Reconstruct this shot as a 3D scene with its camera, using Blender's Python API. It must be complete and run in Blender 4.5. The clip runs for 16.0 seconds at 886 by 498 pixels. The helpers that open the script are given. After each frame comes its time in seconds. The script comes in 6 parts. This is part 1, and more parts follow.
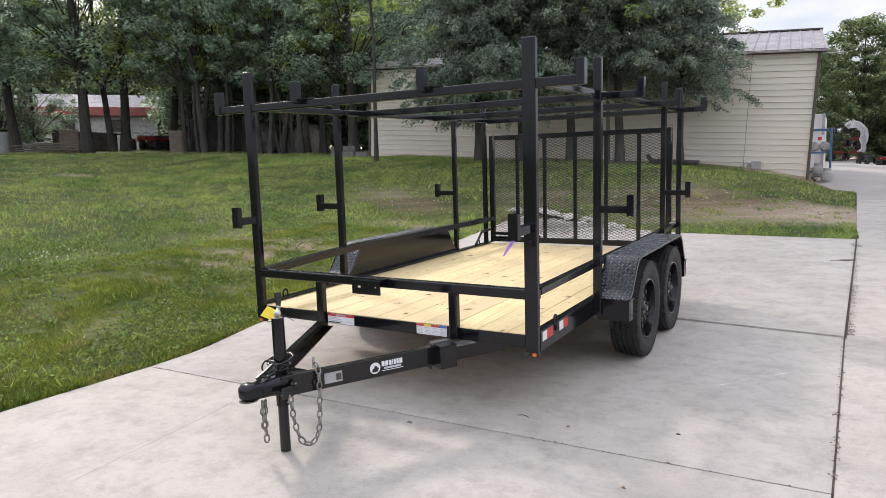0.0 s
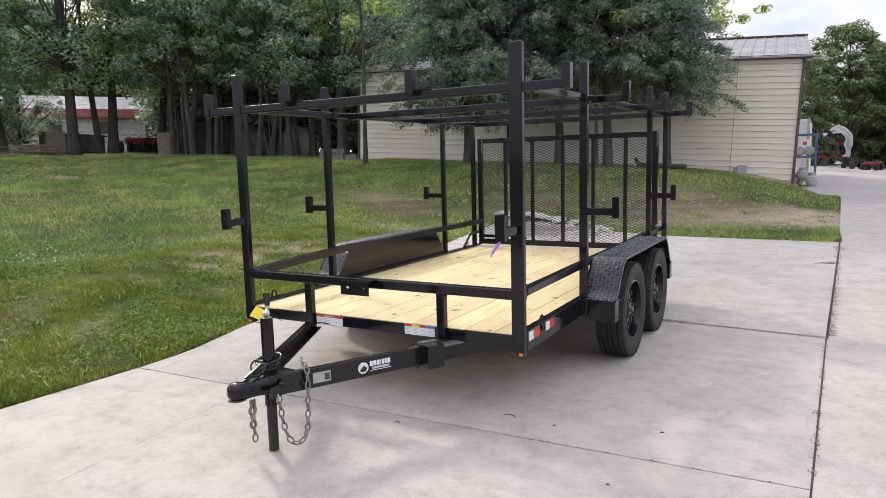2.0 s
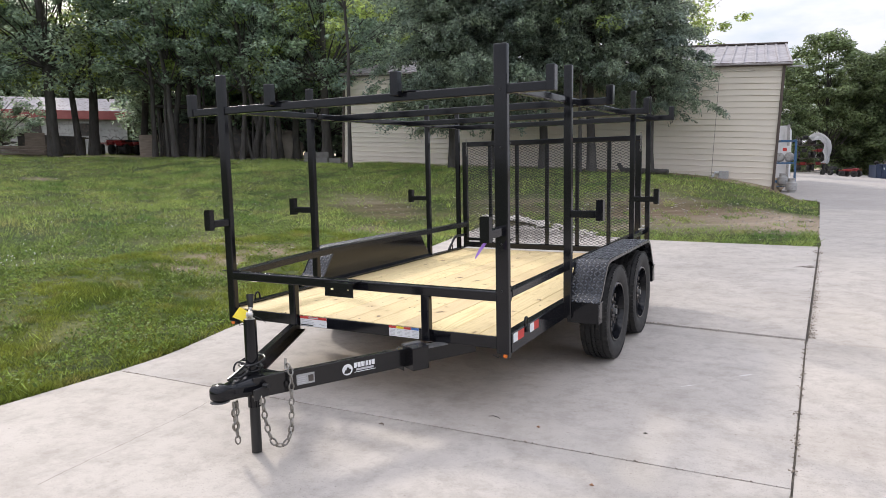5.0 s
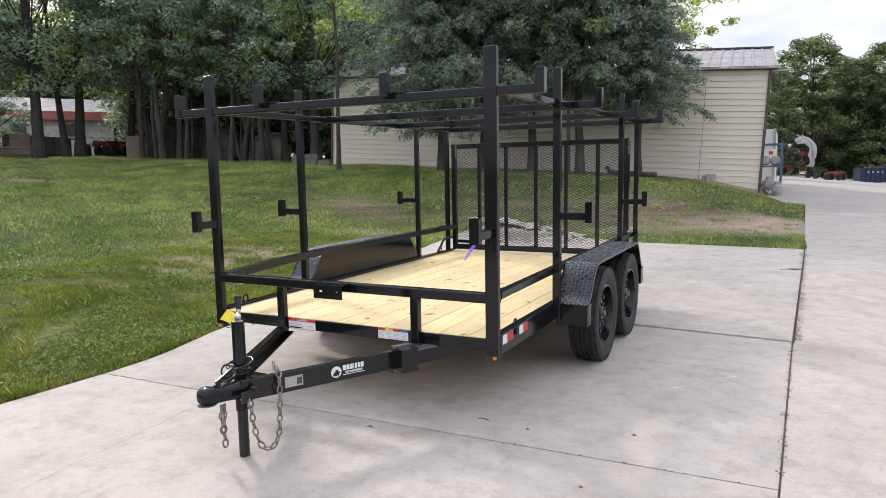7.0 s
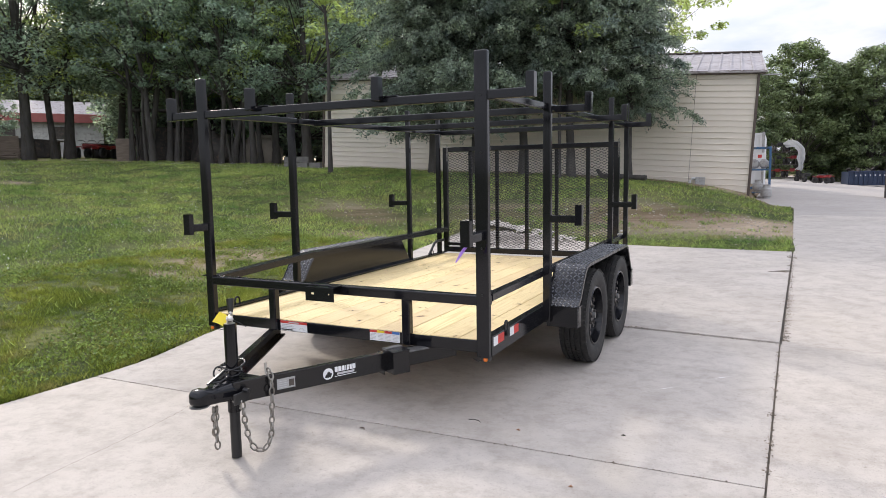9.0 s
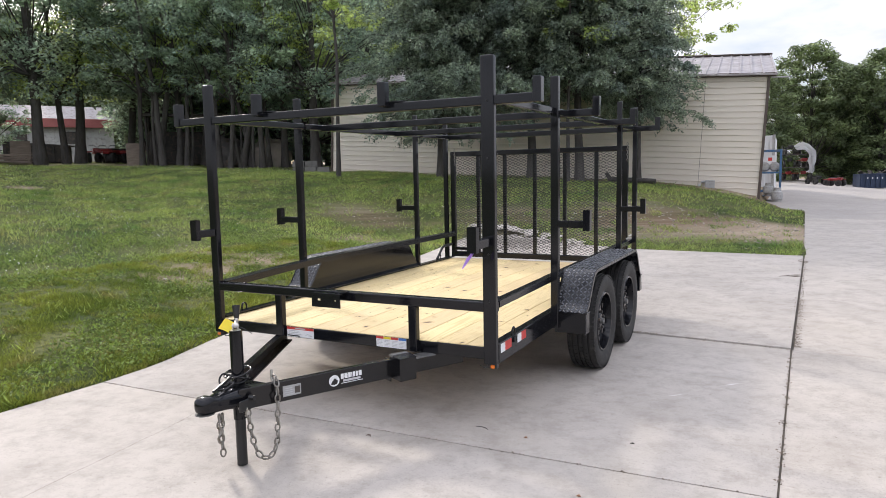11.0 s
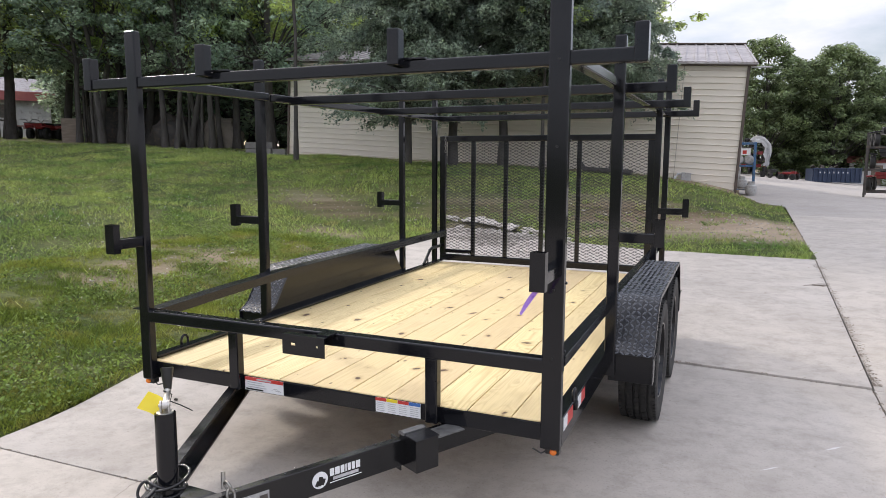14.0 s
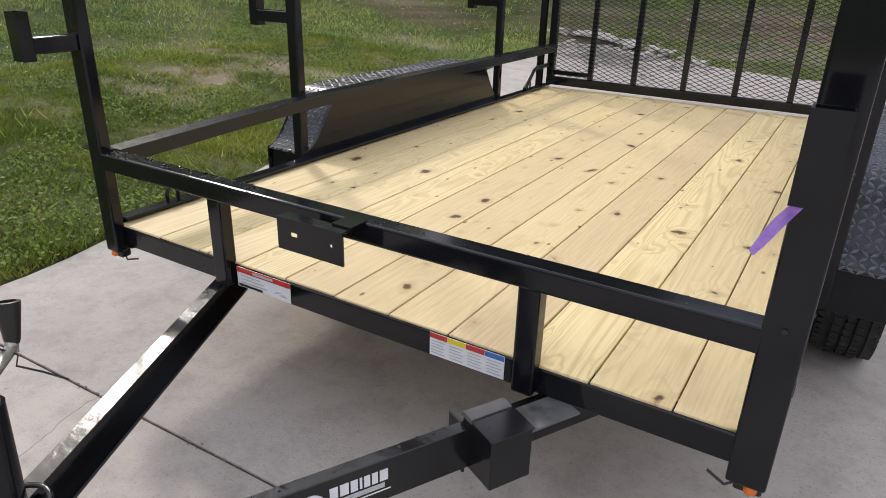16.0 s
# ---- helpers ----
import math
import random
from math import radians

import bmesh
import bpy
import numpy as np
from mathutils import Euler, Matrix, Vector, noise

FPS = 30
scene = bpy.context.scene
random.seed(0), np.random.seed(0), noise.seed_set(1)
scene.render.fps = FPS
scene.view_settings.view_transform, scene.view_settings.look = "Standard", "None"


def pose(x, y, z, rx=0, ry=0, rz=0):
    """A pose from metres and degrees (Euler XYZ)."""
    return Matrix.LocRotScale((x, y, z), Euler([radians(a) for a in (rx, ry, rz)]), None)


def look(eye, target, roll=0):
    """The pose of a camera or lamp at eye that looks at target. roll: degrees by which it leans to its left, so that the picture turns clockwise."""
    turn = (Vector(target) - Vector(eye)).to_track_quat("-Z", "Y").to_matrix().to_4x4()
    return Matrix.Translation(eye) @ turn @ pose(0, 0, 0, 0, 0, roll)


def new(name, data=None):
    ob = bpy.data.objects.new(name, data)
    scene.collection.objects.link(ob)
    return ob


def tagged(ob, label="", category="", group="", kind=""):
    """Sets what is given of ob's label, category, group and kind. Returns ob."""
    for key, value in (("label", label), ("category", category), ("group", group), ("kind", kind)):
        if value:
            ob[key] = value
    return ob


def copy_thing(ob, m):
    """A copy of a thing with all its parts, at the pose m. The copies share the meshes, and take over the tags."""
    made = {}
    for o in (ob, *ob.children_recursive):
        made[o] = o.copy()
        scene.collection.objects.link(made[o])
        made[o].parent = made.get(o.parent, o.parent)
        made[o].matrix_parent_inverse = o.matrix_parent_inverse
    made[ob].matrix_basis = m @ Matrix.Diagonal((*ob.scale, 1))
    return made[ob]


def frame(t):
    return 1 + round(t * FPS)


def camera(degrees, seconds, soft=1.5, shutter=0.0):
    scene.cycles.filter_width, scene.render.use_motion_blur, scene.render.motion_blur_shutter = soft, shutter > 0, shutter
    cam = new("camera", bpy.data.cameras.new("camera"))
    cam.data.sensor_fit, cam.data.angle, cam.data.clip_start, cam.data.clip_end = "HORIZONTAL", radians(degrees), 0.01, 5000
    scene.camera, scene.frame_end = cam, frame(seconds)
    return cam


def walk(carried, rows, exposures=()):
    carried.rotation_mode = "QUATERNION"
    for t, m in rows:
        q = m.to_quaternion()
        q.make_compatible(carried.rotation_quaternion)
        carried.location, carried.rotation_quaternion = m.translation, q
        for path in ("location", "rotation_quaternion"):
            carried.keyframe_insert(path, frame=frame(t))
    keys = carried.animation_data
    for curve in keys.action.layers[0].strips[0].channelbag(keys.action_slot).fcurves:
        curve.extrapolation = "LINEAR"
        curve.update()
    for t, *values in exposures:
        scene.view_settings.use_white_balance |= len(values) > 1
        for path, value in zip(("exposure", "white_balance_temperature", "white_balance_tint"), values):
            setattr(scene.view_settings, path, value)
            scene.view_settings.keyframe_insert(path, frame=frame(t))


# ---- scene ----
cam = camera(67.1, 16.0, soft=0.85)
PATH = [
    (0, (2.23, -3.064, 1.351), (1.223, -1.356, 1.087), -1.7),
    (0.5, (2.241, -3.075, 1.351), (1.241, -1.363, 1.089), -1.6),
    (1, (2.243, -3.08, 1.352), (1.249, -1.363, 1.092), -1.6),
    (1.5, (2.245, -3.083, 1.349), (1.259, -1.362, 1.092), -1.5),
    (2, (2.257, -3.094, 1.344), (1.277, -1.369, 1.089), -1.5),
    (2.5, (2.283, -3.095, 1.343), (1.31, -1.366, 1.091), -1.5),
    (3, (2.287, -3.099, 1.338), (1.322, -1.365, 1.09), -1.4),
    (3.5, (2.278, -3.106, 1.34), (1.321, -1.367, 1.092), -1.2),
    (4, (2.266, -3.098, 1.336), (1.315, -1.356, 1.09), -1.2),
    (6.5, (2.251, -3.096, 1.327), (1.334, -1.335, 1.088), -1.0),
    (7, (2.25, -3.094, 1.327), (1.34, -1.328, 1.09), -1.0),
    (7.5, (2.251, -3.091, 1.329), (1.347, -1.323, 1.093), -1.0),
    (8, (2.251, -3.103, 1.331), (1.354, -1.331, 1.098), -0.9),
    (8.5, (2.256, -3.118, 1.327), (1.366, -1.342, 1.097), -0.9),
    (10.8, (2.283, -3.105, 1.337), (1.398, -1.326, 1.11), -1.0),
    (11, (2.263, -3.092, 1.338), (1.352, -1.325, 1.12), -1.1),
    (11.5, (2.214, -3.044, 1.333), (1.264, -1.297, 1.127), -1.0),
    (12, (2.103, -3.02, 1.339), (1.144, -1.278, 1.13), -0.8),
    (12.5, (1.93, -2.977, 1.367), (1.003, -1.22, 1.145), -0.6),
    (13, (1.78, -2.785, 1.367), (0.917, -0.999, 1.106), -0.4),
    (13.5, (1.653, -2.493, 1.374), (0.825, -0.691, 1.116), -0.4),
    (14, (1.474, -2.213, 1.373), (0.69, -0.391, 1.11), 0.2),
    (14.5, (1.355, -1.908, 1.327), (0.64, -0.068, 1.006), 0.2),
    (15, (1.232, -1.597, 1.282), (0.416, 0.157, 0.771), 0.6),
    (15.5, (1.09, -1.337, 1.252), (0.177, 0.305, 0.566), 1.1),
    (16, (0.955, -1.138, 1.239), (0.002, 0.435, 0.452), 1.6),
]
walk(cam, [(t, look(eye, target, roll)) for t, eye, target, roll in PATH], exposures=((0.0, 0.24), (12.5, 0.29), (14.5, 0.20), (15.5, 0.10), (16.0, -0.12)))

# ---------------- world, sun, exposure ----------------
SUN_EL, SUN_AZ = 33.0, 301.0          # degrees; azimuth from +y, clockwise
world = bpy.data.worlds.new("sky")
scene.world = world
world.use_nodes = True
wn, wl = world.node_tree.nodes, world.node_tree.links
wn.clear()
sky = wn.new("ShaderNodeTexSky")
sky.sky_type = "NISHITA"
sky.sun_disc = False
sky.sun_elevation, sky.sun_rotation = radians(SUN_EL), radians(SUN_AZ)
sky.air_density, sky.dust_density = 1.0, 2.0
tc = wn.new("ShaderNodeTexCoord")
mp = wn.new("ShaderNodeMapping")
mp.inputs["Scale"].default_value = (1.2, 1.2, 3.2)
nz = wn.new("ShaderNodeTexNoise")
nz.inputs["Scale"].default_value, nz.inputs["Detail"].default_value, nz.inputs["Roughness"].default_value = 2.3, 6, 0.55
ramp = wn.new("ShaderNodeValToRGB")
ramp.color_ramp.elements[0].position, ramp.color_ramp.elements[1].position = 0.36, 0.56
ramp.color_ramp.elements[0].color = (0.12, 0.12, 0.12, 1)
ramp.color_ramp.elements[1].color = (1, 1, 1, 1)
cloud = wn.new("ShaderNodeMix")
cloud.data_type = "RGBA"
cloud.inputs["B"].default_value = (7.85, 7.85, 8.7, 1)
bg, out = wn.new("ShaderNodeBackground"), wn.new("ShaderNodeOutputWorld")
bg.inputs["Strength"].default_value = 0.134
wl.new(tc.outputs["Generated"], mp.inputs["Vector"])
wl.new(mp.outputs[0], nz.inputs["Vector"])
wl.new(nz.outputs["Fac"], ramp.inputs["Fac"])
wl.new(ramp.outputs["Color"], cloud.inputs["Factor"])
wl.new(sky.outputs[0], cloud.inputs["A"])
sepz, lift = wn.new("ShaderNodeSeparateXYZ"), wn.new("ShaderNodeMapRange")
lift.inputs["From Min"].default_value, lift.inputs["From Max"].default_value = 0.0, 0.9
lift.inputs["To Min"].default_value, lift.inputs["To Max"].default_value = 0.66, 1.66
veil = wn.new("ShaderNodeVectorMath")
veil.operation = "SCALE"
wl.new(tc.outputs["Generated"], sepz.inputs[0])
wl.new(sepz.outputs["Z"], lift.inputs["Value"])
wl.new(cloud.outputs["Result"], veil.inputs[0])
wl.new(lift.outputs[0], veil.inputs["Scale"])
wl.new(veil.outputs[0], bg.inputs["Color"])
wl.new(bg.outputs[0], out.inputs[0])
sun = new("sun", bpy.data.lights.new("sun", "SUN"))
sun.data.energy, sun.data.angle, sun.data.color = 1.92, radians(6), (1.0, 0.92, 0.83)
_a, _e = radians(SUN_AZ), radians(SUN_EL)
sun.matrix_world = look((0, 0, 30), Vector((0, 0, 30)) - Vector((math.sin(_a) * math.cos(_e), math.cos(_a) * math.cos(_e), math.sin(_e))))

rng = np.random.default_rng(7)

# ---------------- materials ----------------


def surf(name, c1, c2, rough=0.6, scale=3.0, metal=0.0, bump=0.0, bscale=60.0, stretch=(1, 1, 1), c3=None, fine=40.0, per_object=0.0, coat=0.0, rvar=0.1, island=0.0, spec=0.5):
    """Two colours mixed by broad noise, a third by fine noise, relief by the fine noise."""
    m = bpy.data.materials.new(name)
    m.use_nodes = True
    n, l = m.node_tree.nodes, m.node_tree.links
    p = n["Principled BSDF"]
    t = n.new("ShaderNodeTexCoord")
    g = n.new("ShaderNodeMapping")
    g.inputs["Scale"].default_value = stretch
    l.new(t.outputs["Object"], g.inputs["Vector"])
    a = n.new("ShaderNodeTexNoise")
    a.inputs["Scale"].default_value, a.inputs["Detail"].default_value = scale, 6
    l.new(g.outputs[0], a.inputs["Vector"])
    r = n.new("ShaderNodeMapRange")
    r.inputs["From Min"].default_value, r.inputs["From Max"].default_value = 0.32, 0.68
    l.new(a.outputs["Fac"], r.inputs["Value"])
    mix = n.new("ShaderNodeMix")
    mix.data_type = "RGBA"
    mix.inputs["A"].default_value, mix.inputs["B"].default_value = (*c1, 1), (*c2, 1)
    l.new(r.outputs[0], mix.inputs["Factor"])
    b = n.new("ShaderNodeTexNoise")
    b.inputs["Scale"].default_value, b.inputs["Detail"].default_value = fine, 5
    l.new(g.outputs[0], b.inputs["Vector"])
    colour = mix.outputs["Result"]
    if c3:
        r2 = n.new("ShaderNodeMapRange")
        r2.inputs["From Min"].default_value, r2.inputs["From Max"].default_value = 0.52, 0.72
        l.new(b.outputs["Fac"], r2.inputs["Value"])
        mix2 = n.new("ShaderNodeMix")
        mix2.data_type = "RGBA"
        mix2.inputs["B"].default_value = (*c3, 1)
        l.new(r2.outputs[0], mix2.inputs["Factor"])
        l.new(colour, mix2.inputs["A"])
        colour = mix2.outputs["Result"]
    if per_object or island:
        src = n.new("ShaderNodeObjectInfo" if per_object else "ShaderNodeNewGeometry")
        hs = n.new("ShaderNodeHueSaturation")
        mr = n.new("ShaderNodeMapRange")
        k = per_object or island
        mr.inputs["To Min"].default_value, mr.inputs["To Max"].default_value = 1 - k, 1 + k
        l.new(src.outputs["Random" if per_object else "Random Per Island"], mr.inputs["Value"])
        l.new(mr.outputs[0], hs.inputs["Value"])
        l.new(colour, hs.inputs["Color"])
        colour = hs.outputs["Color"]
    l.new(colour, p.inputs["Base Color"])
    rr = n.new("ShaderNodeMapRange")
    rr.inputs["To Min"].default_value, rr.inputs["To Max"].default_value = max(0.02, rough - rvar), min(1, rough + rvar)
    l.new(b.outputs["Fac"], rr.inputs["Value"])
    l.new(rr.outputs[0], p.inputs["Roughness"])
    p.inputs["Metallic"].default_value = metal
    p.inputs["Coat Weight"].default_value = coat
    p.inputs["Specular IOR Level"].default_value = spec
    if bump:
        c = n.new("ShaderNodeTexNoise")
        c.inputs["Scale"].default_value, c.inputs["Detail"].default_value = bscale, 4
        l.new(g.outputs[0], c.inputs["Vector"])
        bp = n.new("ShaderNodeBump")
        bp.inputs["Strength"].default_value, bp.inputs["Distance"].default_value = 1.0, bump
        l.new(c.outputs["Fac"], bp.inputs["Height"])
        l.new(bp.outputs[0], p.inputs["Normal"])
    return m


def leafy(name, c1, c2, through_light=0.35, scale=0.5, c3=None, spec=0.5):
    m = surf(name, c1, c2, 0.55, scale, fine=2.6, island=0.6, spec=spec, c3=c3)
    n, l = m.node_tree.nodes, m.node_tree.links
    p = n["Principled BSDF"]
    tr = n.new("ShaderNodeBsdfTranslucent")
    src = p.inputs["Base Color"].links[0].from_socket
    hs = n.new("ShaderNodeHueSaturation")
    hs.inputs["Value"].default_value, hs.inputs["Hue"].default_value = 1.5, 0.485
    l.new(src, hs.inputs["Color"])
    l.new(hs.outputs[0], tr.inputs["Color"])
    mx = n.new("ShaderNodeMixShader")
    mx.inputs[0].default_value = through_light
    l.new(p.outputs[0], mx.inputs[1])
    l.new(tr.outputs[0], mx.inputs[2])
    l.new(mx.outputs[0], n["Material Output"].inputs["Surface"])
    return m


def pine_boards():
    """Treated pine: pale sapwood, growth rings along the board, knots and a few stains."""
    m = bpy.data.materials.new("treated_pine")
    m.use_nodes = True
    n, l = m.node_tree.nodes, m.node_tree.links
    p = n["Principled BSDF"]
    t, info = n.new("ShaderNodeTexCoord"), n.new("ShaderNodeObjectInfo")
    off = n.new("ShaderNodeVectorMath")
    off.operation = "MULTIPLY_ADD"
    off.inputs[1].default_value = (1, 1, 1)
    sc = n.new("ShaderNodeVectorMath")
    sc.operation = "SCALE"
    sc.inputs[0].default_value = (31.7, 17.3, 5.9)
    l.new(info.outputs["Random"], sc.inputs["Scale"])
    l.new(t.outputs["Object"], off.inputs[0])
    l.new(sc.outputs[0], off.inputs[2])
    # knots: few, uneven ovals and short streaks
    kn = n.new("ShaderNodeTexNoise")
    kn.inputs["Scale"].default_value, kn.inputs["Detail"].default_value = 9.0, 4
    l.new(off.outputs[0], kn.inputs["Vector"])
    kd = n.new("ShaderNodeVectorMath")
    kd.operation = "MULTIPLY_ADD"
    kd.inputs[1].default_value = (0.11, 0.12, 0.0)
    l.new(kn.outputs["Color"], kd.inputs[0])
    l.new(off.outputs[0], kd.inputs[2])
    km = n.new("ShaderNodeMapping")
    km.inputs["Scale"].default_value = (5.6, 4.6, 1.0)
    l.new(kd.outputs[0], km.inputs["Vector"])
    vo = n.new("ShaderNodeTexVoronoi")
    vo.inputs["Scale"].default_value, vo.voronoi_dimensions = 1.0, "2D"
    l.new(km.outputs[0], vo.inputs["Vector"])
    sep = n.new("ShaderNodeSeparateColor")
    l.new(vo.outputs["Color"], sep.inputs[0])
    size = n.new("ShaderNodeMapRange")
    size.inputs["From Min"].default_value, size.inputs["From Max"].default_value = 0.54, 1.0
    size.inputs["To Min"].default_value, size.inputs["To Max"].default_value = -0.015, 0.105
    l.new(sep.outputs[0], size.inputs["Value"])
    knot = n.new("ShaderNodeMath")
    knot.operation = "SUBTRACT"
    l.new(size.outputs[0], knot.inputs[0])
    l.new(vo.outputs["Distance"], knot.inputs[1])
    kr = n.new("ShaderNodeMapRange")
    kr.inputs["From Min"].default_value, kr.inputs["From Max"].default_value = -0.022, 0.028
    l.new(knot.outputs[0], kr.inputs["Value"])
    halo = n.new("ShaderNodeMapRange")
    halo.inputs["From Min"].default_value, halo.inputs["From Max"].default_value = -0.30, 0.03
    l.new(knot.outputs[0], halo.inputs["Value"])
    # rings
    gm = n.new("ShaderNodeMapping")
    gm.inputs["Scale"].default_value = (11.0, 0.75, 11.0)
    l.new(off.outputs[0], gm.inputs["Vector"])
    w1 = n.new("ShaderNodeTexNoise")
    w1.inputs["Scale"].default_value, w1.inputs["Detail"].default_value, w1.inputs["Distortion"].default_value = 0.8, 1.0, 0.4
    l.new(gm.outputs[0], w1.inputs["Vector"])
    add = n.new("ShaderNodeMath")
    add.operation = "MULTIPLY_ADD"
    add.inputs[1].default_value = 0.10
    l.new(halo.outputs[0], add.inputs[0])
    l.new(w1.outputs["Fac"], add.inputs[2])
    mul = n.new("ShaderNodeMath")
    mul.operation = "MULTIPLY"
    mul.inputs[1].default_value = 95.0
    l.new(add.outputs[0], mul.inputs[0])
    sn = n.new("ShaderNodeMath")
    sn.operation = "SINE"
    l.new(mul.outputs[0], sn.inputs[0])
    ring = n.new("ShaderNodeMapRange")
    ring.inputs["From Min"].default_value, ring.inputs["From Max"].default_value = -0.2, 1.0
    bold = n.new("ShaderNodeMapRange")     # a few boards show their rings boldly
    bold.inputs["From Min"].default_value, bold.inputs["From Max"].default_value = 0.45, 0.85
    bold.inputs["To Min"].default_value, bold.inputs["To Max"].default_value = 0.12, 0.50
    l.new(info.outputs["Random"], bold.inputs["Value"])
    l.new(bold.outputs[0], ring.inputs["To Max"])
    l.new(sn.outputs[0], ring.inputs["Value"])
    fm = n.new("ShaderNodeMapping")
    fm.inputs["Scale"].default_value = (160.0, 4.0, 160.0)
    l.new(off.outputs[0], fm.inputs["Vector"])
    fine = n.new("ShaderNodeTexNoise")
    fine.inputs["Scale"].default_value, fine.inputs["Detail"].default_value = 1.0, 3
    l.new(fm.outputs[0], fine.inputs["Vector"])
    big = n.new("ShaderNodeTexNoise")
    big.inputs["Scale"].default_value, big.inputs["Detail"].default_value = 1.6, 3
    l.new(off.outputs[0], big.inputs["Vector"])

    def mixc(fac, a, b):
        x = n.new("ShaderNodeMix")
        x.data_type = "RGBA"
        for key, v in (("Factor", fac), ("A", a), ("B", b)):
            if isinstance(v, (tuple, float)):
                x.inputs[key].default_value = (*v, 1) if isinstance(v, tuple) else v
            else:
                l.new(v, x.inputs[key])
        return x.outputs["Result"]
    base = mixc(big.outputs["Fac"], (0.81, 0.65, 0.372), (0.71, 0.555, 0.278))
    base = mixc(ring.outputs[0], base, (0.53, 0.37, 0.165))
    fr = n.new("ShaderNodeMapRange")
    fr.inputs["From Min"].default_value, fr.inputs["From Max"].default_value, fr.inputs["To Max"].default_value = 0.45, 0.8, 0.35
    l.new(fine.outputs["Fac"], fr.inputs["Value"])
    base = mixc(fr.outputs[0], base, (0.42, 0.30, 0.13))
    hr = n.new("ShaderNodeMapRange")
    hr.inputs["From Min"].default_value, hr.inputs["From Max"].default_value, hr.inputs["To Max"].default_value = 0.5, 1.0, 0.5
    l.new(halo.outputs[0], hr.inputs["Value"])
    # smudged brown streaks along the boards
    sm = n.new("ShaderNodeMapping")
    sm.inputs["Scale"].default_value = (6.0, 1.3, 1.0)
    l.new(off.outputs[0], sm.inputs["Vector"])
    smn = n.new("ShaderNodeTexNoise")
    smn.inputs["Scale"].default_value, smn.inputs["Detail"].default_value, smn.inputs["Roughness"].default_value = 1.5, 6, 0.65
    l.new(sm.outputs[0], smn.inputs["Vector"])
    smr = n.new("ShaderNodeMapRange")
    smr.inputs["From Min"].default_value, smr.inputs["From Max"].default_value, smr.inputs["To Max"].default_value = 0.54, 0.78, 0.48
    l.new(smn.outputs["Fac"], smr.inputs["Value"])
    base = mixc(smr.outputs[0], base, (0.47, 0.33, 0.16))
    base = mixc(hr.outputs[0], base, (0.40, 0.25, 0.10))
    base = mixc(kr.outputs[0], base, (0.095, 0.050, 0.022))
    # pin knots
    pm = n.new("ShaderNodeMapping")
    pm.inputs["Scale"].default_value = (9.0, 5.0, 1.0)
    pm.inputs["Location"].default_value = (3.3, 1.7, 0)
    l.new(off.outputs[0], pm.inputs["Vector"])
    pv = n.new("ShaderNodeTexVoronoi")
    pv.inputs["Scale"].default_value, pv.voronoi_dimensions = 1.0, "2D"
    l.new(pm.outputs[0], pv.inputs["Vector"])
    psep, psz, psub, pr = n.new("ShaderNodeSeparateColor"), n.new("ShaderNodeMapRange"), n.new("ShaderNodeMath"), n.new("ShaderNodeMapRange")
    l.new(pv.outputs["Color"], psep.inputs[0])
    psz.inputs["From Min"].default_value, psz.inputs["To Min"].default_value, psz.inputs["To Max"].default_value = 0.55, -0.02, 0.062
    l.new(psep.outputs[1], psz.inputs["Value"])
    psub.operation = "SUBTRACT"
    l.new(psz.outputs[0], psub.inputs[0])
    l.new(pv.outputs["Distance"], psub.inputs[1])
    pr.inputs["From Min"].default_value, pr.inputs["From Max"].default_value, pr.inputs["To Max"].default_value = -0.015, 0.02, 0.85
    l.new(psub.outputs[0], pr.inputs["Value"])
    base = mixc(pr.outputs[0], base, (0.15, 0.085, 0.040))
    hs = n.new("ShaderNodeHueSaturation")
    vr = n.new("ShaderNodeMapRange")
    vr.inputs["To Min"].default_value, vr.inputs["To Max"].default_value = 0.9, 1.1
    l.new(info.outputs["Random"], vr.inputs["Value"])
    l.new(vr.outputs[0], hs.inputs["Value"])
    hv = n.new("ShaderNodeMapRange")
    hv.inputs["To Min"].default_value, hv.inputs["To Max"].default_value = 0.495, 0.507
    l.new(info.outputs["Random"], hv.inputs["Value"])
    l.new(hv.outputs[0], hs.inputs["Hue"])
    l.new(base, hs.inputs["Color"])
    l.new(hs.outputs[0], p.inputs["Base Color"])
    p.inputs["Roughness"].default_value = 0.62
    bp = n.new("ShaderNodeBump")
    bp.inputs["Distance"].default_value, bp.inputs["Strength"].default_value = 0.0008, 1.0
    l.new(fine.outputs["Fac"], bp.inputs["Height"])
    l.new(bp.outputs[0], p.inputs["Normal"])
    return m


M_BLACK = surf("black_gloss_paint", (0.0055, 0.0058, 0.0075), (0.009, 0.0095, 0.012), 0.11, 5, bump=0.00028, bscale=5, fine=70, rvar=0.05, spec=0.36)
M_SATIN = surf("black_satin_paint", (0.007, 0.007, 0.009), (0.011, 0.011, 0.013), 0.24, 5, bump=0.0004, bscale=9, fine=50, rvar=0.08)
M_WETBLACK = surf("thick_glossy_black_paint", (0.006, 0.006, 0.007), (0.010, 0.010, 0.011), 0.17, 5, bump=0.0010, bscale=30, fine=40, rvar=0.10)
M_BLACK2 = surf("black_satin_steel", (0.011, 0.011, 0.012), (0.017, 0.017, 0.017), 0.34, 6, bump=0.0003, bscale=90)
M_MESH = surf("black_mesh_paint", (0.012, 0.012, 0.013), (0.022, 0.022, 0.023), 0.5, 6, spec=0.35)
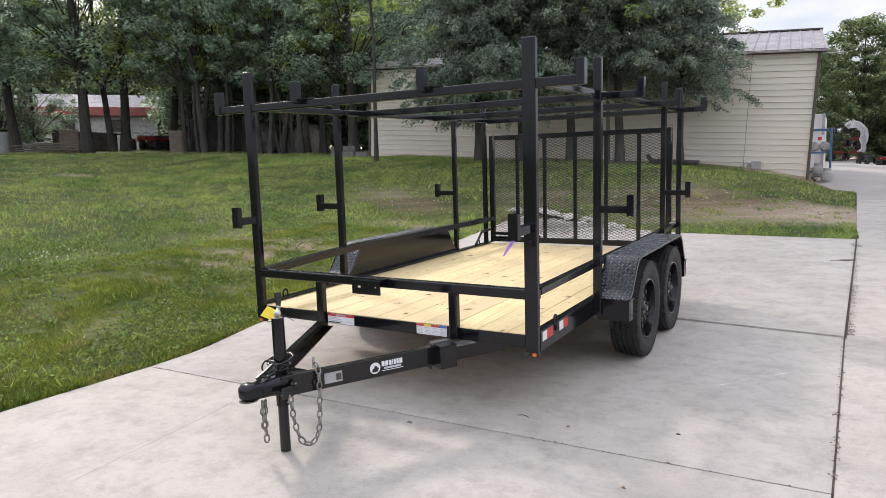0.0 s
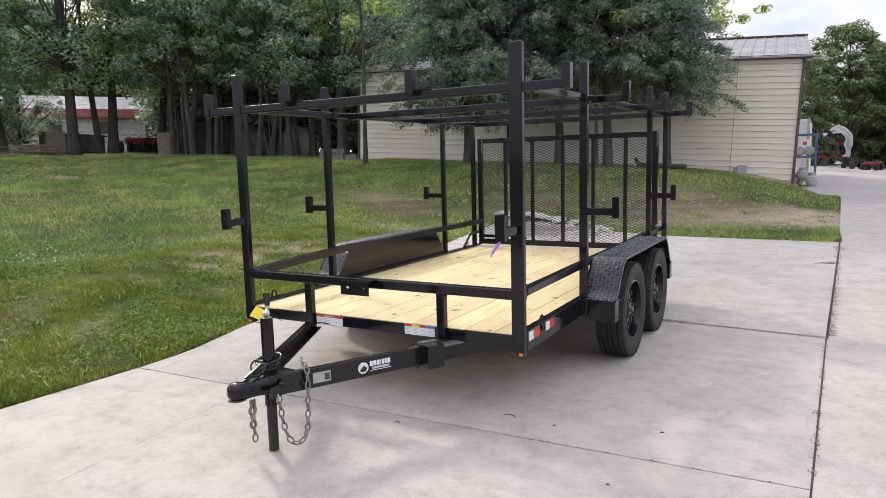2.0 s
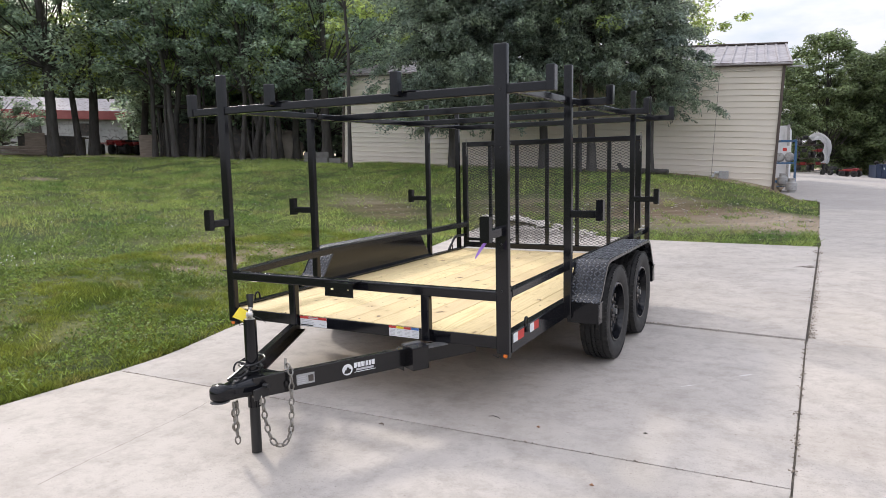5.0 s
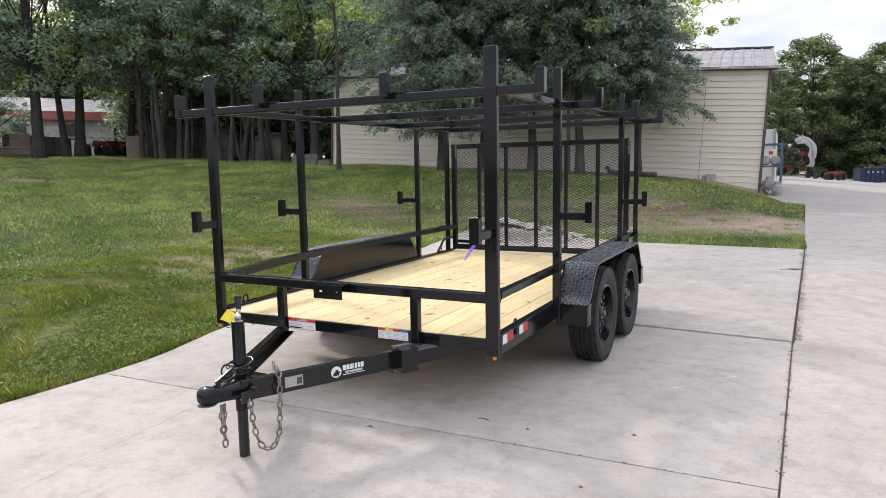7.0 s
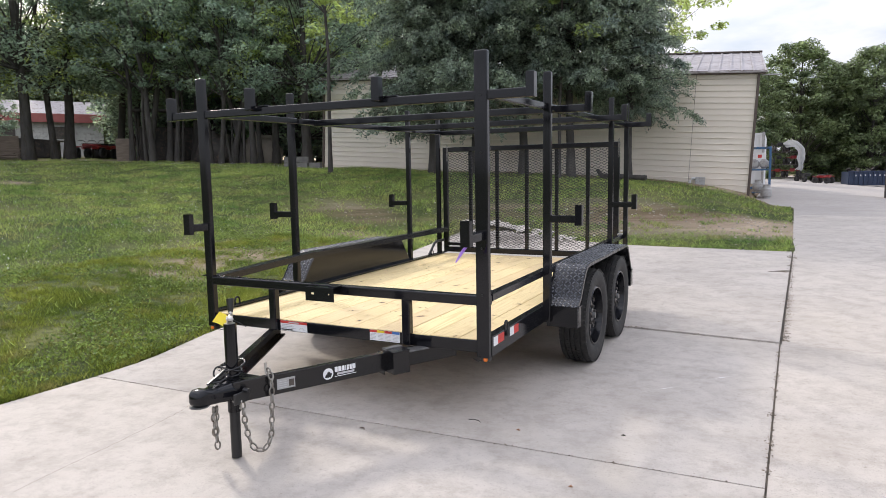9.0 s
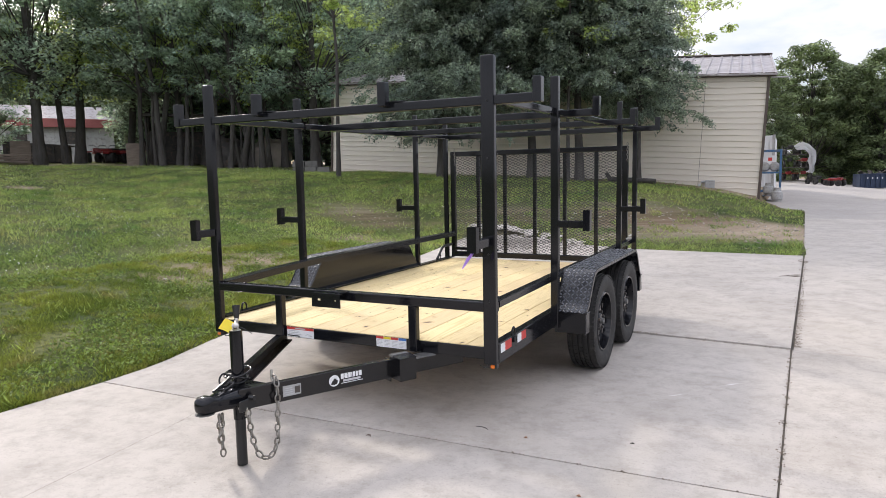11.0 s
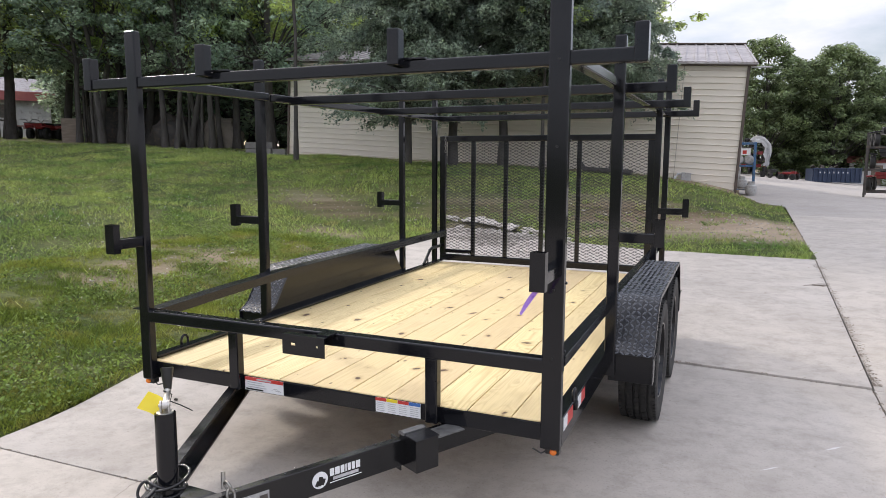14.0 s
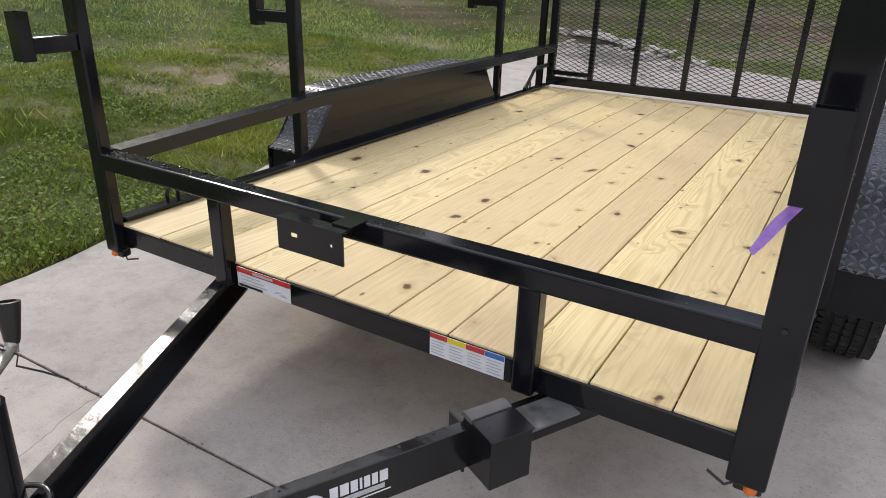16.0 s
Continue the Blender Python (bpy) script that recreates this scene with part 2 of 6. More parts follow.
M_TREAD = surf("black_tread_plate", (0.008, 0.009, 0.012), (0.015, 0.016, 0.020), 0.26, 4, bump=0.0004, bscale=90, c3=(0.028, 0.029, 0.032), fine=25)
M_RUBBER = surf("tyre_rubber", (0.012, 0.012, 0.012), (0.021, 0.0205, 0.020), 0.68, 8, bump=0.0006, bscale=150, c3=(0.05, 0.047, 0.043), fine=30)
M_ZINC = surf("galvanised_steel", (0.45, 0.43, 0.40), (0.62, 0.61, 0.58), 0.38, 14, metal=0.9, bump=0.0003, bscale=200, c3=(0.35, 0.28, 0.2), fine=60)
M_CHAIN = surf("dull_zinc_chain", (0.19, 0.18, 0.16), (0.37, 0.355, 0.33), 0.32, 30, metal=0.85, c3=(0.12, 0.09, 0.06), fine=60)
M_PINE = pine_boards()
M_JOINT = surf("dirt_in_joint", (0.035, 0.030, 0.025), (0.10, 0.086, 0.068), 0.95, 8, bump=0.003, bscale=60)
M_WHITE = surf("white_vinyl_label", (0.74, 0.75, 0.77), (0.80, 0.80, 0.80), 0.35, 30)
M_SCUFF = surf("white_scuff", (0.58, 0.56, 0.54), (0.66, 0.64, 0.62), 0.8, 30)
M_RUST = surf("rust_brown_leaf", (0.26, 0.13, 0.07), (0.34, 0.18, 0.10), 0.8, 60)
M_CRACK = surf("crack_shadow", (0.15, 0.13, 0.11), (0.22, 0.195, 0.17), 0.95, 40)
# slightly bluer and rougher than M_BLACK
M_DULLBLACK = surf("dull_black_paint", (0.0055, 0.0060, 0.0085), (0.009, 0.0098, 0.0135), 0.19, 6, fine=60, rvar=0.08, spec=0.42)
# paler blue-grey than the black sheet: sky highlights put into the colour
M_LOZENGE = surf("sky_lit_lozenges", (0.050, 0.055, 0.066), (0.092, 0.100, 0.118), 0.36, 30, spec=0.4)
M_LITTER = surf("brown_litter", (0.13, 0.105, 0.08), (0.24, 0.195, 0.15), 0.95, 40, island=0.4)
M_RED = surf("red_vinyl_label", (0.50, 0.035, 0.03), (0.58, 0.05, 0.04), 0.4, 30)
M_YELLOW = surf("yellow_vinyl_tag", (0.80, 0.62, 0.02), (0.84, 0.68, 0.05), 0.5, 12)
M_BLUE = surf("blue_vinyl_label", (0.05, 0.14, 0.42), (0.06, 0.18, 0.5), 0.4, 30)
M_PRINT = surf("grey_print", (0.42, 0.42, 0.43), (0.54, 0.54, 0.55), 0.5, 40)
M_AMBER = surf("amber_lens", (0.75, 0.16, 0.02), (0.82, 0.24, 0.03), 0.2, 60)
M_PURPLE = surf("purple_ribbon", (0.42, 0.22, 0.72), (0.62, 0.42, 0.86), 0.3, 60)
M_SIDING = surf("beige_metal_siding", (0.68, 0.62, 0.53), (0.74, 0.68, 0.585), 0.45, 0.7, bump=0.001, bscale=6, per_object=0.025, fine=5)
M_ROOF = surf("weathered_metal_roof", (0.31, 0.285, 0.29), (0.43, 0.40, 0.40), 0.55, 1.2, metal=0.1, c3=(0.20, 0.165, 0.155), fine=6)
M_TRIM = surf("dark_brown_trim", (0.07, 0.05, 0.04), (0.10, 0.075, 0.06), 0.5, 3)
M_BARK = surf("grey_brown_bark", (0.045, 0.041, 0.039), (0.092, 0.084, 0.077), 0.92, 6, bump=0.02, bscale=14, stretch=(1, 1, 0.25), c3=(0.05, 0.04, 0.032), fine=14)
M_LEAF = leafy("oak_leaves", (0.160, 0.222, 0.185), (0.345, 0.425, 0.285), 0.6, spec=0.35)
M_LEAF3 = leafy("dark_woodland_leaves", (0.115, 0.158, 0.083), (0.21, 0.27, 0.118), 0.4)
M_LEAF2 = leafy("bright_leaves", (0.24, 0.33, 0.130), (0.40, 0.48, 0.165), 0.6, spec=0.3)
M_CEDAR = leafy("cedar_foliage", (0.150, 0.192, 0.168), (0.275, 0.332, 0.230), 0.5, 1.1, spec=0.35)
M_GRASS = leafy("grass_blades", (0.122, 0.218, 0.058), (0.345, 0.42, 0.122), 0.38, 0.9, (0.33, 0.31, 0.125), 0.18)
M_GRASS2 = leafy("weedy_grass_blades", (0.081, 0.133, 0.021), (0.246, 0.282, 0.050), 0.3, 1.6, (0.26, 0.235, 0.080), 0.12)
M_WEED = leafy("broad_weed_leaves", (0.088, 0.146, 0.031), (0.185, 0.262, 0.055), 0.35, 1.5, None, 0.2)
M_STONE = surf("pale_field_stone", (0.36, 0.32, 0.27), (0.50, 0.46, 0.41), 0.9, 6, island=0.3)
M_BLOCK = surf("dirty_grey_block", (0.13, 0.125, 0.12), (0.21, 0.20, 0.19), 0.95, 5, bump=0.004, bscale=40)
M_CLOVER = surf("white_clover", (0.72, 0.72, 0.64), (0.8, 0.8, 0.74), 0.8, 5)
M_DINGY = surf("dingy_white_siding", (0.36, 0.36, 0.36), (0.50, 0.50, 0.49), 0.6, 1.2, c3=(0.25, 0.24, 0.23), fine=5)
M_PLAINWHITE = surf("white_painted_sheet", (0.62, 0.63, 0.64), (0.72, 0.73, 0.74), 0.5, 2)
M_REDROOF = surf("faded_red_roof", (0.26, 0.07, 0.07), (0.34, 0.11, 0.10), 0.6, 1.5)
M_BLUEPAINT = surf("blue_painted_steel", (0.03, 0.10, 0.22), (0.05, 0.14, 0.28), 0.45, 4, c3=(0.10, 0.12, 0.14), fine=12)
M_NAVY = surf("navy_painted_steel", (0.012, 0.026, 0.062), (0.02, 0.038, 0.085), 0.5, 3)
M_CHUNK = surf("broken_concrete", (0.42, 0.385, 0.34), (0.56, 0.52, 0.47), 0.9, 4, bump=0.004, bscale=30)
M_GRIT = surf("washed_grit", (0.17, 0.15, 0.125), (0.30, 0.27, 0.235), 0.95, 12)
M_DROP = surf("water_drops", (0.8, 0.8, 0.8), (0.8, 0.8, 0.8), 0.03, 5, rvar=0.0)
M_DROP.node_tree.nodes["Principled BSDF"].inputs["Transmission Weight"].default_value = 1.0
M_DROP.node_tree.nodes["Principled BSDF"].inputs["IOR"].default_value = 1.33
M_DULLSTEEL = surf("scuffed_dark_steel", (0.085, 0.085, 0.085), (0.15, 0.15, 0.148), 0.32, 14, c3=(0.05, 0.048, 0.045), fine=30)
M_GREY = surf("grey_painted_steel", (0.32, 0.32, 0.32), (0.42, 0.42, 0.41), 0.45, 8, c3=(0.22, 0.20, 0.18), fine=20)
M_REDPAINT = surf("red_plastic_body", (0.22, 0.016, 0.018), (0.30, 0.025, 0.025), 0.35, 6)
M_TAN = surf("weathered_plywood", (0.17, 0.135, 0.105), (0.25, 0.20, 0.16), 0.85, 3, stretch=(1, 1, 4))
M_DARKJUNK = surf("dark_weathered_metal", (0.035, 0.033, 0.032), (0.07, 0.062, 0.055), 0.7, 3, c3=(0.12, 0.09, 0.07), fine=9)
M_TARP = surf("pale_dusty_tarp", (0.18, 0.155, 0.13), (0.27, 0.235, 0.20), 0.8, 2, bump=0.02, bscale=5)


def concrete(name, pale, dark):
    """Weathered slab: cloudy tone, mottled stains, fine grit, pale scuffs and broom relief."""
    m = surf(name, pale, dark, 0.84, 0.5, bump=0.0012, bscale=140, fine=6.0, per_object=0.02, rvar=0.08)
    n, l = m.node_tree.nodes, m.node_tree.links
    p = n["Principled BSDF"]
    colour = p.inputs["Base Color"].links[0].from_socket
    t = n.new("ShaderNodeTexCoord")
    for scale, detail, rough, lo, hi, most, tint, stretch in (
            (1.7, 9, 0.72, 0.44, 0.66, 0.38, (0.285, 0.255, 0.22), (1, 1, 1)),
            (5.5, 9, 0.80, 0.46, 0.66, 0.70, (0.285, 0.255, 0.225), (1, 1, 1)),
            (0.9, 5, 0.60, 0.56, 0.72, 0.28, (0.50, 0.45, 0.375), (1, 1, 1)),
            (120.0, 3, 0.6, 0.58, 0.70, 0.60, (0.22, 0.20, 0.18), (1, 1, 1)),
            (34.0, 3, 0.6, 0.68, 0.74, 0.60, (0.17, 0.15, 0.13), (1, 1, 1)),
            (2.2, 7, 0.7, 0.66, 0.76, 0.38, (0.54, 0.51, 0.47), (0.5, 1.5, 1))):
        g = n.new("ShaderNodeMapping")
        g.inputs["Scale"].default_value = stretch
        g.inputs["Location"].default_value = (scale, 2 * scale, 0)
        a = n.new("ShaderNodeTexNoise")
        a.inputs["Scale"].default_value, a.inputs["Detail"].default_value, a.inputs["Roughness"].default_value = scale, detail, rough
        r = n.new("ShaderNodeMapRange")
        r.inputs["From Min"].default_value, r.inputs["From Max"].default_value, r.inputs["To Max"].default_value = lo, hi, most
        x = n.new("ShaderNodeMix")
        x.data_type = "RGBA"
        x.inputs["B"].default_value = (*tint, 1)
        l.new(t.outputs["Object"], g.inputs["Vector"])
        l.new(g.outputs[0], a.inputs["Vector"])
        l.new(a.outputs["Fac"], r.inputs["Value"])
        l.new(r.outputs[0], x.inputs["Factor"])
        l.new(colour, x.inputs["A"])
        colour = x.outputs["Result"]
    l.new(colour, p.inputs["Base Color"])
    return m


M_CONC = concrete("broom_finished_concrete", (0.445, 0.405, 0.362), (0.50, 0.458, 0.415))
M_CONC2 = concrete("weathered_grey_drive", (0.36, 0.332, 0.308), (0.42, 0.388, 0.36))


def surf_mix(n, l, c1, c2, scale):
    """Two tones mixed by noise, inside a material's node tree."""
    a, x = n.new("ShaderNodeTexNoise"), n.new("ShaderNodeMix")
    a.inputs["Scale"].default_value, a.inputs["Detail"].default_value, a.inputs["Roughness"].default_value = scale, 8, 0.75
    r = n.new("ShaderNodeMapRange")
    r.inputs["From Min"].default_value, r.inputs["From Max"].default_value = 0.38, 0.62
    x.data_type = "RGBA"
    x.inputs["A"].default_value, x.inputs["B"].default_value = (*c1, 1), (*c2, 1)
    l.new(a.outputs["Fac"], r.inputs["Value"])
    l.new(r.outputs[0], x.inputs["Factor"])
    return x.outputs["Result"]


def ground_material():
    """Lawn soil: green turf, yellowed patches and bare tan dirt where the turf is thin."""
    m = surf("lawn_turf", (0.045, 0.066, 0.022), (0.135, 0.14, 0.055), 0.95, 0.8, bump=0.03, bscale=12, c3=(0.030, 0.045, 0.016), fine=18, spec=0.08)
    n, l = m.node_tree.nodes, m.node_tree.links
    p = n["Principled BSDF"]
    src = p.inputs["Base Color"].links[0].from_socket
    at = n.new("ShaderNodeAttribute")
    at.attribute_name = "bare"
    nz = n.new("ShaderNodeTexNoise")
    nz.inputs["Scale"].default_value, nz.inputs["Detail"].default_value = 1.9, 12
    nz.inputs["Roughness"].default_value = 0.72
    add = n.new("ShaderNodeMath")
    l.new(at.outputs["Fac"], add.inputs[0])
    add.operation = "ADD"
    wide = n.new("ShaderNodeMath")
    wide.operation = "MULTIPLY_ADD"
    wide.inputs[1].default_value, wide.inputs[2].default_value = 1.9, -0.45
    l.new(nz.outputs["Fac"], wide.inputs[0])
    l.new(wide.outputs[0], add.inputs[1])
    r = n.new("ShaderNodeMapRange")
    r.inputs["From Min"].default_value, r.inputs["From Max"].default_value = 0.78, 1.05
    l.new(add.outputs[0], r.inputs["Value"])
    mx = n.new("ShaderNodeMix")
    mx.data_type = "RGBA"
    soil = surf_mix(n, l, (0.165, 0.118, 0.078), (0.47, 0.385, 0.285), 11.0)
    l.new(soil, mx.inputs["B"])
    l.new(r.outputs[0], mx.inputs["Factor"])
    l.new(src, mx.inputs["A"])
    l.new(mx.outputs["Result"], p.inputs["Base Color"])
    return m


M_TURF = ground_material()

# ---------------- building blocks ----------------


def part(name, bm, material, parent=None, label="", smooth=25):
    """Links a bmesh as one mesh object under a thing or a part."""
    me = bpy.data.meshes.new(name)
    bmesh.ops.recalc_face_normals(bm, faces=bm.faces[:])
    bm.to_mesh(me)
    bm.free()
    me.materials.append(material)
    for f in me.polygons:
        f.use_smooth = True
    me.set_sharp_from_angle(angle=radians(smooth))
    ob = new(name, me)
    ob.parent = parent
    return tagged(ob, label)


def thing(name, label, category, at=(0, 0, 0), turn=0.0, group="", kind=""):
    ob = new(name)
    ob.empty_display_size = 0.2
    ob.matrix_basis = pose(*at, 0, 0, turn)
    return tagged(ob, label, category, group, kind)


def box(bm, c, s, m=None, bevel=0.0, seg=1):
    """A box of centre c and size s, its edges rounded; seg: facets of the rounding."""
    r = bmesh.ops.create_cube(bm, size=1.0, matrix=(m or Matrix()) @ Matrix.Translation(c) @ Matrix.Diagonal((*s, 1)))
    if bevel:
        es = {e for v in r["verts"] for e in v.link_edges}
        bmesh.ops.bevel(bm, geom=list(es), offset=bevel * (0.6 if seg == 1 else 1.0), segments=seg, profile=0.5, affect="EDGES")


def frame_between(p, q, up=(0, 0, 1)):
    """A pose at the middle of p and q whose y axis runs from p to q."""
    p, q = Vector(p), Vector(q)
    y = (q - p).normalized()
    x = y.cross(Vector(up))
    x = x.normalized() if x.length > 1e-4 else Vector((1, 0, 0))
    z = x.cross(y)
    m = Matrix((x, y, z)).transposed().to_4x4()
    m.translation = (p + q) / 2
    return m, (q - p).length


def bar(bm, p, q, w, h, bevel=0.004, up=(0, 0, 1), seg=1):
    """A square bar from p to q."""
    m, d = frame_between(p, q, up)
    box(bm, (0, 0, 0), (w, d, h), m, bevel, seg)


def rod(bm, p, q, r, n=16, r2=None):
    """A round rod from p to q."""
    m, d = frame_between(p, q, (0, 0, 1) if abs((Vector(q) - Vector(p)).normalized().z) < 0.99 else (0, 1, 0))
    bmesh.ops.create_cone(bm, cap_ends=True, segments=n, radius1=r, radius2=r if r2 is None else r2, depth=d, matrix=m @ Matrix.Rotation(radians(-90), 4, "X"))


def sweep(bm, pts, r, n=8):
    """A round tube along points."""
    pts = [Vector(p) for p in pts]
    rings = []
    for i, p in enumerate(pts):
        d = (pts[min(i + 1, len(pts) - 1)] - pts[max(i - 1, 0)]).normalized()
        x = d.cross(Vector((0.31, 0.2, 0.93))).normalized()
        y = d.cross(x)
        rings.append([bm.verts.new(p + (x * math.cos(a) + y * math.sin(a)) * (r if not hasattr(r, "__len__") else r[i])) for a in [k * math.tau / n for k in range(n)]])
    for a, b in zip(rings, rings[1:]):
        for k in range(n):
            bm.faces.new((a[k], a[(k + 1) % n], b[(k + 1) % n], b[k]))
    bm.faces.new(rings[0][::-1])
    bm.faces.new(rings[-1])


def lathe(bm, profile, n, m=None):
    """Turns (radius, along) pairs round the x axis."""
    m = m or Matrix()
    rings = [[bm.verts.new(m @ Vector((x, r * math.cos(a), r * math.sin(a)))) for a in [k * math.tau / n for k in range(n)]] for r, x in profile]
    for a, b in zip(rings, rings[1:]):
        for k in range(n):
            bm.faces.new((a[k], a[(k + 1) % n], b[(k + 1) % n], b[k]))


def torus(bm, m, rx, ry, r, n=16, k=8):
    """A closed ring, rx and ry its half axes, r its wire."""
    rings = []
    for i in range(n):
        a = i * math.tau / n
        c = Vector((rx * math.cos(a), ry * math.sin(a), 0))
        d = Vector((math.cos(a), math.sin(a), 0))
        rings.append([bm.verts.new(m @ (c + (d * math.cos(b) + Vector((0, 0, 1)) * math.sin(b)) * r)) for b in [j * math.tau / k for j in range(k)]])
    for i in range(n):
        a, b = rings[i], rings[(i + 1) % n]
        for j in range(k):
            bm.faces.new((a[j], a[(j + 1) % k], b[(j + 1) % k], b[j]))


def slab_mesh(bm, outline, top, thick, bevel=0.008):
    """A flat piece with the outline (x, y), its top at the height top(x, y)."""
    a = [bm.verts.new((x, y, top(x, y))) for x, y in outline]
    b = [bm.verts.new((x, y, top(x, y) - thick)) for x, y in outline]
    f = bm.faces.new(a)
    bm.faces.new(b[::-1])
    k = len(a)
    for i in range(k):
        bm.faces.new((a[i], b[i], b[(i + 1) % k], a[(i + 1) % k]))
    if bevel:
        bmesh.ops.bevel(bm, geom=list(f.edges), offset=bevel, segments=2, profile=0.5, affect="EDGES")


def mesh_np(name, verts, faces, material, parent=None, label="", smooth=False):
    """A large mesh out of arrays: verts (n, 3), faces (m, k)."""
    me = bpy.data.meshes.new(name)
    k = faces.shape[1]
    me.vertices.add(len(verts))
    me.vertices.foreach_set("co", np.ascontiguousarray(verts, dtype=np.float32).ravel())
    me.loops.add(faces.size)
    me.loops.foreach_set("vertex_index", np.ascontiguousarray(faces, dtype=np.int32).ravel())
    me.polygons.add(len(faces))
    me.polygons.foreach_set("loop_start", np.arange(0, faces.size, k, dtype=np.int32))
    me.polygons.foreach_set("use_smooth", np.full(len(faces), smooth))
    me.update(calc_edges=True)
    me.validate()
    me.materials.append(material)
    ob = new(name, me)
    ob.parent = parent
    return tagged(ob, label)


# ---------------- the lie of the land ----------------
PAD_L = ((-12, -1.85), (-1.2, -1.835), (-0.9, -1.805), (-0.5, -1.787), (0.05, -1.80), (0.3, -1.845), (0.6, -1.925), (1.0, -2.035), (1.43, -2.085), (2.0, -2.26), (2.45, -2.34), (6.8, -2.9), (8.6, -3.15), (9.2, -3.0))
PAD_R = ((-3.15, 8.95), (-2.5, 8.85), (-1.6, 8.35), (-0.9, 7.8), (0.3, 7.42), (2.46, 7.3))


def pad_left(y):
    return np.interp(y, [a for a, b in PAD_L], [b for a, b in PAD_L])


def pad_rear(x):
    return np.interp(x, [a for a, b in PAD_R], [b for a, b in PAD_R])


def step(a, b, v):
    t = np.clip((v - a) / (b - a), 0, 1)
    return t * t * (3 - 2 * t)


def base_z(x, y):
    """Height of the paved ground."""
    z = 0.028 * np.clip(y - 2.45, 0, 5.55) + 0.019 * np.clip(y - 8, 0, 12) - 0.003 * np.clip(y - 20, 0, 80)
    return z - 0.09 * np.clip(x - 2.5, 0, 14) * step(9, 32, y)


def drive_left(y):
    """Where the drive begins behind the pad; it opens out behind the building."""
    return np.where(y < 15.6, 2.5 + 0.02 * (y - 7.3), 2.66 - 0.95 * step(15.6, 17.2, y)) - 3.0 * step(24, 40, y)


def paved(x, y):
    pad = (x > pad_left(y)) & (y < pad_rear(np.clip(x, -3.15, 2.46))) & (x < 2.46) & (y < 9.2)
    drive = (x >= 2.44) & (y < 7.4) | (y >= 7.4) & (x > drive_left(y))
    return (pad | drive) & (y > -11)


def lawn_z(x, y):
    s = step(7.3, 14, y)
    left = np.clip(2.2 - x, 0, 60)
    bank = 0.62 * (1 - np.exp(-left / 1.6)) + 0.045 * np.clip(left, 0, 30)
    edge = np.clip(pad_left(np.clip(y, -12, 9.2)) - x, 0, 40)
    side = 0.085 * np.clip(edge, 0, 22) * (1 - np.exp(-edge / 1.2))
    z = base_z(np.minimum(x, 2.5), y) + s * bank + (1 - s) * side
    z = z + 0.03 * np.sin(x * 1.3 + 0.5 * y) * np.sin(y * 0.9) * step(0, 3, edge + s * left)
    return np.where(x > 2.6, np.minimum(z, base_z(x, y)), z)


def land_z(x, y):
    return float(base_z(np.float64(x), np.float64(y)) if bool(paved(np.float64(x), np.float64(y))) else lawn_z(np.float64(x), np.float64(y)))


BARE = ((-4.25, 2.5, 0.9, 0.40), (-4.5, 3.3, 1.0, 0.42), (-4.2, 4.3, 1.2, 0.45), (-5.5, 4.3, 0.9, 0.40), (-3.7, 5.6, 1.0, 0.36), (-4.6, 6.9, 1.1, 0.42), (0.2, 10.3, 3.4, 0.58), (1.6, 10.3, 3.2, 0.60), (-2.8, 10.0, 2.8, 0.48), (-5.9, 9.0, 2.2, 0.52), (1.9, 9.0, 0.9, 0.36), (-15.5, 7.6, 0.9, 0.5), (-0.5, 8.6, 0.8, 0.4))


def bareness(x, y):
    b = np.zeros_like(x)
    for cx, cy, r, k in BARE:
        b = np.maximum(b, k * np.exp(-(((x - cx) / r) ** 2 + ((y - cy) / (0.6 * r)) ** 2)))
    wood = step(0.0, 3.0, (y - 0.55 * x) - 24.0)
    wall = step(14.9, 16.6, y) * step(-16, -13, x)
    edge = pad_left(np.clip(y, -12, 9.2)) - x
    worn = 0.5 * step(0.0, 0.03, edge) * (1 - step(0.05, 0.12, edge)) * (0.6 + 0.4 * np.sin(y * 7 + 2 * np.sin(y * 3.1))) * (y < 9)
    return np.maximum(np.maximum(b, worn), np.maximum(wood * 0.42, wall * 0.56))


def make_ground():
    core_x = np.arange(-30, 8.01, 0.25)
    core_y = np.arange(-9, 30.01, 0.3)
    far = np.array([3, 8, 16, 30, 60, 110, 200, 380.0])
    xs = np.concatenate((core_x[0] - far[::-1], core_x, core_x[-1] + far))
    ys = np.concatenate((core_y[0] - far[::-1], core_y, core_y[-1] + far))
    gx, gy = np.meshgrid(xs, ys, indexing="ij")
    z = lawn_z(gx, gy)
    hard = paved(gx, gy)
    z = np.where(hard, base_z(gx, gy) - 0.07, z + 0.004)
    nx, ny = gx.shape
    i = np.arange(nx * ny).reshape(nx, ny)
    f = np.stack((i[:-1, :-1], i[1:, :-1], i[1:, 1:], i[:-1, 1:]), -1).reshape(-1, 4)
    ob = mesh_np("ground", np.stack((gx, gy, z), -1).reshape(-1, 3), f, M_TURF, smooth=True)
    at = ob.data.attributes.new("bare", "FLOAT", "POINT")
    at.data.foreach_set("value", bareness(gx, gy).ravel().astype(np.float32))
    tagged(ob, "green lawn with yellowed patches and bare tan dirt", "ground", kind="structure")


make_ground()


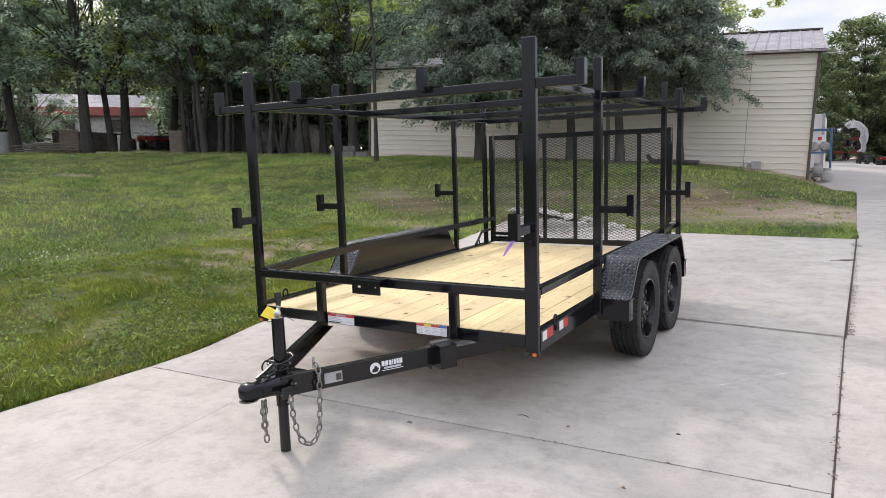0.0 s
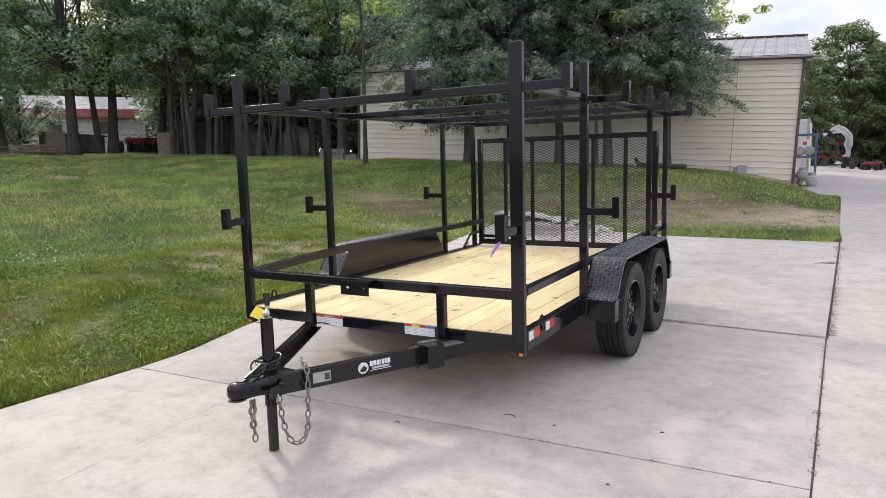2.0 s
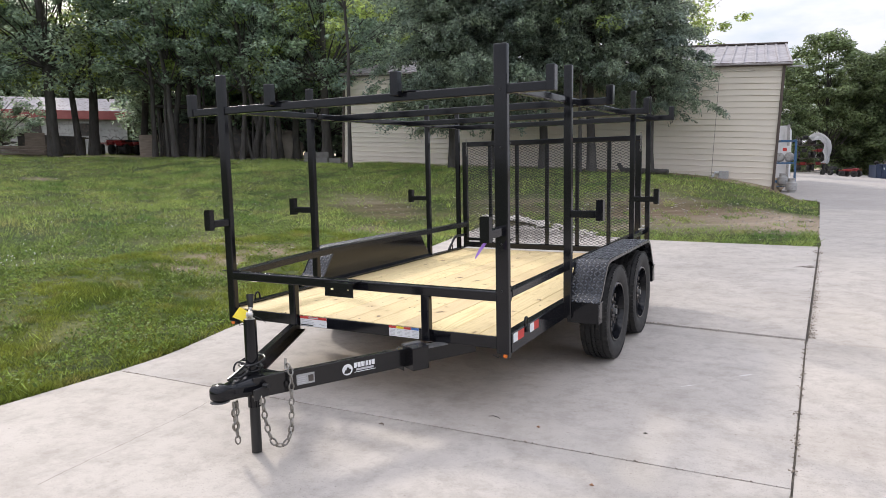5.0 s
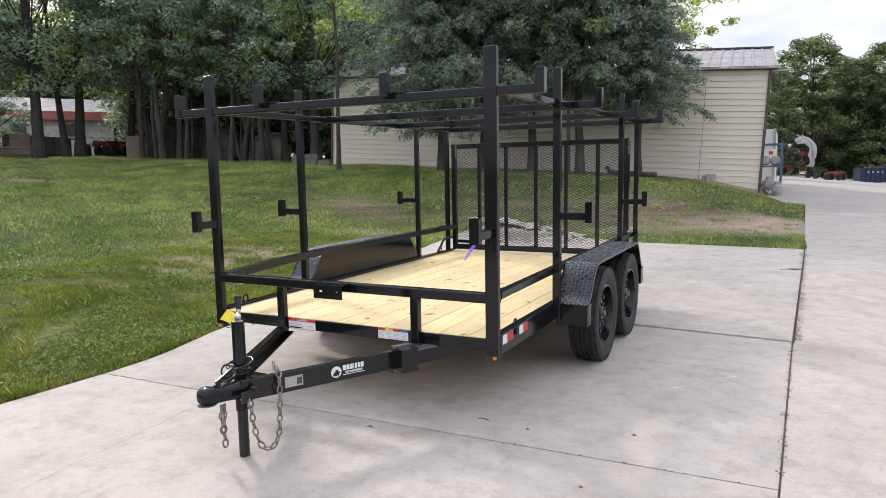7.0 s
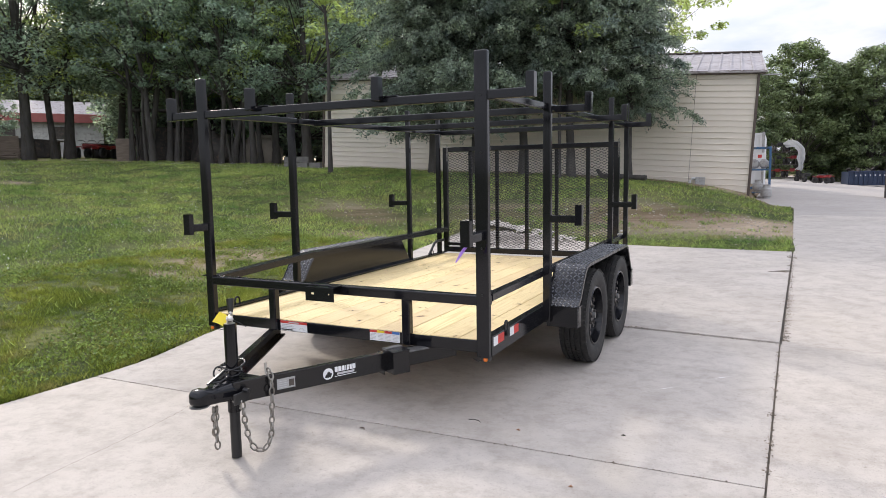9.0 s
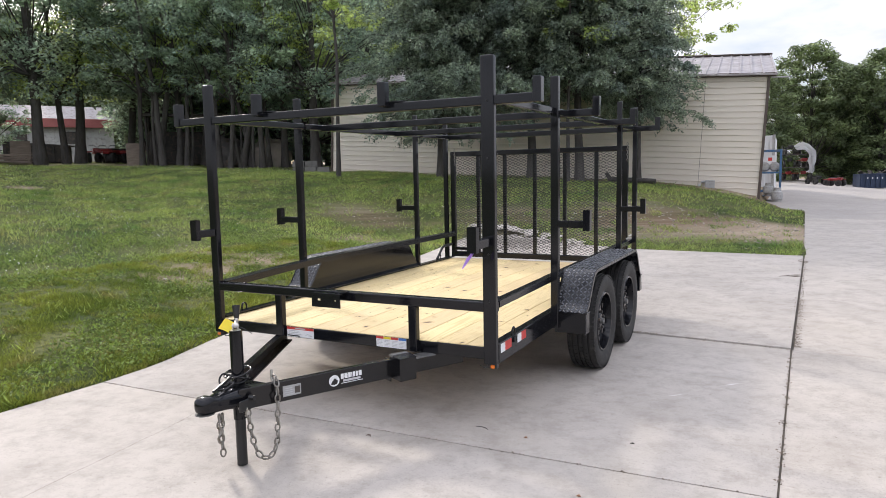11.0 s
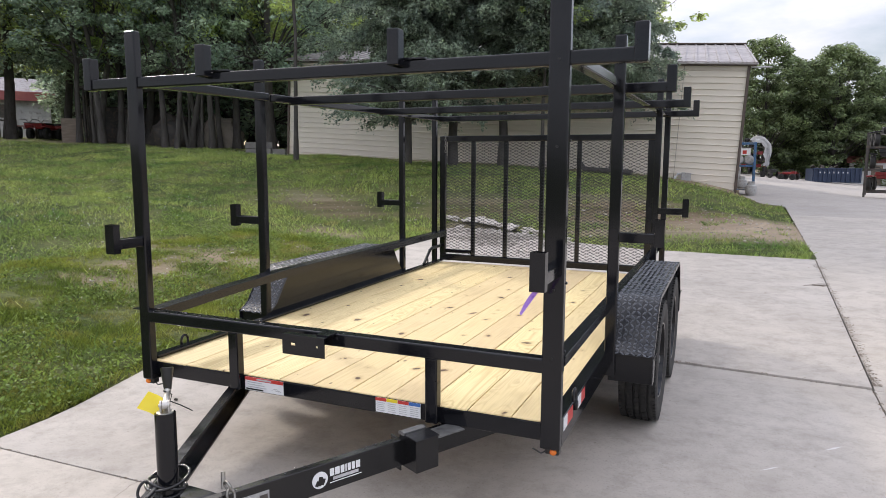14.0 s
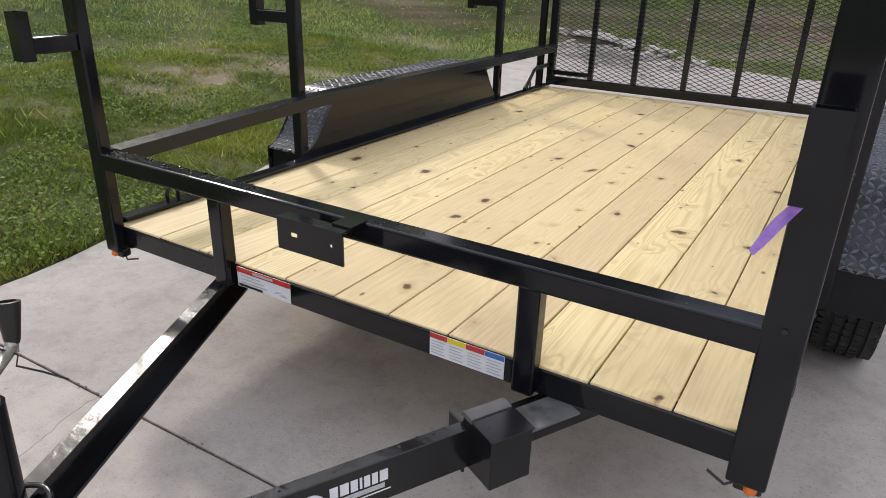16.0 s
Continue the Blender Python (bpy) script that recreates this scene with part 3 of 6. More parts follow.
def weeds_and_stones():
    """Flat broad weed leaves near the pad, and pale stones lying in the bare soil."""
    n = 170000
    x, y = rng.uniform(-7.5, -1.75, n), rng.uniform(-2.6, 6.5, n)
    patch = np.sin(x * 2.3 + 1.7 * np.sin(y * 1.1)) * np.sin(y * 1.9 + 1.3 * np.sin(x * 1.7)) + 0.4 * np.sin(x * 7 + y * 5)
    keep = ~paved(x + 0.02, y) & (patch > rng.uniform(-0.5, 0.8, n)) & (bareness(x, y) < rng.uniform(0.18, 0.52, n))
    x, y = x[keep], y[keep]
    k = len(x)
    z = lawn_z(x, y) + rng.uniform(0.008, 0.065, k)
    a, s = rng.uniform(0, math.tau, k), rng.uniform(0.005, 0.0135, k)
    tilt = rng.normal(0, 0.6, (k, 2))
    ring = []
    for j in range(6):
        b = a + j * math.tau / 6
        q = s * (1.0 if j in (0, 3) else 0.72)
        dx, dy = np.cos(b) * q, np.sin(b) * q
        ring.append(np.stack((x + dx, y + dy, z + tilt[:, 0] * dx + tilt[:, 1] * dy), -1))
    tagged(mesh_np("lawn_weeds", np.stack(ring, 1).reshape(-1, 3), np.arange(6 * k).reshape(-1, 6), M_WEED), "bright green broad-leaved weeds in the lawn", "weeds", kind="stuff")
    vs, fs, c = [], [], 0
    cube = np.array([(i, j, h) for i in (-1, 1) for j in (-1, 1) for h in (-1, 1)]) * 0.5
    quad_faces = np.array(((0, 1, 3, 2), (4, 6, 7, 5), (0, 4, 5, 1), (2, 3, 7, 6), (0, 2, 6, 4), (1, 5, 7, 3)))
    for cx, cy, r, w in BARE:
        for j in range(int(48 * w * r * r) + 6):
            px, py = rng.normal(cx, r * 0.5), rng.normal(cy, r * 0.32)
            if bool(paved(np.float64(px), np.float64(py))):
                continue
            sz = 0.012 + 0.035 * rng.uniform() ** 3
            v = cube * np.array((sz * rng.uniform(0.8, 1.8), sz, sz * rng.uniform(0.4, 0.8))) * rng.uniform(0.6, 1.0, (8, 3))
            t = rng.uniform(0, math.tau)
            v = np.stack((v[:, 0] * math.cos(t) - v[:, 1] * math.sin(t), v[:, 0] * math.sin(t) + v[:, 1] * math.cos(t), v[:, 2]), -1)
            vs.append(v + np.array((px, py, float(lawn_z(np.float64(px), np.float64(py))) + 0.006)))
            fs.append(quad_faces + c)
            c += 8
    tagged(mesh_np("loose_stones", np.concatenate(vs), np.concatenate(fs), M_STONE), "small pale stones lying in bare soil", "stones", kind="stuff")


def make_grass():
    zones = (((-5.6, -1.7), (-2.8, 6.2), 560000, 0.033, 0.0074), ((-15, -1.7), (-4, 15), 210000, 0.058, 0.015), ((-28, 2.6), (6, 22), 230000, 0.052, 0.021), ((-3.4, 2.7), (7.2, 12), 60000, 0.048, 0.012))
    vs, fs, count = [], [], 0
    for (x0, x1), (y0, y1), n, h, w in zones:
        x, y = rng.uniform(x0, x1, n), rng.uniform(y0, y1, n)
        clump = 0.6 * np.sin(x * 3.1 + np.sin(y * 2.3) * 2) * np.sin(y * 2.7 + np.sin(x * 1.9) * 2) + 0.6 * np.sin(x * 11.3 + np.sin(y * 7.9) * 2.4) * np.sin(y * 9.7 + np.sin(x * 8.3) * 2.2)
        keep = ~paved(x + 0.03, y - 0.02) & (rng.uniform(0, 1, n) > np.where(y > 7, 2.0, 1.75) * bareness(x, y) * (1 + 0.7 * np.sin(x * 5.1 + 2 * np.sin(y * 3.3)) * np.sin(y * 4.3 + 2 * np.sin(x * 2.9))) - 0.05) & (rng.uniform(-1.15 if h == 0.033 else -1.4, 1, n) < clump + (0.15 if h == 0.033 else 0.35)) & ~((y > 17.3) & (x > -13.5))
        if h == 0.058:     # the finer grass beside the pad takes over there
            keep &= ~((x > -5.4) & (y < 6.0)) | (rng.uniform(0, 1, n) < 0.2)
        x, y, clump = x[keep], y[keep], clump[keep]
        k = len(x)
        z = lawn_z(x, y)
        a = rng.uniform(0, math.tau, k)
        hh = h * rng.uniform(0.35, 1.25, k) * np.clip(1 + 0.75 * clump, 0.35, 2.2)
        lean = rng.uniform(0.3, 1.7, k) * hh
        b = rng.uniform(0, math.tau, k)
        dx, dy = np.cos(a) * w / 2, np.sin(a) * w / 2
        p = np.stack((np.stack((x - dx, y - dy, z - 0.01), -1), np.stack((x + dx, y + dy, z - 0.01), -1), np.stack((x + np.cos(b) * lean, y + np.sin(b) * lean, z + hh), -1)), 1)
        if h == 0.033:
            tagged(mesh_np("weedy_grass", p.reshape(-1, 3), np.arange(k * 3).reshape(-1, 3), M_GRASS2), "lush uneven green grass beside the pad", "grass", kind="stuff")
            continue
        vs.append(p.reshape(-1, 3))
        fs.append((np.arange(k * 3).reshape(-1, 3)) + count)
        count += k * 3
    ob = mesh_np("grass", np.concatenate(vs), np.concatenate(fs), M_GRASS)
    tagged(ob, "short uneven green lawn grass with yellowed tips", "grass", kind="stuff")
    # white clover heads
    n = 4200
    x, y = rng.uniform(-24, -5.4, n), rng.uniform(-1, 19, n)
    keep = ~paved(x, y) & (rng.uniform(0, 1, n) < 0.25 + 0.75 * (np.sin(x * 0.6 + 1) * np.sin(y * 0.5 + x * 0.2) > -0.1)) & (bareness(x, y) < 0.1)
    x, y = x[keep], y[keep]
    z = lawn_z(x, y) + rng.uniform(0.04, 0.08, len(x))
    r = rng.uniform(0.006, 0.011, len(x))
    o = np.array(((1, 0, 0), (0, 1, 0), (-1, 0, 0), (0, -1, 0), (0, 0, 1), (0, 0, -1)))
    v = (np.stack((x, y, z), -1)[:, None, :] + o[None] * r[:, None, None]).reshape(-1, 3)
    t = np.array(((0, 1, 4), (1, 2, 4), (2, 3, 4), (3, 0, 4), (1, 0, 5), (2, 1, 5), (3, 2, 5), (0, 3, 5)))
    f = (t[None] + (np.arange(len(x)) * 6)[:, None, None]).reshape(-1, 3)
    weeds_and_stones()
    tagged(mesh_np("clover_flowers", v, f, M_CLOVER), "small white clover heads scattered over the lawn", "flowers", kind="stuff")


make_grass()


# ---------------- paving ----------------
def make_paving():
    pad = thing("pavement", "pale broom-finished concrete pad with dirty joints", "pavement", kind="structure")
    g = 0.0045
    ymid = lambda x: -0.165 + (x - 2.27) * 0.022
    yrear = lambda x: 2.415 + (2.33 - x) * 0.075
    xl, xr = -1.79, -2.2
    left = lambda a, b: [(float(pad_left(y)), y) for y in np.linspace(b, a, 14)]
    top = lambda x, y: float(base_z(np.float64(x), np.float64(y)))
    rear_top = lambda x, y: top(x, y) + 0.012
    front = [(-1.83, -11), (2.0 - g, -11), (2.27 - g, ymid(2.27) - g)] + left(-10.9, ymid(xl) - g)
    mid = [(float(pad_left(ymid(xl) + g)), ymid(xl) + g), (2.27 - g, ymid(2.27) + g), (2.33 - g, yrear(2.33) - g)] + left(0.1, yrear(xr) - g)
    back = [(float(pad_left(yrear(xr) + g)), yrear(xr) + g), (2.33 - g, yrear(2.33) + g), (2.49, 7.3)] + [(x, y) for x, y in PAD_R[::-1][1:]] + [(-3.16, 8.7)] + left(3.2, 8.5)
    side1 = [(2.0 + g, -11), (12, -11), (12, 2.23), (2.33 + g, 2.415 - g), (2.27 + g, ymid(2.27))]
    side2 = [(2.33 + g * 3, 2.415 + g), (12, 2.23 + 2 * g), (12, 8.0), (2.53, 8.0)]
    for outline, fn in ((front, top), (mid, top), (back, rear_top), (side1, lambda x, y: top(x, y) - 0.004), (side2, lambda x, y: top(x, y) - 0.006)):
        bm = bmesh.new()
        slab_mesh(bm, outline, fn, 0.14, 0.0022)
        part("slab", bm, M_CONC, pad)
    bm = bmesh.new()
    for a, b, w in (((xl, ymid(xl)), (2.27, ymid(2.27)), 0.03), ((xr, yrear(xr)), (2.33, 2.415), 0.03), ((2.33, 2.415), (7, 2.325), 0.03), ((2.06, -9), (2.27, ymid(2.27)), 0.03), ((2.27, ymid(2.27)), (2.33, 2.415), 0.03), ((2.34, 2.415), (2.50, 7.3), 0.05)):
        p, q = Vector((*a, top(*a) - 0.007)), Vector((*b, top(*b) - 0.007))
        m, d = frame_between(p, q)
        box(bm, (0, 0, -0.02), (w, d, 0.04), m)
    part("joint_filling", bm, M_JOINT, pad, "dark dirt and grit in the slab joints")
    # the drive behind: pale slabs first, older and greyer further up
    xs = np.linspace(0, 1, 40)
    for ys, mat, label in ((np.linspace(8.0, 13.5, 24), M_CONC, "pale concrete drive rising behind the pad"), (np.concatenate((np.linspace(13.5, 30, 46), np.linspace(31, 95, 30))), M_CONC2, "worn grey drive opening into the yard")):
        gy, gt = np.meshgrid(ys, xs, indexing="ij")
        x0 = drive_left(gy)
        gx = x0 + (np.where(gy < 20, 14, 14 + (gy - 20) * 0.9) - x0) * gt
        z = base_z(gx, gy) + 0.004 - 0.010 * (1 - step(8.0, 9.5, gy))
        i = np.arange(gx.size).reshape(gx.shape)
        f = np.stack((i[:-1, :-1], i[:-1, 1:], i[1:, 1:], i[1:, :-1]), -1).reshape(-1, 4)
        tagged(mesh_np("road", np.stack((gx, gy, z), -1).reshape(-1, 3), f, mat, smooth=True), label, "road", kind="structure")
    # a hairline crack in the front slab
    bm = bmesh.new()
    way = ((-0.786, -0.198), (-0.802, -0.268), (-0.785, -0.350), (-0.755, -0.424), (-0.731, -0.49), (-0.705, -0.65), (-0.67, -0.95), (-0.65, -1.17), (-0.60, -1.58))
    pts = []
    for (x0, y0), (x1, y1) in zip(way, way[1:]):
        for k in range(6):
            t = k / 6
            y = y0 + (y1 - y0) * t
            pts.append((x0 + (x1 - x0) * t + 0.010 * noise.noise((y * 31, 0, 3)), y, -0.0002))
    sweep(bm, pts, 0.0009, 5)
    part("crack", bm, M_CRACK, pad, "fine dark hairline crack")
    # pale scuffs on the slab
    for a, b, w in (((1.66, 0.955), (1.745, 1.035), 0.012), ((1.955, 1.315), (2.035, 1.395), 0.018), ((1.34, 0.505), (1.355, 0.52), 0.012), ((1.42, 0.355), (1.43, 0.37), 0.010)):
        bm = bmesh.new()
        p, q = Vector((*a, 0.0004)), Vector((*b, 0.0004))
        side = Vector((-(q - p).y, (q - p).x, 0)).normalized() * w / 2
        n = 9
        edge = [p.lerp(q, k / n) + side * math.sin(math.pi * k / n) * (0.7 + 0.5 * noise.noise((k * 1.3, a[0], 2))) for k in range(n + 1)]
        back_edge = [p.lerp(q, k / n) - side * math.sin(math.pi * k / n) * (0.7 + 0.5 * noise.noise((k * 1.7, a[0], 8))) for k in range(n - 1, 0, -1)]
        lo = [bm.verts.new(v) for v in edge + back_edge]
        hi = [bm.verts.new(v.co + Vector((0, 0, 0.0008))) for v in lo]
        bm.faces.new(hi)
        for k in range(len(lo)):
            bm.faces.new((lo[k], lo[(k + 1) % len(lo)], hi[(k + 1) % len(lo)], hi[k]))
        part("scuff", bm, M_SCUFF, pad, "whitish scuff mark")
    # odd bits lying on the pad
    def bit(name, label, cat, x, y, pts, r, mat):
        bm = bmesh.new()
        sweep(bm, pts, r, 6)
        o = part(name, bm, mat, smooth=60)
        o.matrix_basis = pose(x, y, top(x, y))
        tagged(o, label, cat)
    bit("pebble", "small dark pebble lying on the concrete", "pebble", -1.39, 0.569, [(-0.013, 0, 0.006), (-0.004, 0.002, 0.008), (0.006, 0.0, 0.009), (0.013, 0, 0.006)], [0.003, 0.008, 0.008, 0.003], M_JOINT)
    bit("twig", "thin curved dry twig on the concrete", "twig", 0.86, 0.04, [(-0.035, 0, 0.002), (-0.01, 0.012, 0.004), (0.02, 0.006, 0.003), (0.04, -0.012, 0.002)], [0.0015, 0.002, 0.002, 0.001], M_BARK)
    bit("dry_leaf", "curled dry brown leaf on the concrete", "leaf", 0.37, -0.306, [(-0.018, 0, 0.003), (-0.006, 0.008, 0.006), (0.008, 0.006, 0.007), (0.017, -0.004, 0.002)], [0.001, 0.004, 0.004, 0.001], M_TAN)
    bit("dry_leaf", "small reddish dry leaf on the concrete", "leaf", 1.118, 0.01, [(-0.010, 0, 0.002), (0, 0.002, 0.004), (0.010, 0, 0.002)], [0.001, 0.006, 0.001], M_RUST)
    bit("dry_leaf", "small dark dry leaf on the concrete", "leaf", 1.622, 0.156, [(-0.012, 0, 0.002), (0, 0.003, 0.003), (0.012, 0, 0.002)], [0.001, 0.005, 0.001], M_JOINT)
    bit("dry_leaf", "small rust-brown dry leaf on the concrete", "leaf", 1.533, -0.487, [(-0.010, 0, 0.002), (0, 0.002, 0.004), (0.010, 0, 0.002)], [0.001, 0.006, 0.001], M_RUST)
    for k in range(5):
        a, ln = random.uniform(-0.6, 0.6), random.uniform(0.03, 0.09)
        bit("twig", "dry brown twig lying on the rear slab", "twig", random.uniform(2.18, 2.42), 5.58 + random.uniform(-0.07, 0.07), [(-ln * math.cos(a), -ln * math.sin(a), 0.017), (0, 0.012, 0.02), (ln * math.cos(a), ln * math.sin(a), 0.017)], [0.002, 0.0035, 0.002], M_LITTER)
    # broken rubble and soil along the pad's ragged rear corner
    rub = thing("rubble", "pale broken concrete rubble along the pad's rear corner", "rubble")
    for k in range(110):
        x = -3.3 + 2.6 * random.random() ** 1.3
        y = float(pad_rear(np.clip(x, -3.15, 2.46))) + random.uniform(-0.05, 0.16)
        sz = 0.03 + 0.09 * random.random() ** 2
        bm = bmesh.new()
        bmesh.ops.create_icosphere(bm, subdivisions=1, radius=sz)
        for v in bm.verts:
            v.co *= 1 + 0.35 * noise.noise(v.co * 14 + Vector((k, 0, 0)))
            v.co.x *= 1.4
            v.co.z *= 0.36
        o = part("chunk", bm, M_CHUNK, rub, "", 20)
        o.matrix_basis = pose(x, y, land_z(x, y) + sz * 0.2, random.uniform(-15, 15), random.uniform(-15, 15), random.uniform(0, 360))
    # grit and soil washed over the slab before the rubble
    n = 5200
    x, y = rng.normal(-2.0, 0.62, n), rng.normal(0, 0.38, n)
    y = y + 7.85 - 0.35 * (x + 2.0)
    keep = paved(x, y) & (np.sin(x * 3.7 + 1.5 * np.sin(y * 2.9)) * np.sin(y * 4.1 + x) > rng.uniform(-1.0, 0.6, n))
    x, y = x[keep], y[keep]
    q = 0.006 + 0.022 * rng.uniform(0, 1, len(x)) ** 3
    turn = rng.uniform(0, math.tau, len(x))
    up = np.array([top(a, b) for a, b in zip(x, y)]) + 0.013
    corner = [np.stack((x + q * 1.3 * np.cos(turn + a), y + q * np.sin(turn + a), up), -1) for a in (0, 1.6, 3.1, 4.7)] + [np.stack((x, y, up + 0.5 * q), -1)]
    f = (np.array(((0, 1, 4), (1, 2, 4), (2, 3, 4), (3, 0, 4)))[None] + (np.arange(len(x)) * 5)[:, None, None]).reshape(-1, 3)
    mesh_np("gravel", np.stack(corner, 1).reshape(-1, 3), f, M_GRIT, rub, "brown-grey grit washed over the slab")["kind"] = "stuff"
    # crumbs of concrete and soil broken out along the joints
    vs, fs, c = [], [], 0
    tet = np.array(((1, 0, 0), (-0.5, 0.85, 0), (-0.5, -0.85, 0), (0, 0, 0.55)))
    for a, b, n, wide in (((2.06, -9), (2.27, ymid(2.27)), 700, 0.006), ((2.27, ymid(2.27)), (2.33, 2.415), 900, 0.008), ((xl, ymid(xl)), (2.27, ymid(2.27)), 420, 0.004), ((xr, yrear(xr)), (2.33, 2.415), 700, 0.006), ((2.35, 2.5), (2.50, 7.3), 900, 0.02)):
        a, b = np.array(a), np.array(b)
        d = (b - a) / np.linalg.norm(b - a)
        for t in rng.uniform(0, 1, n):
            lump = abs(noise.noise((t * 23, a[0], a[1]))) * 2.4
            p = a + (b - a) * t + np.array((-d[1], d[0])) * rng.normal(0, wide * (0.25 + lump))
            s = (0.0016 + 0.0042 * rng.uniform() ** 2) * (0.6 + lump)
            r = rng.uniform(0, math.tau)
            v = tet * s * rng.uniform(0.5, 1.4, (4, 3))
            v = np.stack((v[:, 0] * math.cos(r) - v[:, 1] * math.sin(r), v[:, 0] * math.sin(r) + v[:, 1] * math.cos(r), v[:, 2]), -1)
            z = top(*p) + (0.0125 if p[1] > 2.46 and p[0] < 2.33 + 0.034 * (p[1] - 2.45) else 0.0005)
            vs.append(v + np.array((p[0], p[1], z)))
            fs.append(np.array(((0, 1, 3), (1, 2, 3), (2, 0, 3))) + c)
            c += 4
    tagged(mesh_np("joint_grit", np.concatenate(vs), np.concatenate(fs), M_LITTER), "brown grit and crumbs along the concrete joints", "grit", kind="stuff")
    # dry leaf litter and twigs along the slab's edge
    bm = bmesh.new()
    for k in range(380):
        t = random.random()
        y = 2.5 + 4.5 * t ** 1.8
        x = 2.345 + 0.030 * (y - 2.45) + abs(random.gauss(0, 0.022))
        m = pose(x, y, top(x, y) + 0.001, random.uniform(-12, 12), random.uniform(-12, 12), random.uniform(0, 180))
        box(bm, (0, 0, 0), (random.uniform(0.002, 0.005), random.uniform(0.004, 0.015), 0.002), m)
    tagged(part("leaf_litter", bm, M_LITTER), "dry brown leaf litter lying along the slab edge", "litter", kind="stuff")


make_paving()

# ---------------- the trailer ----------------
W, L, DECK, RAIL = 0.97, 3.36, 0.456, 0.695   # half width, length, deck top, rail top
PY = (0.0, 0.90, 2.67, 3.32)                  # posts along each side
trailer = thing("utility_trailer", "black steel tandem-axle utility trailer with ladder rack and pine deck", "trailer")


def tube(name, p, q, w, h, parent=trailer, material=M_BLACK, label="", bevel=0.0062, up=(0, 0, 1)):
    bm = bmesh.new()
    bar(bm, p, q, w, h, bevel, up, 4)
    return part(name, bm, material, parent, label, 5)


def make_frame():
    tube("front_beam", (-W + 0.012, 0.033, 0.418), (W - 0.012, 0.033, 0.418), 0.05, 0.066)
    tube("rear_beam", (-W + 0.03, L - 0.06, 0.378), (W - 0.03, L - 0.06, 0.378), 0.06, 0.09)
    for s in (-1, 1):
        bm = bmesh.new()     # side channel: web and two flanges
        box(bm, (s * (W - 0.005), L / 2 + 0.015, 0.420), (0.012, L - 0.02, 0.105), bevel=0.003)
        box(bm, (s * (W - 0.025), L / 2 + 0.015, 0.4685), (0.05, L - 0.02, 0.010), bevel=0.002)
        box(bm, (s * (W - 0.025), L / 2 + 0.015, 0.3725), (0.05, L - 0.02, 0.010), bevel=0.002)
        part("side_channel", bm, M_BLACK, trailer)
    for y in (0.45, 0.95, 1.42, 1.9, 2.36, 2.85):
        tube("cross_member", (-W + 0.03, y, 0.375), (W - 0.03, y, 0.375), 0.045, 0.07, material=M_BLACK2)
    for y in (1.42, 2.19):
        bm = bmesh.new()
        rod(bm, (-1.05, y, 0.31), (1.05, y, 0.31), 0.03, 14)
        part("axle", bm, M_BLACK2, trailer)
    # front rail with its two uprights
    tube("front_rail", (-W + 0.006, 0.0, RAIL - 0.026), (W + 0.003, 0.0, RAIL - 0.026), 0.055, 0.052)
    bm = bmesh.new()
    box(bm, (-W + 0.008, 0.0, RAIL + 0.002), (0.095, 0.05, 0.004), bevel=0.001)
    part("corner_tab", bm, M_BLACK, trailer)
    for x in (-0.446, 0.482):
        tube("upright", (x, 0.0, 0.390), (x, 0.0, RAIL - 0.05), 0.05, 0.042, up=(0, 1, 0))
    for s, cx0, hx, hz, runs in ((-1, 0.935, 0.033, 0.021, ((0.030, 0.673), (0.45, 0.693), (0.95, 0.710), (3.385, 0.716))), (1, 0.951, 0.022, 0.0165, ((0.030, 0.680), (0.45, 0.682), (0.95, 0.685), (3.385, 0.690)))):     # the side rails, bent differently
        bm = bmesh.new()
        sec = [(cx + 0.002 * math.cos(t), cz + 0.002 * math.sin(t)) for cx, cz, t0 in ((hx, hz, 0), (-hx, hz, 90), (-hx, -hz, 180), (hx, -hz, 270)) for t in (radians(t0 + 5), radians(t0 + 32), radians(t0 + 58), radians(t0 + 85))]
        rings = [[bm.verts.new((s * cx0 + a, y, z + b)) for a, b in sec] for y, z in runs]
        for a, b in zip(rings, rings[1:]):
            for k in range(16):
                bm.faces.new((a[k], a[(k + 1) % 16], b[(k + 1) % 16], b[k]))
        bm.faces.new(rings[0])
        bm.faces.new(rings[-1])
        part("side_rail", bm, M_DULLBLACK, trailer, smooth=5)
    # deck boards
    edges = [0.94] + [0.788 - 0.170 * k for k in range(10)] + [-0.94]
    for a, b in zip(edges, edges[1:]):
        bm = bmesh.new()
        box(bm, ((a + b) / 2, 1.6825 + random.uniform(-0.002, 0.002), DECK - 0.019 + random.uniform(-0.0010, 0.0006)), (a - b - random.uniform(0.003, 0.006), 3.340, 0.038), bevel=0.003)
        part("deck_board", bm, M_PINE, trailer, "pale treated pine deck board with knots")


def square_tube(bm, c, w, d, h, wall=0.004):
    """An upright square tube, open at both ends."""
    x, y, z = c
    rings = []
    for a, b, zz in ((w, d, z - h / 2), (w, d, z + h / 2), (w - 2 * wall, d - 2 * wall, z + h / 2), (w - 2 * wall, d - 2 * wall, z - h / 2)):
        rings.append([bm.verts.new((x + sx * a / 2, y + sy * b / 2, zz)) for sx, sy in ((-1, -1), (1, -1), (1, 1), (-1, 1))])
    for a, b in zip(rings, rings[1:] + rings[:1]):
        for k in range(4):
            bm.faces.new((a[k], a[(k + 1) % 4], b[(k + 1) % 4], b[k]))


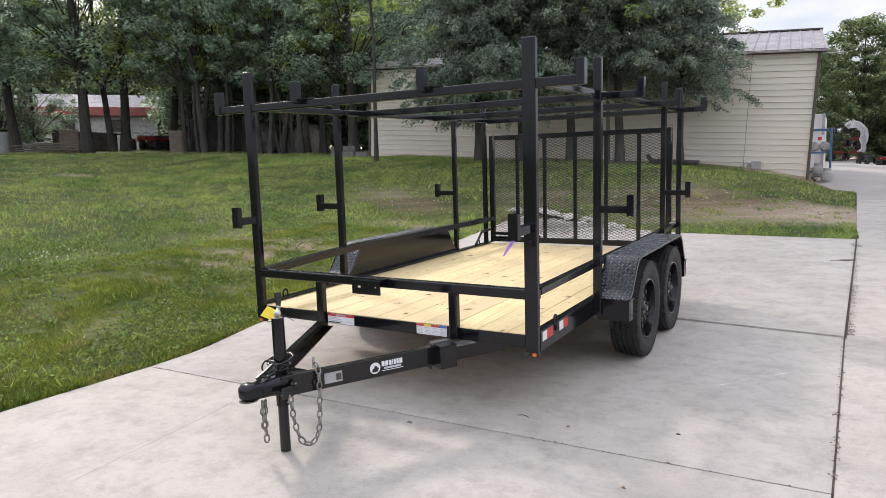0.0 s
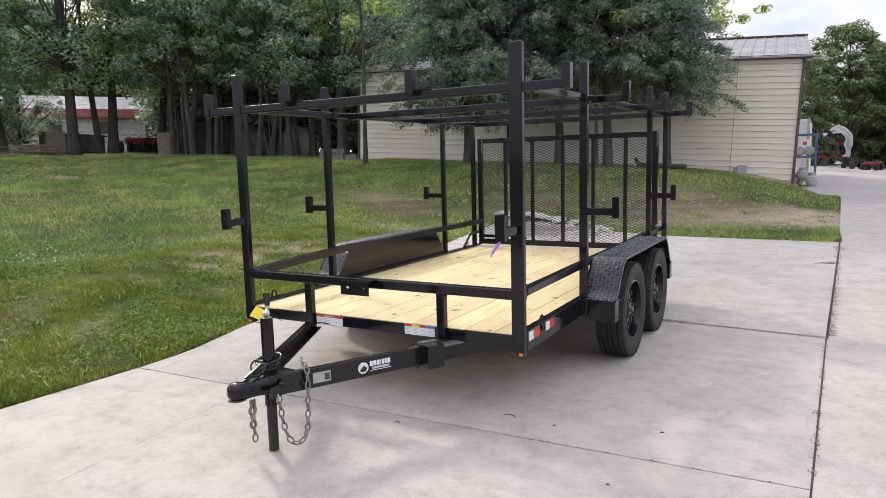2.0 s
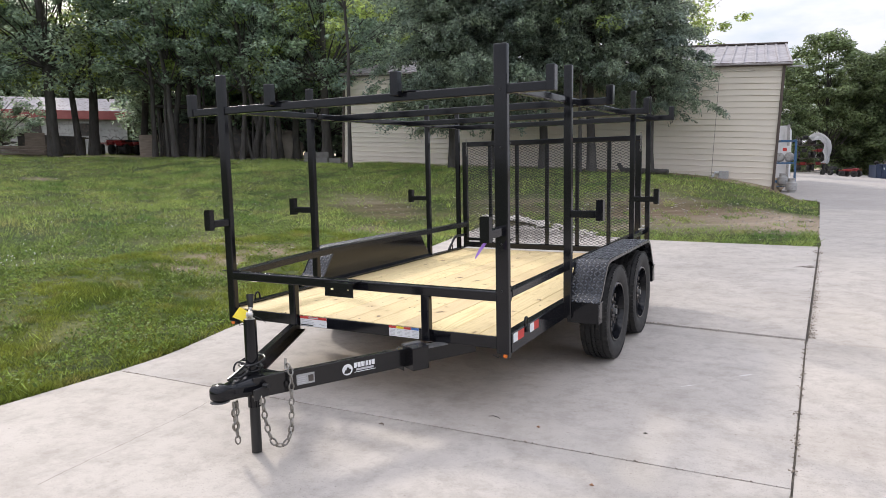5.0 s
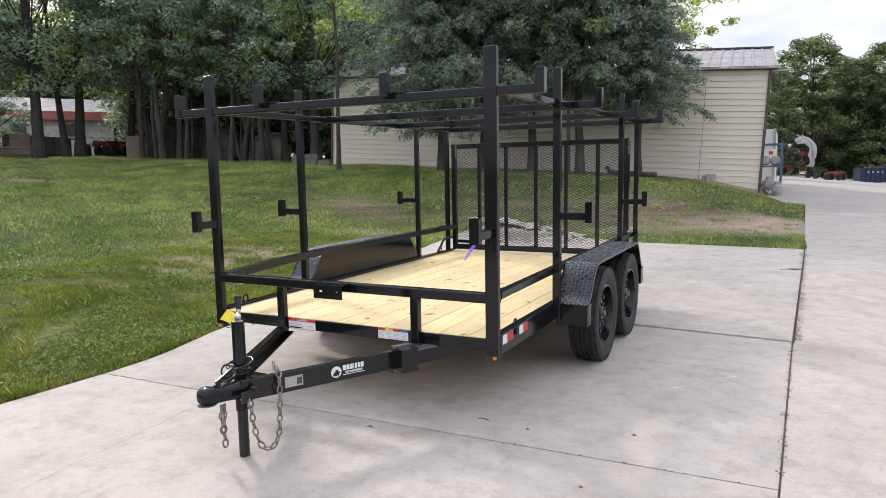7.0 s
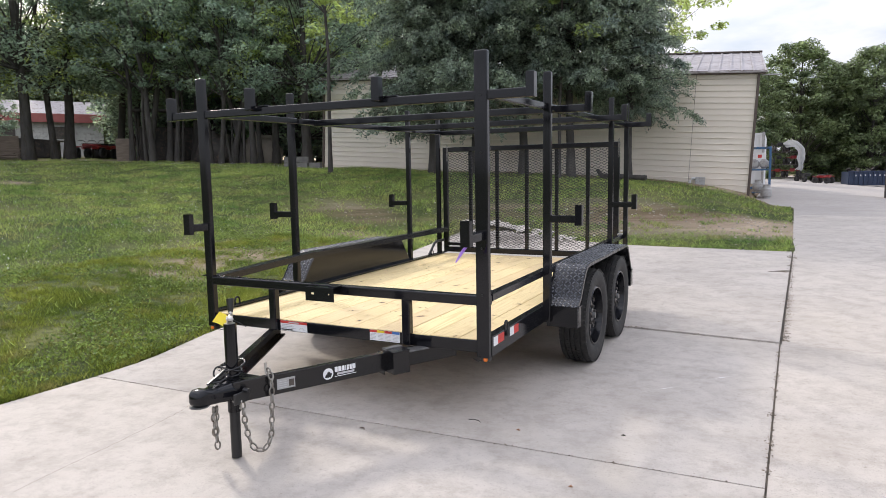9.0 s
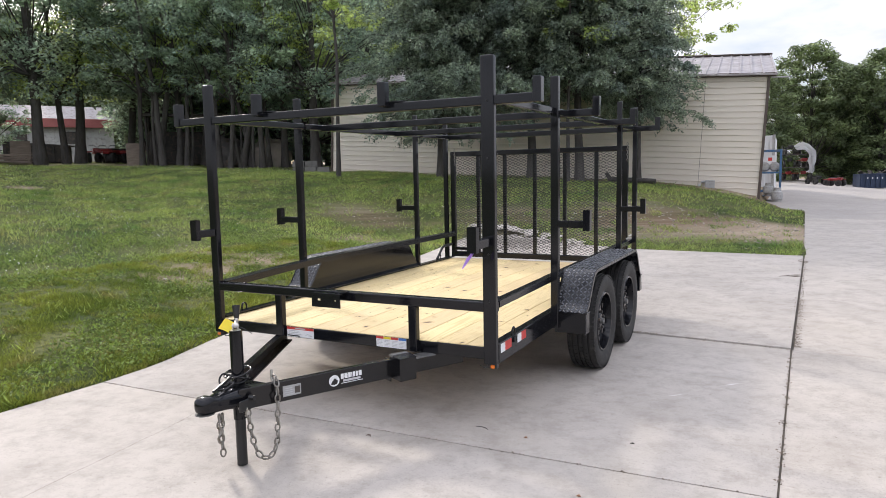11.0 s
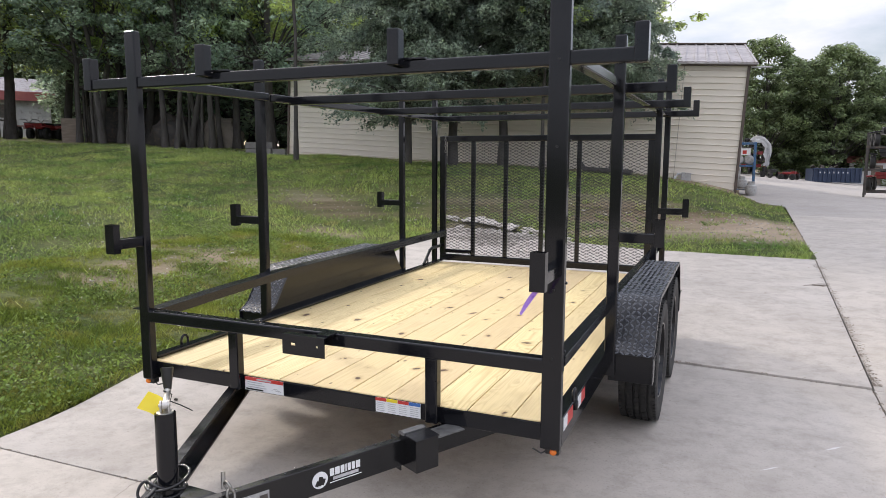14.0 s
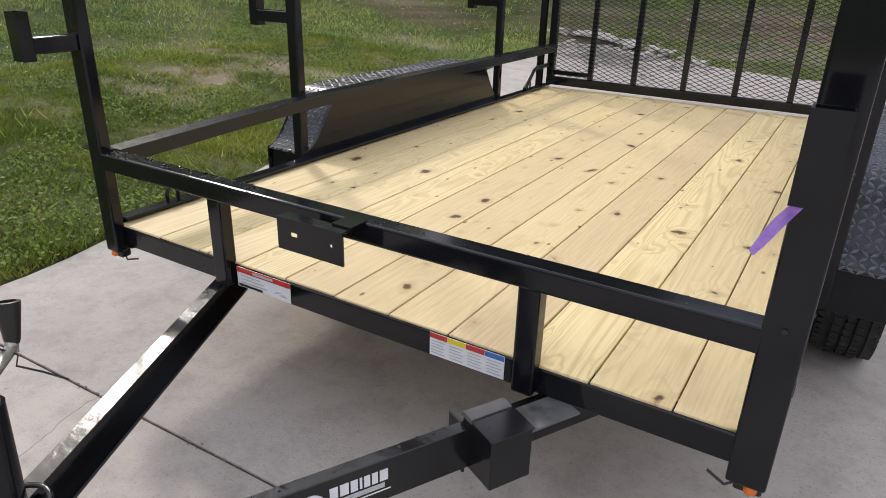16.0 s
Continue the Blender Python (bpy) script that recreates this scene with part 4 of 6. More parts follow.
def hook(x, y, dx, dy, r=0.178, z0=1.028, w=0.042, d=0.042):
    """A ladder hook: a short arm from the post and an open upright tube at its end."""
    bm = bmesh.new()
    bar(bm, (x + dx * 0.020, y + dy * 0.025, z0), (x + dx * r, y + dy * r, z0), 0.046, 0.044, 0.004, seg=3)
    arm = part("ladder_hook", bm, M_BLACK, trailer, smooth=5)
    e = Vector((x, y, 0)) + Vector((dx, dy, 0)) * (r + d / 2 + 0.001)
    bm = bmesh.new()
    square_tube(bm, (e.x, e.y, z0 + 0.024), w, d, 0.125)
    part("hook_upright", bm, M_BLACK, arm)
    return arm


def make_rack():
    for s in (-1, 1):
        for k, y in enumerate(PY):
            w = (0.070 if s > 0 else 0.058, 0.05, 0.042, 0.042)[k]
            px = s * (0.94 if k == 0 else 0.991)
            py = y if k else -0.0095
            tube("post", (px, py, 0.372), (px, py, 1.92 + 0.004 * k), w, 0.040 if k else 0.038, up=(0, 1, 0))
        for a, b in zip(PY, PY[1:]):
            ra, rb = (s * (0.915 + 0.011 * v if s < 0 else 0.972) for v in (a, b))
            tube("rack_rail", (ra, a + 0.028, 1.708 + 0.0095 * a), (rb, b - 0.028, 1.708 + 0.0095 * b), 0.046, 0.042)
    # crossbars at even steps; only the first reaches out on both sides
    for k in range(4):
        y = 1.1 * k
        z = 1.703 + 0.0095 * y
        left = -1.2 if k == 0 else -0.93
        bm = bmesh.new()
        bar(bm, (left, y, z), (1.213, y, z), 0.042, 0.047, 0.0062, seg=4)
        cb = part("crossbar", bm, M_BLACK, trailer, smooth=5)
        for x in ((-1.208, -0.518, 0.355, 1.195) if k == 0 else (1.195,)):
            inner = abs(x) < 1
            bm = bmesh.new()
            if inner:
                box(bm, (x, y - 0.046, z + 0.065), (0.046, 0.048, 0.126), bevel=0.004, seg=3)
                box(bm, (x + 0.062, y - 0.004, z + 0.027), (0.085, 0.046, 0.006), bevel=0.001)
            else:
                box(bm, (x, y - 0.003, z + (0.045 if x < 0 else 0.036)), (0.043, 0.050, 0.142 if x < 0 else 0.122), bevel=0.004, seg=3)
            part("ladder_stop", bm, M_BLACK, cb, smooth=5)
    hook(-W + 0.03, -0.005, 0, -1, 0.146, 1.010, 0.049, 0.034)
    hook(W - 0.036, -0.005, 0, -1, 0.178, 1.0045, 0.050, 0.034)
    for s in (-1, 1):
        for y in PY[1:3]:
            hook(s * 0.991, y, s, 0)


# tread plate: the path of the fender along the side, (y, z)
FPATH = ((0.903, 0.482), (0.950, 0.508), (0.978, 0.528), (1.035, 0.605), (1.075, 0.655), (1.11, 0.690), (1.15, 0.711), (1.20, 0.718), (2.37, 0.718), (2.42, 0.711), (2.46, 0.688), (2.495, 0.65), (2.54, 0.582), (2.64, 0.455))


def make_fender(s):
    x0, x1 = s * (W + 0.012), s * 1.185
    f = new("fender")
    f.parent = trailer
    bm = bmesh.new()
    rows = [[bm.verts.new((x, y, z)) for x in (x0, x1)] for y, z in FPATH]
    low = [[bm.verts.new((x, y + (0.004 if y < 1.5 else -0.004), z - 0.005)) for x in (x0, x1)] for y, z in FPATH]
    for grid in (rows, low):
        for a, b in zip(grid, grid[1:]):
            bm.faces.new((a[0], a[1], b[1], b[0]))
    for k in (0, 1):
        for a, b, c, d in zip(rows, rows[1:], low, low[1:]):
            bm.faces.new((a[k], b[k], d[k], c[k]))
    for a, b in ((rows[0], low[0]), (rows[-1], low[-1])):
        bm.faces.new((a[0], a[1], b[1], b[0]))
    part("fender_sheet", bm, M_TREAD, f, "black diamond tread plate")
    # raised lozenges of the tread plate, sky highlights painted paler on them
    bm = bmesh.new()
    pts = [Vector((0, y, z)) for y, z in FPATH]
    run = 0.0
    cell = 0.0235
    nx = int(abs(x1 - x0) / cell)
    for a, b in zip(pts, pts[1:]):
        d = (b - a)
        ln = d.length
        d.normalize()
        nrm = Vector((0, -d.z, d.y))
        t = (-run) % cell
        while t < ln:
            j = int(round((run + t) / cell))
            for i in range(nx):
                c = a + d * t + Vector((x0 + (x1 - x0) * (i + 0.5) / nx, 0, 0))
                u = (Vector((1, 0, 0)) + d * (1 if (i + j) % 2 else -1)).normalized()
                v = u.cross(nrm)
                q = [c + u * 0.0158, c + v * 0.0060, c - u * 0.0158, c - v * 0.0060]
                top = bm.verts.new(c + nrm * 0.0026)
                q = [bm.verts.new(p + nrm * 0.0003) for p in q]
                for k in range(4):
                    bm.faces.new((q[k], q[(k + 1) % 4], top))
            t += cell
        run += ln
    part("tread_pattern", bm, M_LOZENGE, f, smooth=10)["kind"] = "stuff"
    # smooth inner panel between wheels and deck
    bm = bmesh.new()
    xi = s * (W + 0.006)
    ring = list(FPATH)
    ring = [(0.90, 0.38)] + ring + [(2.66, 0.38)]
    a = [bm.verts.new((xi - 0.004, y, z)) for y, z in ring]
    b = [bm.verts.new((xi + 0.004, y, z)) for y, z in ring]
    bm.faces.new(a)
    bm.faces.new(b[::-1])
    for k in range(len(a)):
        bm.faces.new((a[k], a[(k + 1) % len(a)], b[(k + 1) % len(a)], b[k]))
    part("inner_panel", bm, M_BLACK, f, "smooth glossy black inner fender panel")
    # rolled outer lip and front mounting plate
    bm = bmesh.new()
    for p, q in zip(FPATH, FPATH[1:]):
        bar(bm, (x1, p[0], p[1] - 0.010), (x1, q[0], q[1] - 0.010), 0.005, 0.022, 0.001)
    for p, q in (((0.906, 0.486), (0.906, 0.345)), ((2.64, 0.452), (2.655, 0.345))):
        bar(bm, (x1, p[0], p[1]), (x1, q[0], q[1]), 0.005, 0.022, 0.001, (0, 1, 0))
    part("lip", bm, M_TREAD, f)
    for y in (0.945, 2.62):
        bm = bmesh.new()
        box(bm, (s * (W + 0.115), y, 0.408), (0.205, 0.070, 0.130), bevel=0.004)
        box(bm, (s * (W + 0.115), y + (-0.004 if y < 1.5 else 0.004), 0.476), (0.215, 0.086, 0.008), bevel=0.003)
        part("mounting_plate", bm, M_BLACK, f)


def make_wheel(x, y, s):
    w = new("wheel")
    w.parent = trailer
    w.matrix_basis = pose(x, y, 0.325, 0, 0, 0 if s > 0 else 180)
    bm = bmesh.new()
    half = [(0.195, 0.072), (0.215, 0.083), (0.25, 0.094), (0.285, 0.094), (0.303, 0.089), (0.318, 0.076), (0.3215, 0.060), (0.3215, 0.058), (0.3135, 0.057), (0.3135, 0.047), (0.324, 0.046), (0.324, 0.020), (0.315, 0.019), (0.315, 0.008), (0.325, 0.007)]
    lathe(bm, half + [(r, -u) for r, u in half[::-1]], 72)
    for k in range(72):
        for sx in (-1, 1):
            m = Matrix.Rotation(k * math.tau / 72 + (0.04 if sx > 0 else 0), 4, "X")
            box(bm, (sx * 0.080, 0, 0.313), (0.020, 0.019, 0.012), m)
    for k in range(60):
        for u in (0.033, -0.033, 0.0):
            m = Matrix.Rotation(k * math.tau / 60 + u, 4, "X")
            box(bm, (u, 0, 0.3235), (0.022, 0.022, 0.006), m)
    part("tyre", bm, M_RUBBER, w, "black ribbed trailer tyre", 30)
    bm = bmesh.new()
    lathe(bm, [(0.205, 0.078), (0.198, 0.086), (0.190, 0.084), (0.186, 0.06), (0.180, 0.03), (0.165, 0.022), (0.155, 0.035), (0.10, 0.048), (0.055, 0.050), (0.045, 0.058), (0.0, 0.058)], 40)
    lathe(bm, [(0.205, -0.078), (0.190, -0.084), (0.180, 0.03)], 40)
    part("rim", bm, M_BLACK, w, "black steel rim")
    for k in range(8):
        bm = bmesh.new()
        a = k * math.tau / 8
        rod(bm, (0.040, 0.128 * math.cos(a), 0.128 * math.sin(a)), (0.0445, 0.128 * math.cos(a), 0.128 * math.sin(a)), 0.017, 12)
        part("rim_hole", bm, M_DARKJUNK, w)
    bm = bmesh.new()
    rod(bm, (0.05, 0, 0), (0.078, 0, 0), 0.024, 18, 0.019)
    part("hub_cap", bm, M_DULLSTEEL, w, "dull grey hub cap")
    for k in range(5):
        bm = bmesh.new()
        a = k * math.tau / 5 + 0.3
        rod(bm, (0.046, 0.062 * math.cos(a), 0.062 * math.sin(a)), (0.066, 0.062 * math.cos(a), 0.062 * math.sin(a)), 0.010, 6)
        part("lug_nut", bm, M_DARKJUNK, w)


def make_gate():
    g = new("ramp_gate")
    g.parent = trailer
    y, z0, z1, x0, x1 = 3.378, 0.472, 1.588, -0.956, 0.917
    tagged(g, "black ramp gate of expanded metal standing upright")
    for p, q, w, h in (((x0, y, z1 - 0.025), (x1, y, z1 - 0.025), 0.045, 0.05), ((x0, y, z0 + 0.025), (x1, y, z0 + 0.025), 0.045, 0.055)):
        tube("gate_rail", p, q, w, h, g)
    for x, w in ((x0 + 0.025, 0.05), (x1 - 0.034, 0.068)):
        tube("gate_stile", (x, y, z0 + 0.052), (x, y, z1 - 0.05), w, 0.045, g, up=(0, 1, 0))
    for x in (-0.642, -0.340, -0.016, 0.298, 0.612):
        tube("gate_bar", (x, y + 0.006, z0 + 0.05), (x, y + 0.006, z1 - 0.05), 0.036, 0.03, g, up=(0, 1, 0))
    tube("gate_brace", (x0 + 0.05, y - 0.004, 0.555), (-0.658, y - 0.004, 0.555), 0.028, 0.03, g)
    # expanded metal: strands that zigzag across the gate
    cw, ch, th = 0.060, 0.0132, 0.0036
    nrow, ncol = int((z1 - z0 - 0.10) / ch), int((x1 - x0 - 0.10) / cw * 2)
    vs, fs = [], []
    for r in range(nrow):
        base = len(vs)
        for c in range(ncol + 1):
            x = x0 + 0.05 + c * cw / 2
            up = ch / 2 * (1 if (c + r) % 2 else -1)
            zc = z0 + 0.06 + (r + 0.5) * ch + up * 0.95
            vs += [(x, y - 0.0060, zc - th / 2), (x, y - 0.0050, zc + th / 2), (x, y - 0.0078, zc + th / 2), (x, y - 0.0100, zc - th / 2)]
        for c in range(ncol):
            a, b = base + 4 * c, base + 4 * c + 4
            fs += [(a + k, a + (k + 1) % 4, b + (k + 1) % 4, b + k) for k in range(4)]
    mesh_np("expanded_metal", np.array(vs), np.array(fs), M_MESH, g, "black expanded metal mesh")["kind"] = "stuff"
    # latches and hinge arm
    bm = bmesh.new()
    sweep(bm, [(-W + 0.02, 3.0, 0.48), (-W + 0.02, 3.12, 0.585), (-W + 0.02, 3.18, 0.60), (-W + 0.02, 3.355, 0.60)], 0.014)
    part("spring_arm", bm, M_BLACK2, trailer, smooth=70)
    for s in (-1, 1):
        bm = bmesh.new()
        for k in range(7):
            torus(bm, pose(s * (W - 0.065) + 0.012, 3.338, 1.60 - 0.024 * k, 90, 0, 90 * (k % 2)), 0.007, 0.015, 0.0025, 10, 6)
        part("latch_chain", bm, M_CHAIN, trailer, smooth=70)
    bm = bmesh.new()
    box(bm, (W - 0.03, 3.36, 0.70), (0.05, 0.10, 0.03), bevel=0.004)
    rod(bm, (W - 0.03, 3.32, 0.735), (W - 0.03, 3.42, 0.735), 0.008)
    part("gate_latch", bm, M_ZINC, trailer)


def make_tongue():
    z = 0.335
    for s in (-1, 1):
        a, b = (s * (0.639 if s > 0 else 0.597), 0.25, z), (s * (0.045 if s > 0 else 0.040), -0.88, z)
        m, d = frame_between(a, b)
        o = 1 if (m @ Vector((1, 0, 0)) - m.translation).x * s > 0 else -1
        bm = bmesh.new()     # channel: web outside, flanges turned inwards
        fl = -0.013 if s < 0 else -0.002
        prof = ((0.024, -0.049), (0.026, -0.047), (0.026, 0.047), (0.024, 0.049), (fl, 0.049), (fl, 0.0406), (0.0176, 0.0406), (0.0176, -0.0406), (fl, -0.0406), (fl, -0.049))
        ends = [[bm.verts.new(m @ Vector((o * u, v, w))) for u, w in prof] for v in (-d / 2, d / 2)]
        for k in range(10):
            bm.faces.new((ends[0][k], ends[0][(k + 1) % 10], ends[1][(k + 1) % 10], ends[1][k]))
        bm.faces.new(ends[0])
        bm.faces.new(ends[1])
        part("tongue_beam", bm, M_WETBLACK, trailer)
    # coupler: socket, hump and side plates
    c = new("coupler")
    c.parent = trailer
    bm = bmesh.new()
    secs = ((-1.095, 0.022, 0.325, 0.360), (-1.085, 0.036, 0.315, 0.378), (-1.065, 0.043, 0.310, 0.388), (-1.035, 0.043, 0.306, 0.386), (-1.00, 0.040, 0.302, 0.374), (-0.96, 0.048, 0.298, 0.376), (-0.90, 0.072, 0.292, 0.384), (-0.82, 0.104, 0.290, 0.381), (-0.73, 0.145, 0.292, 0.374))
    rings = []
    for y, w, z0, z1 in secs:
        y = -0.73 + (y + 0.73) * 0.93
        zm, h = (z0 + z1) / 2, (z1 - z0) / 2
        rings.append([bm.verts.new((w * math.copysign(abs(math.cos(t)) ** 0.55, math.cos(t)), y, zm + h * math.copysign(abs(math.sin(t)) ** 0.6, math.sin(t)))) for t in [k * math.tau / 20 for k in range(20)]])
    for a, b in zip(rings, rings[1:]):
        for k in range(20):
            bm.faces.new((a[k], a[(k + 1) % 20], b[(k + 1) % 20], b[k]))
    bm.faces.new(rings[0][::-1])
    bm.faces.new(rings[-1])
    part("coupler_body", bm, M_BLACK, c, "glossy black ball coupler", 50)
    bm = bmesh.new()
    rod(bm, (0, -1.034, 0.308), (0, -1.034, 0.312), 0.043, 24)
    part("coupler_lip", bm, M_DULLSTEEL, c, "bare steel lip")
    bm = bmesh.new()
    bar(bm, (-0.008, -0.975, 0.389), (-0.008, -0.90, 0.415), 0.012, 0.010, 0.003)
    bar(bm, (-0.008, -0.90, 0.415), (-0.008, -0.86, 0.432), 0.012, 0.010, 0.003)
    part("latch_lever", bm, M_BLACK2, c, "black latch lever")
    bm = bmesh.new()
    box(bm, (0.105, -0.885, 0.318), (0.012, 0.09, 0.05), pose(0, 0, 0), bevel=0.003)
    rod(bm, (0.10, -0.86, 0.345), (0.13, -0.86, 0.345), 0.012, 10)
    part("chain_hanger", bm, M_BLACK2, c)
    # jack
    j = new("tongue_jack")
    j.parent = trailer
    jx, jy = -0.022, -0.803
    bm = bmesh.new()
    rod(bm, (jx + 0.027, jy - 0.027, 0.22), (jx, jy, 0.634), 0.030, 28)
    part("jack_tube", bm, M_BLACK, j)
    bm = bmesh.new()
    rod(bm, (jx + 0.041, jy - 0.041, 0.004), (jx + 0.0265, jy - 0.0265, 0.22), 0.0245, 20)
    part("jack_leg", bm, M_BLACK2, j)
    bm = bmesh.new()
    rod(bm, (jx, jy, 0.632), (jx, jy, 0.637), 0.024, 24)
    ax = Vector((0.746, 0.664, 0))
    pivot = Vector((jx - 0.004, jy + 0.004, 0.655))
    for k in (-0.011, 0.011):     # round-ended cheeks of the clevis
        rod(bm, pivot + ax * (k - 0.0025), pivot + ax * (k + 0.0025), 0.0145, 20)
        bar(bm, pivot + ax * k - Vector((0, 0, 0.020)), pivot + ax * k, 0.027, 0.005, 0.001, ax)
    rod(bm, pivot - ax * 0.017, pivot + ax * 0.017, 0.005, 12)
    rod(bm, pivot - ax * 0.007, pivot + ax * 0.007, 0.0125, 18)
    bar(bm, (jx - 0.002, jy + 0.002, 0.652), (-0.103, -0.712, 0.657), 0.018, 0.013, 0.004)
    rod(bm, (-0.100, -0.715, 0.650), (-0.107, -0.708, 0.672), 0.010, 14)
    part("crank", bm, M_ZINC, j, "bright crank arm", 60)
    bm = bmesh.new()
    m, d = frame_between((-0.105, -0.709, 0.662), (-0.117, -0.697, 0.728))
    lathe(bm, [(0.0105, -0.034), (0.0125, -0.025), (0.0185, 0.025), (0.019, 0.034), (0.0135, 0.035), (0.012, -0.005)], 20, m @ Matrix.Rotation(radians(90), 4, "Z"))
    part("crank_grip", bm, M_BLACK2, j, "black hollow crank grip")
    bm = bmesh.new()
    bmesh.ops.create_grid(bm, x_segments=6, y_segments=4, size=0.5, matrix=pose(-0.083, -0.795, 0.648, 62, 28, 22) @ Matrix.Diagonal((0.058, 0.054, 1, 1)))
    for v in bm.verts:
        v.co.y += 0.006 * math.sin(v.co.x * 60)
    bmesh.ops.solidify(bm, geom=bm.faces[:], thickness=0.0012)
    part("tag", bm, M_YELLOW, j, "bright yellow paper tag")
    bm = bmesh.new()
    sweep(bm, [(-0.098, -0.735, 0.668), (-0.082, -0.715, 0.652), (-0.088, -0.719, 0.631), (-0.072, -0.69, 0.610), (-0.056, -0.661, 0.585)], 0.0018, 6)
    part("cable_tie", bm, M_BLACK2, j)
    # cable loops round the jack
    bm = bmesh.new()
    for k, (tx, ty) in enumerate(((14, 10), (-8, 16), (5, -12))):
        torus(bm, pose(jx + 0.010, jy - 0.012, 0.408 + 0.015 * k, tx, ty, 30 * k), 0.046 + 0.008 * k, 0.043 + 0.006 * k, 0.0046, 28, 8)
    torus(bm, pose(jx - 0.034, jy - 0.060, 0.412, 60, 10, 20), 0.018, 0.026, 0.0046, 18, 8)
    sweep(bm, [(jx + 0.03, jy - 0.05, 0.42), (jx + 0.05, jy - 0.085, 0.405), (jx + 0.045, jy - 0.125, 0.392), (jx + 0.01, jy - 0.155, 0.392)], 0.0046, 8)
    part("wiring_cable", bm, M_WETBLACK, c, "loops of thick black wiring cable", 70)
    bm = bmesh.new()
    rod(bm, (0.112, -0.722, 0.386), (0.106, -0.714, 0.437), 0.0065, 14)
    part("hitch_pin", bm, M_ZINC, c, "bright steel pin standing in the coupler", 60)
    bm = bmesh.new()
    sweep(bm, [(0.088, -0.868, 0.300), (0.098, -0.884, 0.318), (0.112, -0.893, 0.300), (0.104, -0.890, 0.268), (0.088, -0.880, 0.262)], 0.0045, 8)
    part("chain_clip", bm, M_ZINC, c, "bright bent steel clip", 60)
    # safety chains
    def chain(pts, name="safety_chain"):
        pts = [Vector(p) for p in pts]
        dense = []
        for i in range(len(pts) - 1):
            p0, p1, p2, p3 = pts[max(i - 1, 0)], pts[i], pts[i + 1], pts[min(i + 2, len(pts) - 1)]
            for k in range(20):
                t = k / 20
                dense.append(0.5 * ((2 * p1) + (p2 - p0) * t + (2 * p0 - 5 * p1 + 4 * p2 - p3) * t * t + (3 * p1 - p0 - 3 * p2 + p3) * t ** 3))
        ch = new(name)
        ch.parent = trailer
        tagged(ch, "galvanised steel safety chain hanging from the tongue")
        pitch, acc, last, n = 0.0315, 0.0, dense[0], 0
        for p in dense[1:]:
            acc += (p - last).length
            if acc >= pitch:
                d = (p - last).normalized()
                x = d.cross(Vector((0.4, 0.9, 0.1))).normalized()
                y = d.cross(x)
                if n % 2:
                    x, y = y, -x
                m = Matrix((d, x, y)).transposed().to_4x4()
                m.translation = p
                bm = bmesh.new()
                torus(bm, m, 0.0195, 0.0115, 0.0044, 14, 6)
                part("chain_link", bm, M_CHAIN, ch, smooth=70)
                acc, n = 0.0, n + 1
            last = p
    chain([(0.125, -0.735, 0.392), (0.150, -0.745, 0.412), (0.172, -0.755, 0.36), (0.174, -0.765, 0.20), (0.170, -0.775, 0.10), (0.150, -0.805, 0.048), (0.115, -0.835, 0.068), (0.092, -0.85, 0.16), (0.085, -0.86, 0.285)])
    chain([(0.0, -0.93, 0.29), (-0.005, -0.935, 0.24), (-0.005, -0.94, 0.16), (0.0, -0.94, 0.075)])
    chain([(-0.02, -0.935, 0.285), (-0.025, -0.93, 0.20), (-0.022, -0.93, 0.12)])
    # box bracket on the right beam
    bm = bmesh.new()
    m = pose(0.470, -0.125, 0.330, 0, 0, -27.7)
    box(bm, (0.02, 0, 0.006), (0.105, 0.10, 0.118), m, 0.004)
    box(bm, (-0.045, -0.055, -0.01), (0.06, 0.006, 0.12), m, 0.002)
    sb = part("step_box", bm, M_WETBLACK, trailer, "black steel box bracket on the tongue")
    # lid in grey: the sky's reflection on the box top is partly painted
    bm = bmesh.new()
    arc = [(-0.036, 0.064), (-0.034, 0.072), (-0.026, 0.077), (-0.014, 0.078), (0.004, 0.0755), (0.004, 0.0655), (-0.030, 0.0655)]
    near, far = [[bm.verts.new(m @ Vector((a, y, b))) for a, b in arc] for y in (-0.054, 0.046)]
    bm.faces.new(near)
    bm.faces.new(far[::-1])
    for k in range(len(arc)):
        bm.faces.new((near[k], near[(k + 1) % len(arc)], far[(k + 1) % len(arc)], far[k]))
    part("lid_fold", bm, M_DULLSTEEL, sb, "scuffed folded steel lid, sky sheen put into its grey", 50)
    bm = bmesh.new()
    box(bm, (0.038, -0.002, 0.071), (0.070, 0.104, 0.004), m @ Matrix.Translation((0, 0, 0)) @ Matrix.Rotation(radians(3), 4, "Y"), 0.001)
    part("lid_plate", bm, M_SATIN, sb)
    # added plate whose grey carries the sky reflection along the beam's top
    bm = bmesh.new()
    box(bm, (0.032, 0.112, 0.0545), (0.078, 0.125, 0.005), m, 0.0015)
    part("top_strip", bm, M_DULLSTEEL, trailer, "scuffed steel strip on the tongue, sky sheen put into its grey")
    # bracket on the front rail
    bm = bmesh.new()
    box(bm, (-0.028, -0.084, RAIL - 0.004), (0.195, 0.034, 0.005), bevel=0.001)
    box(bm, (0.045, -0.045, RAIL + 0.001), (0.055, 0.06, 0.005), bevel=0.001)
    yb, zt, zb = -0.100, RAIL - 0.002, RAIL - 0.082
    hx, hz = -0.075, RAIL - 0.04
    h2 = 0.036
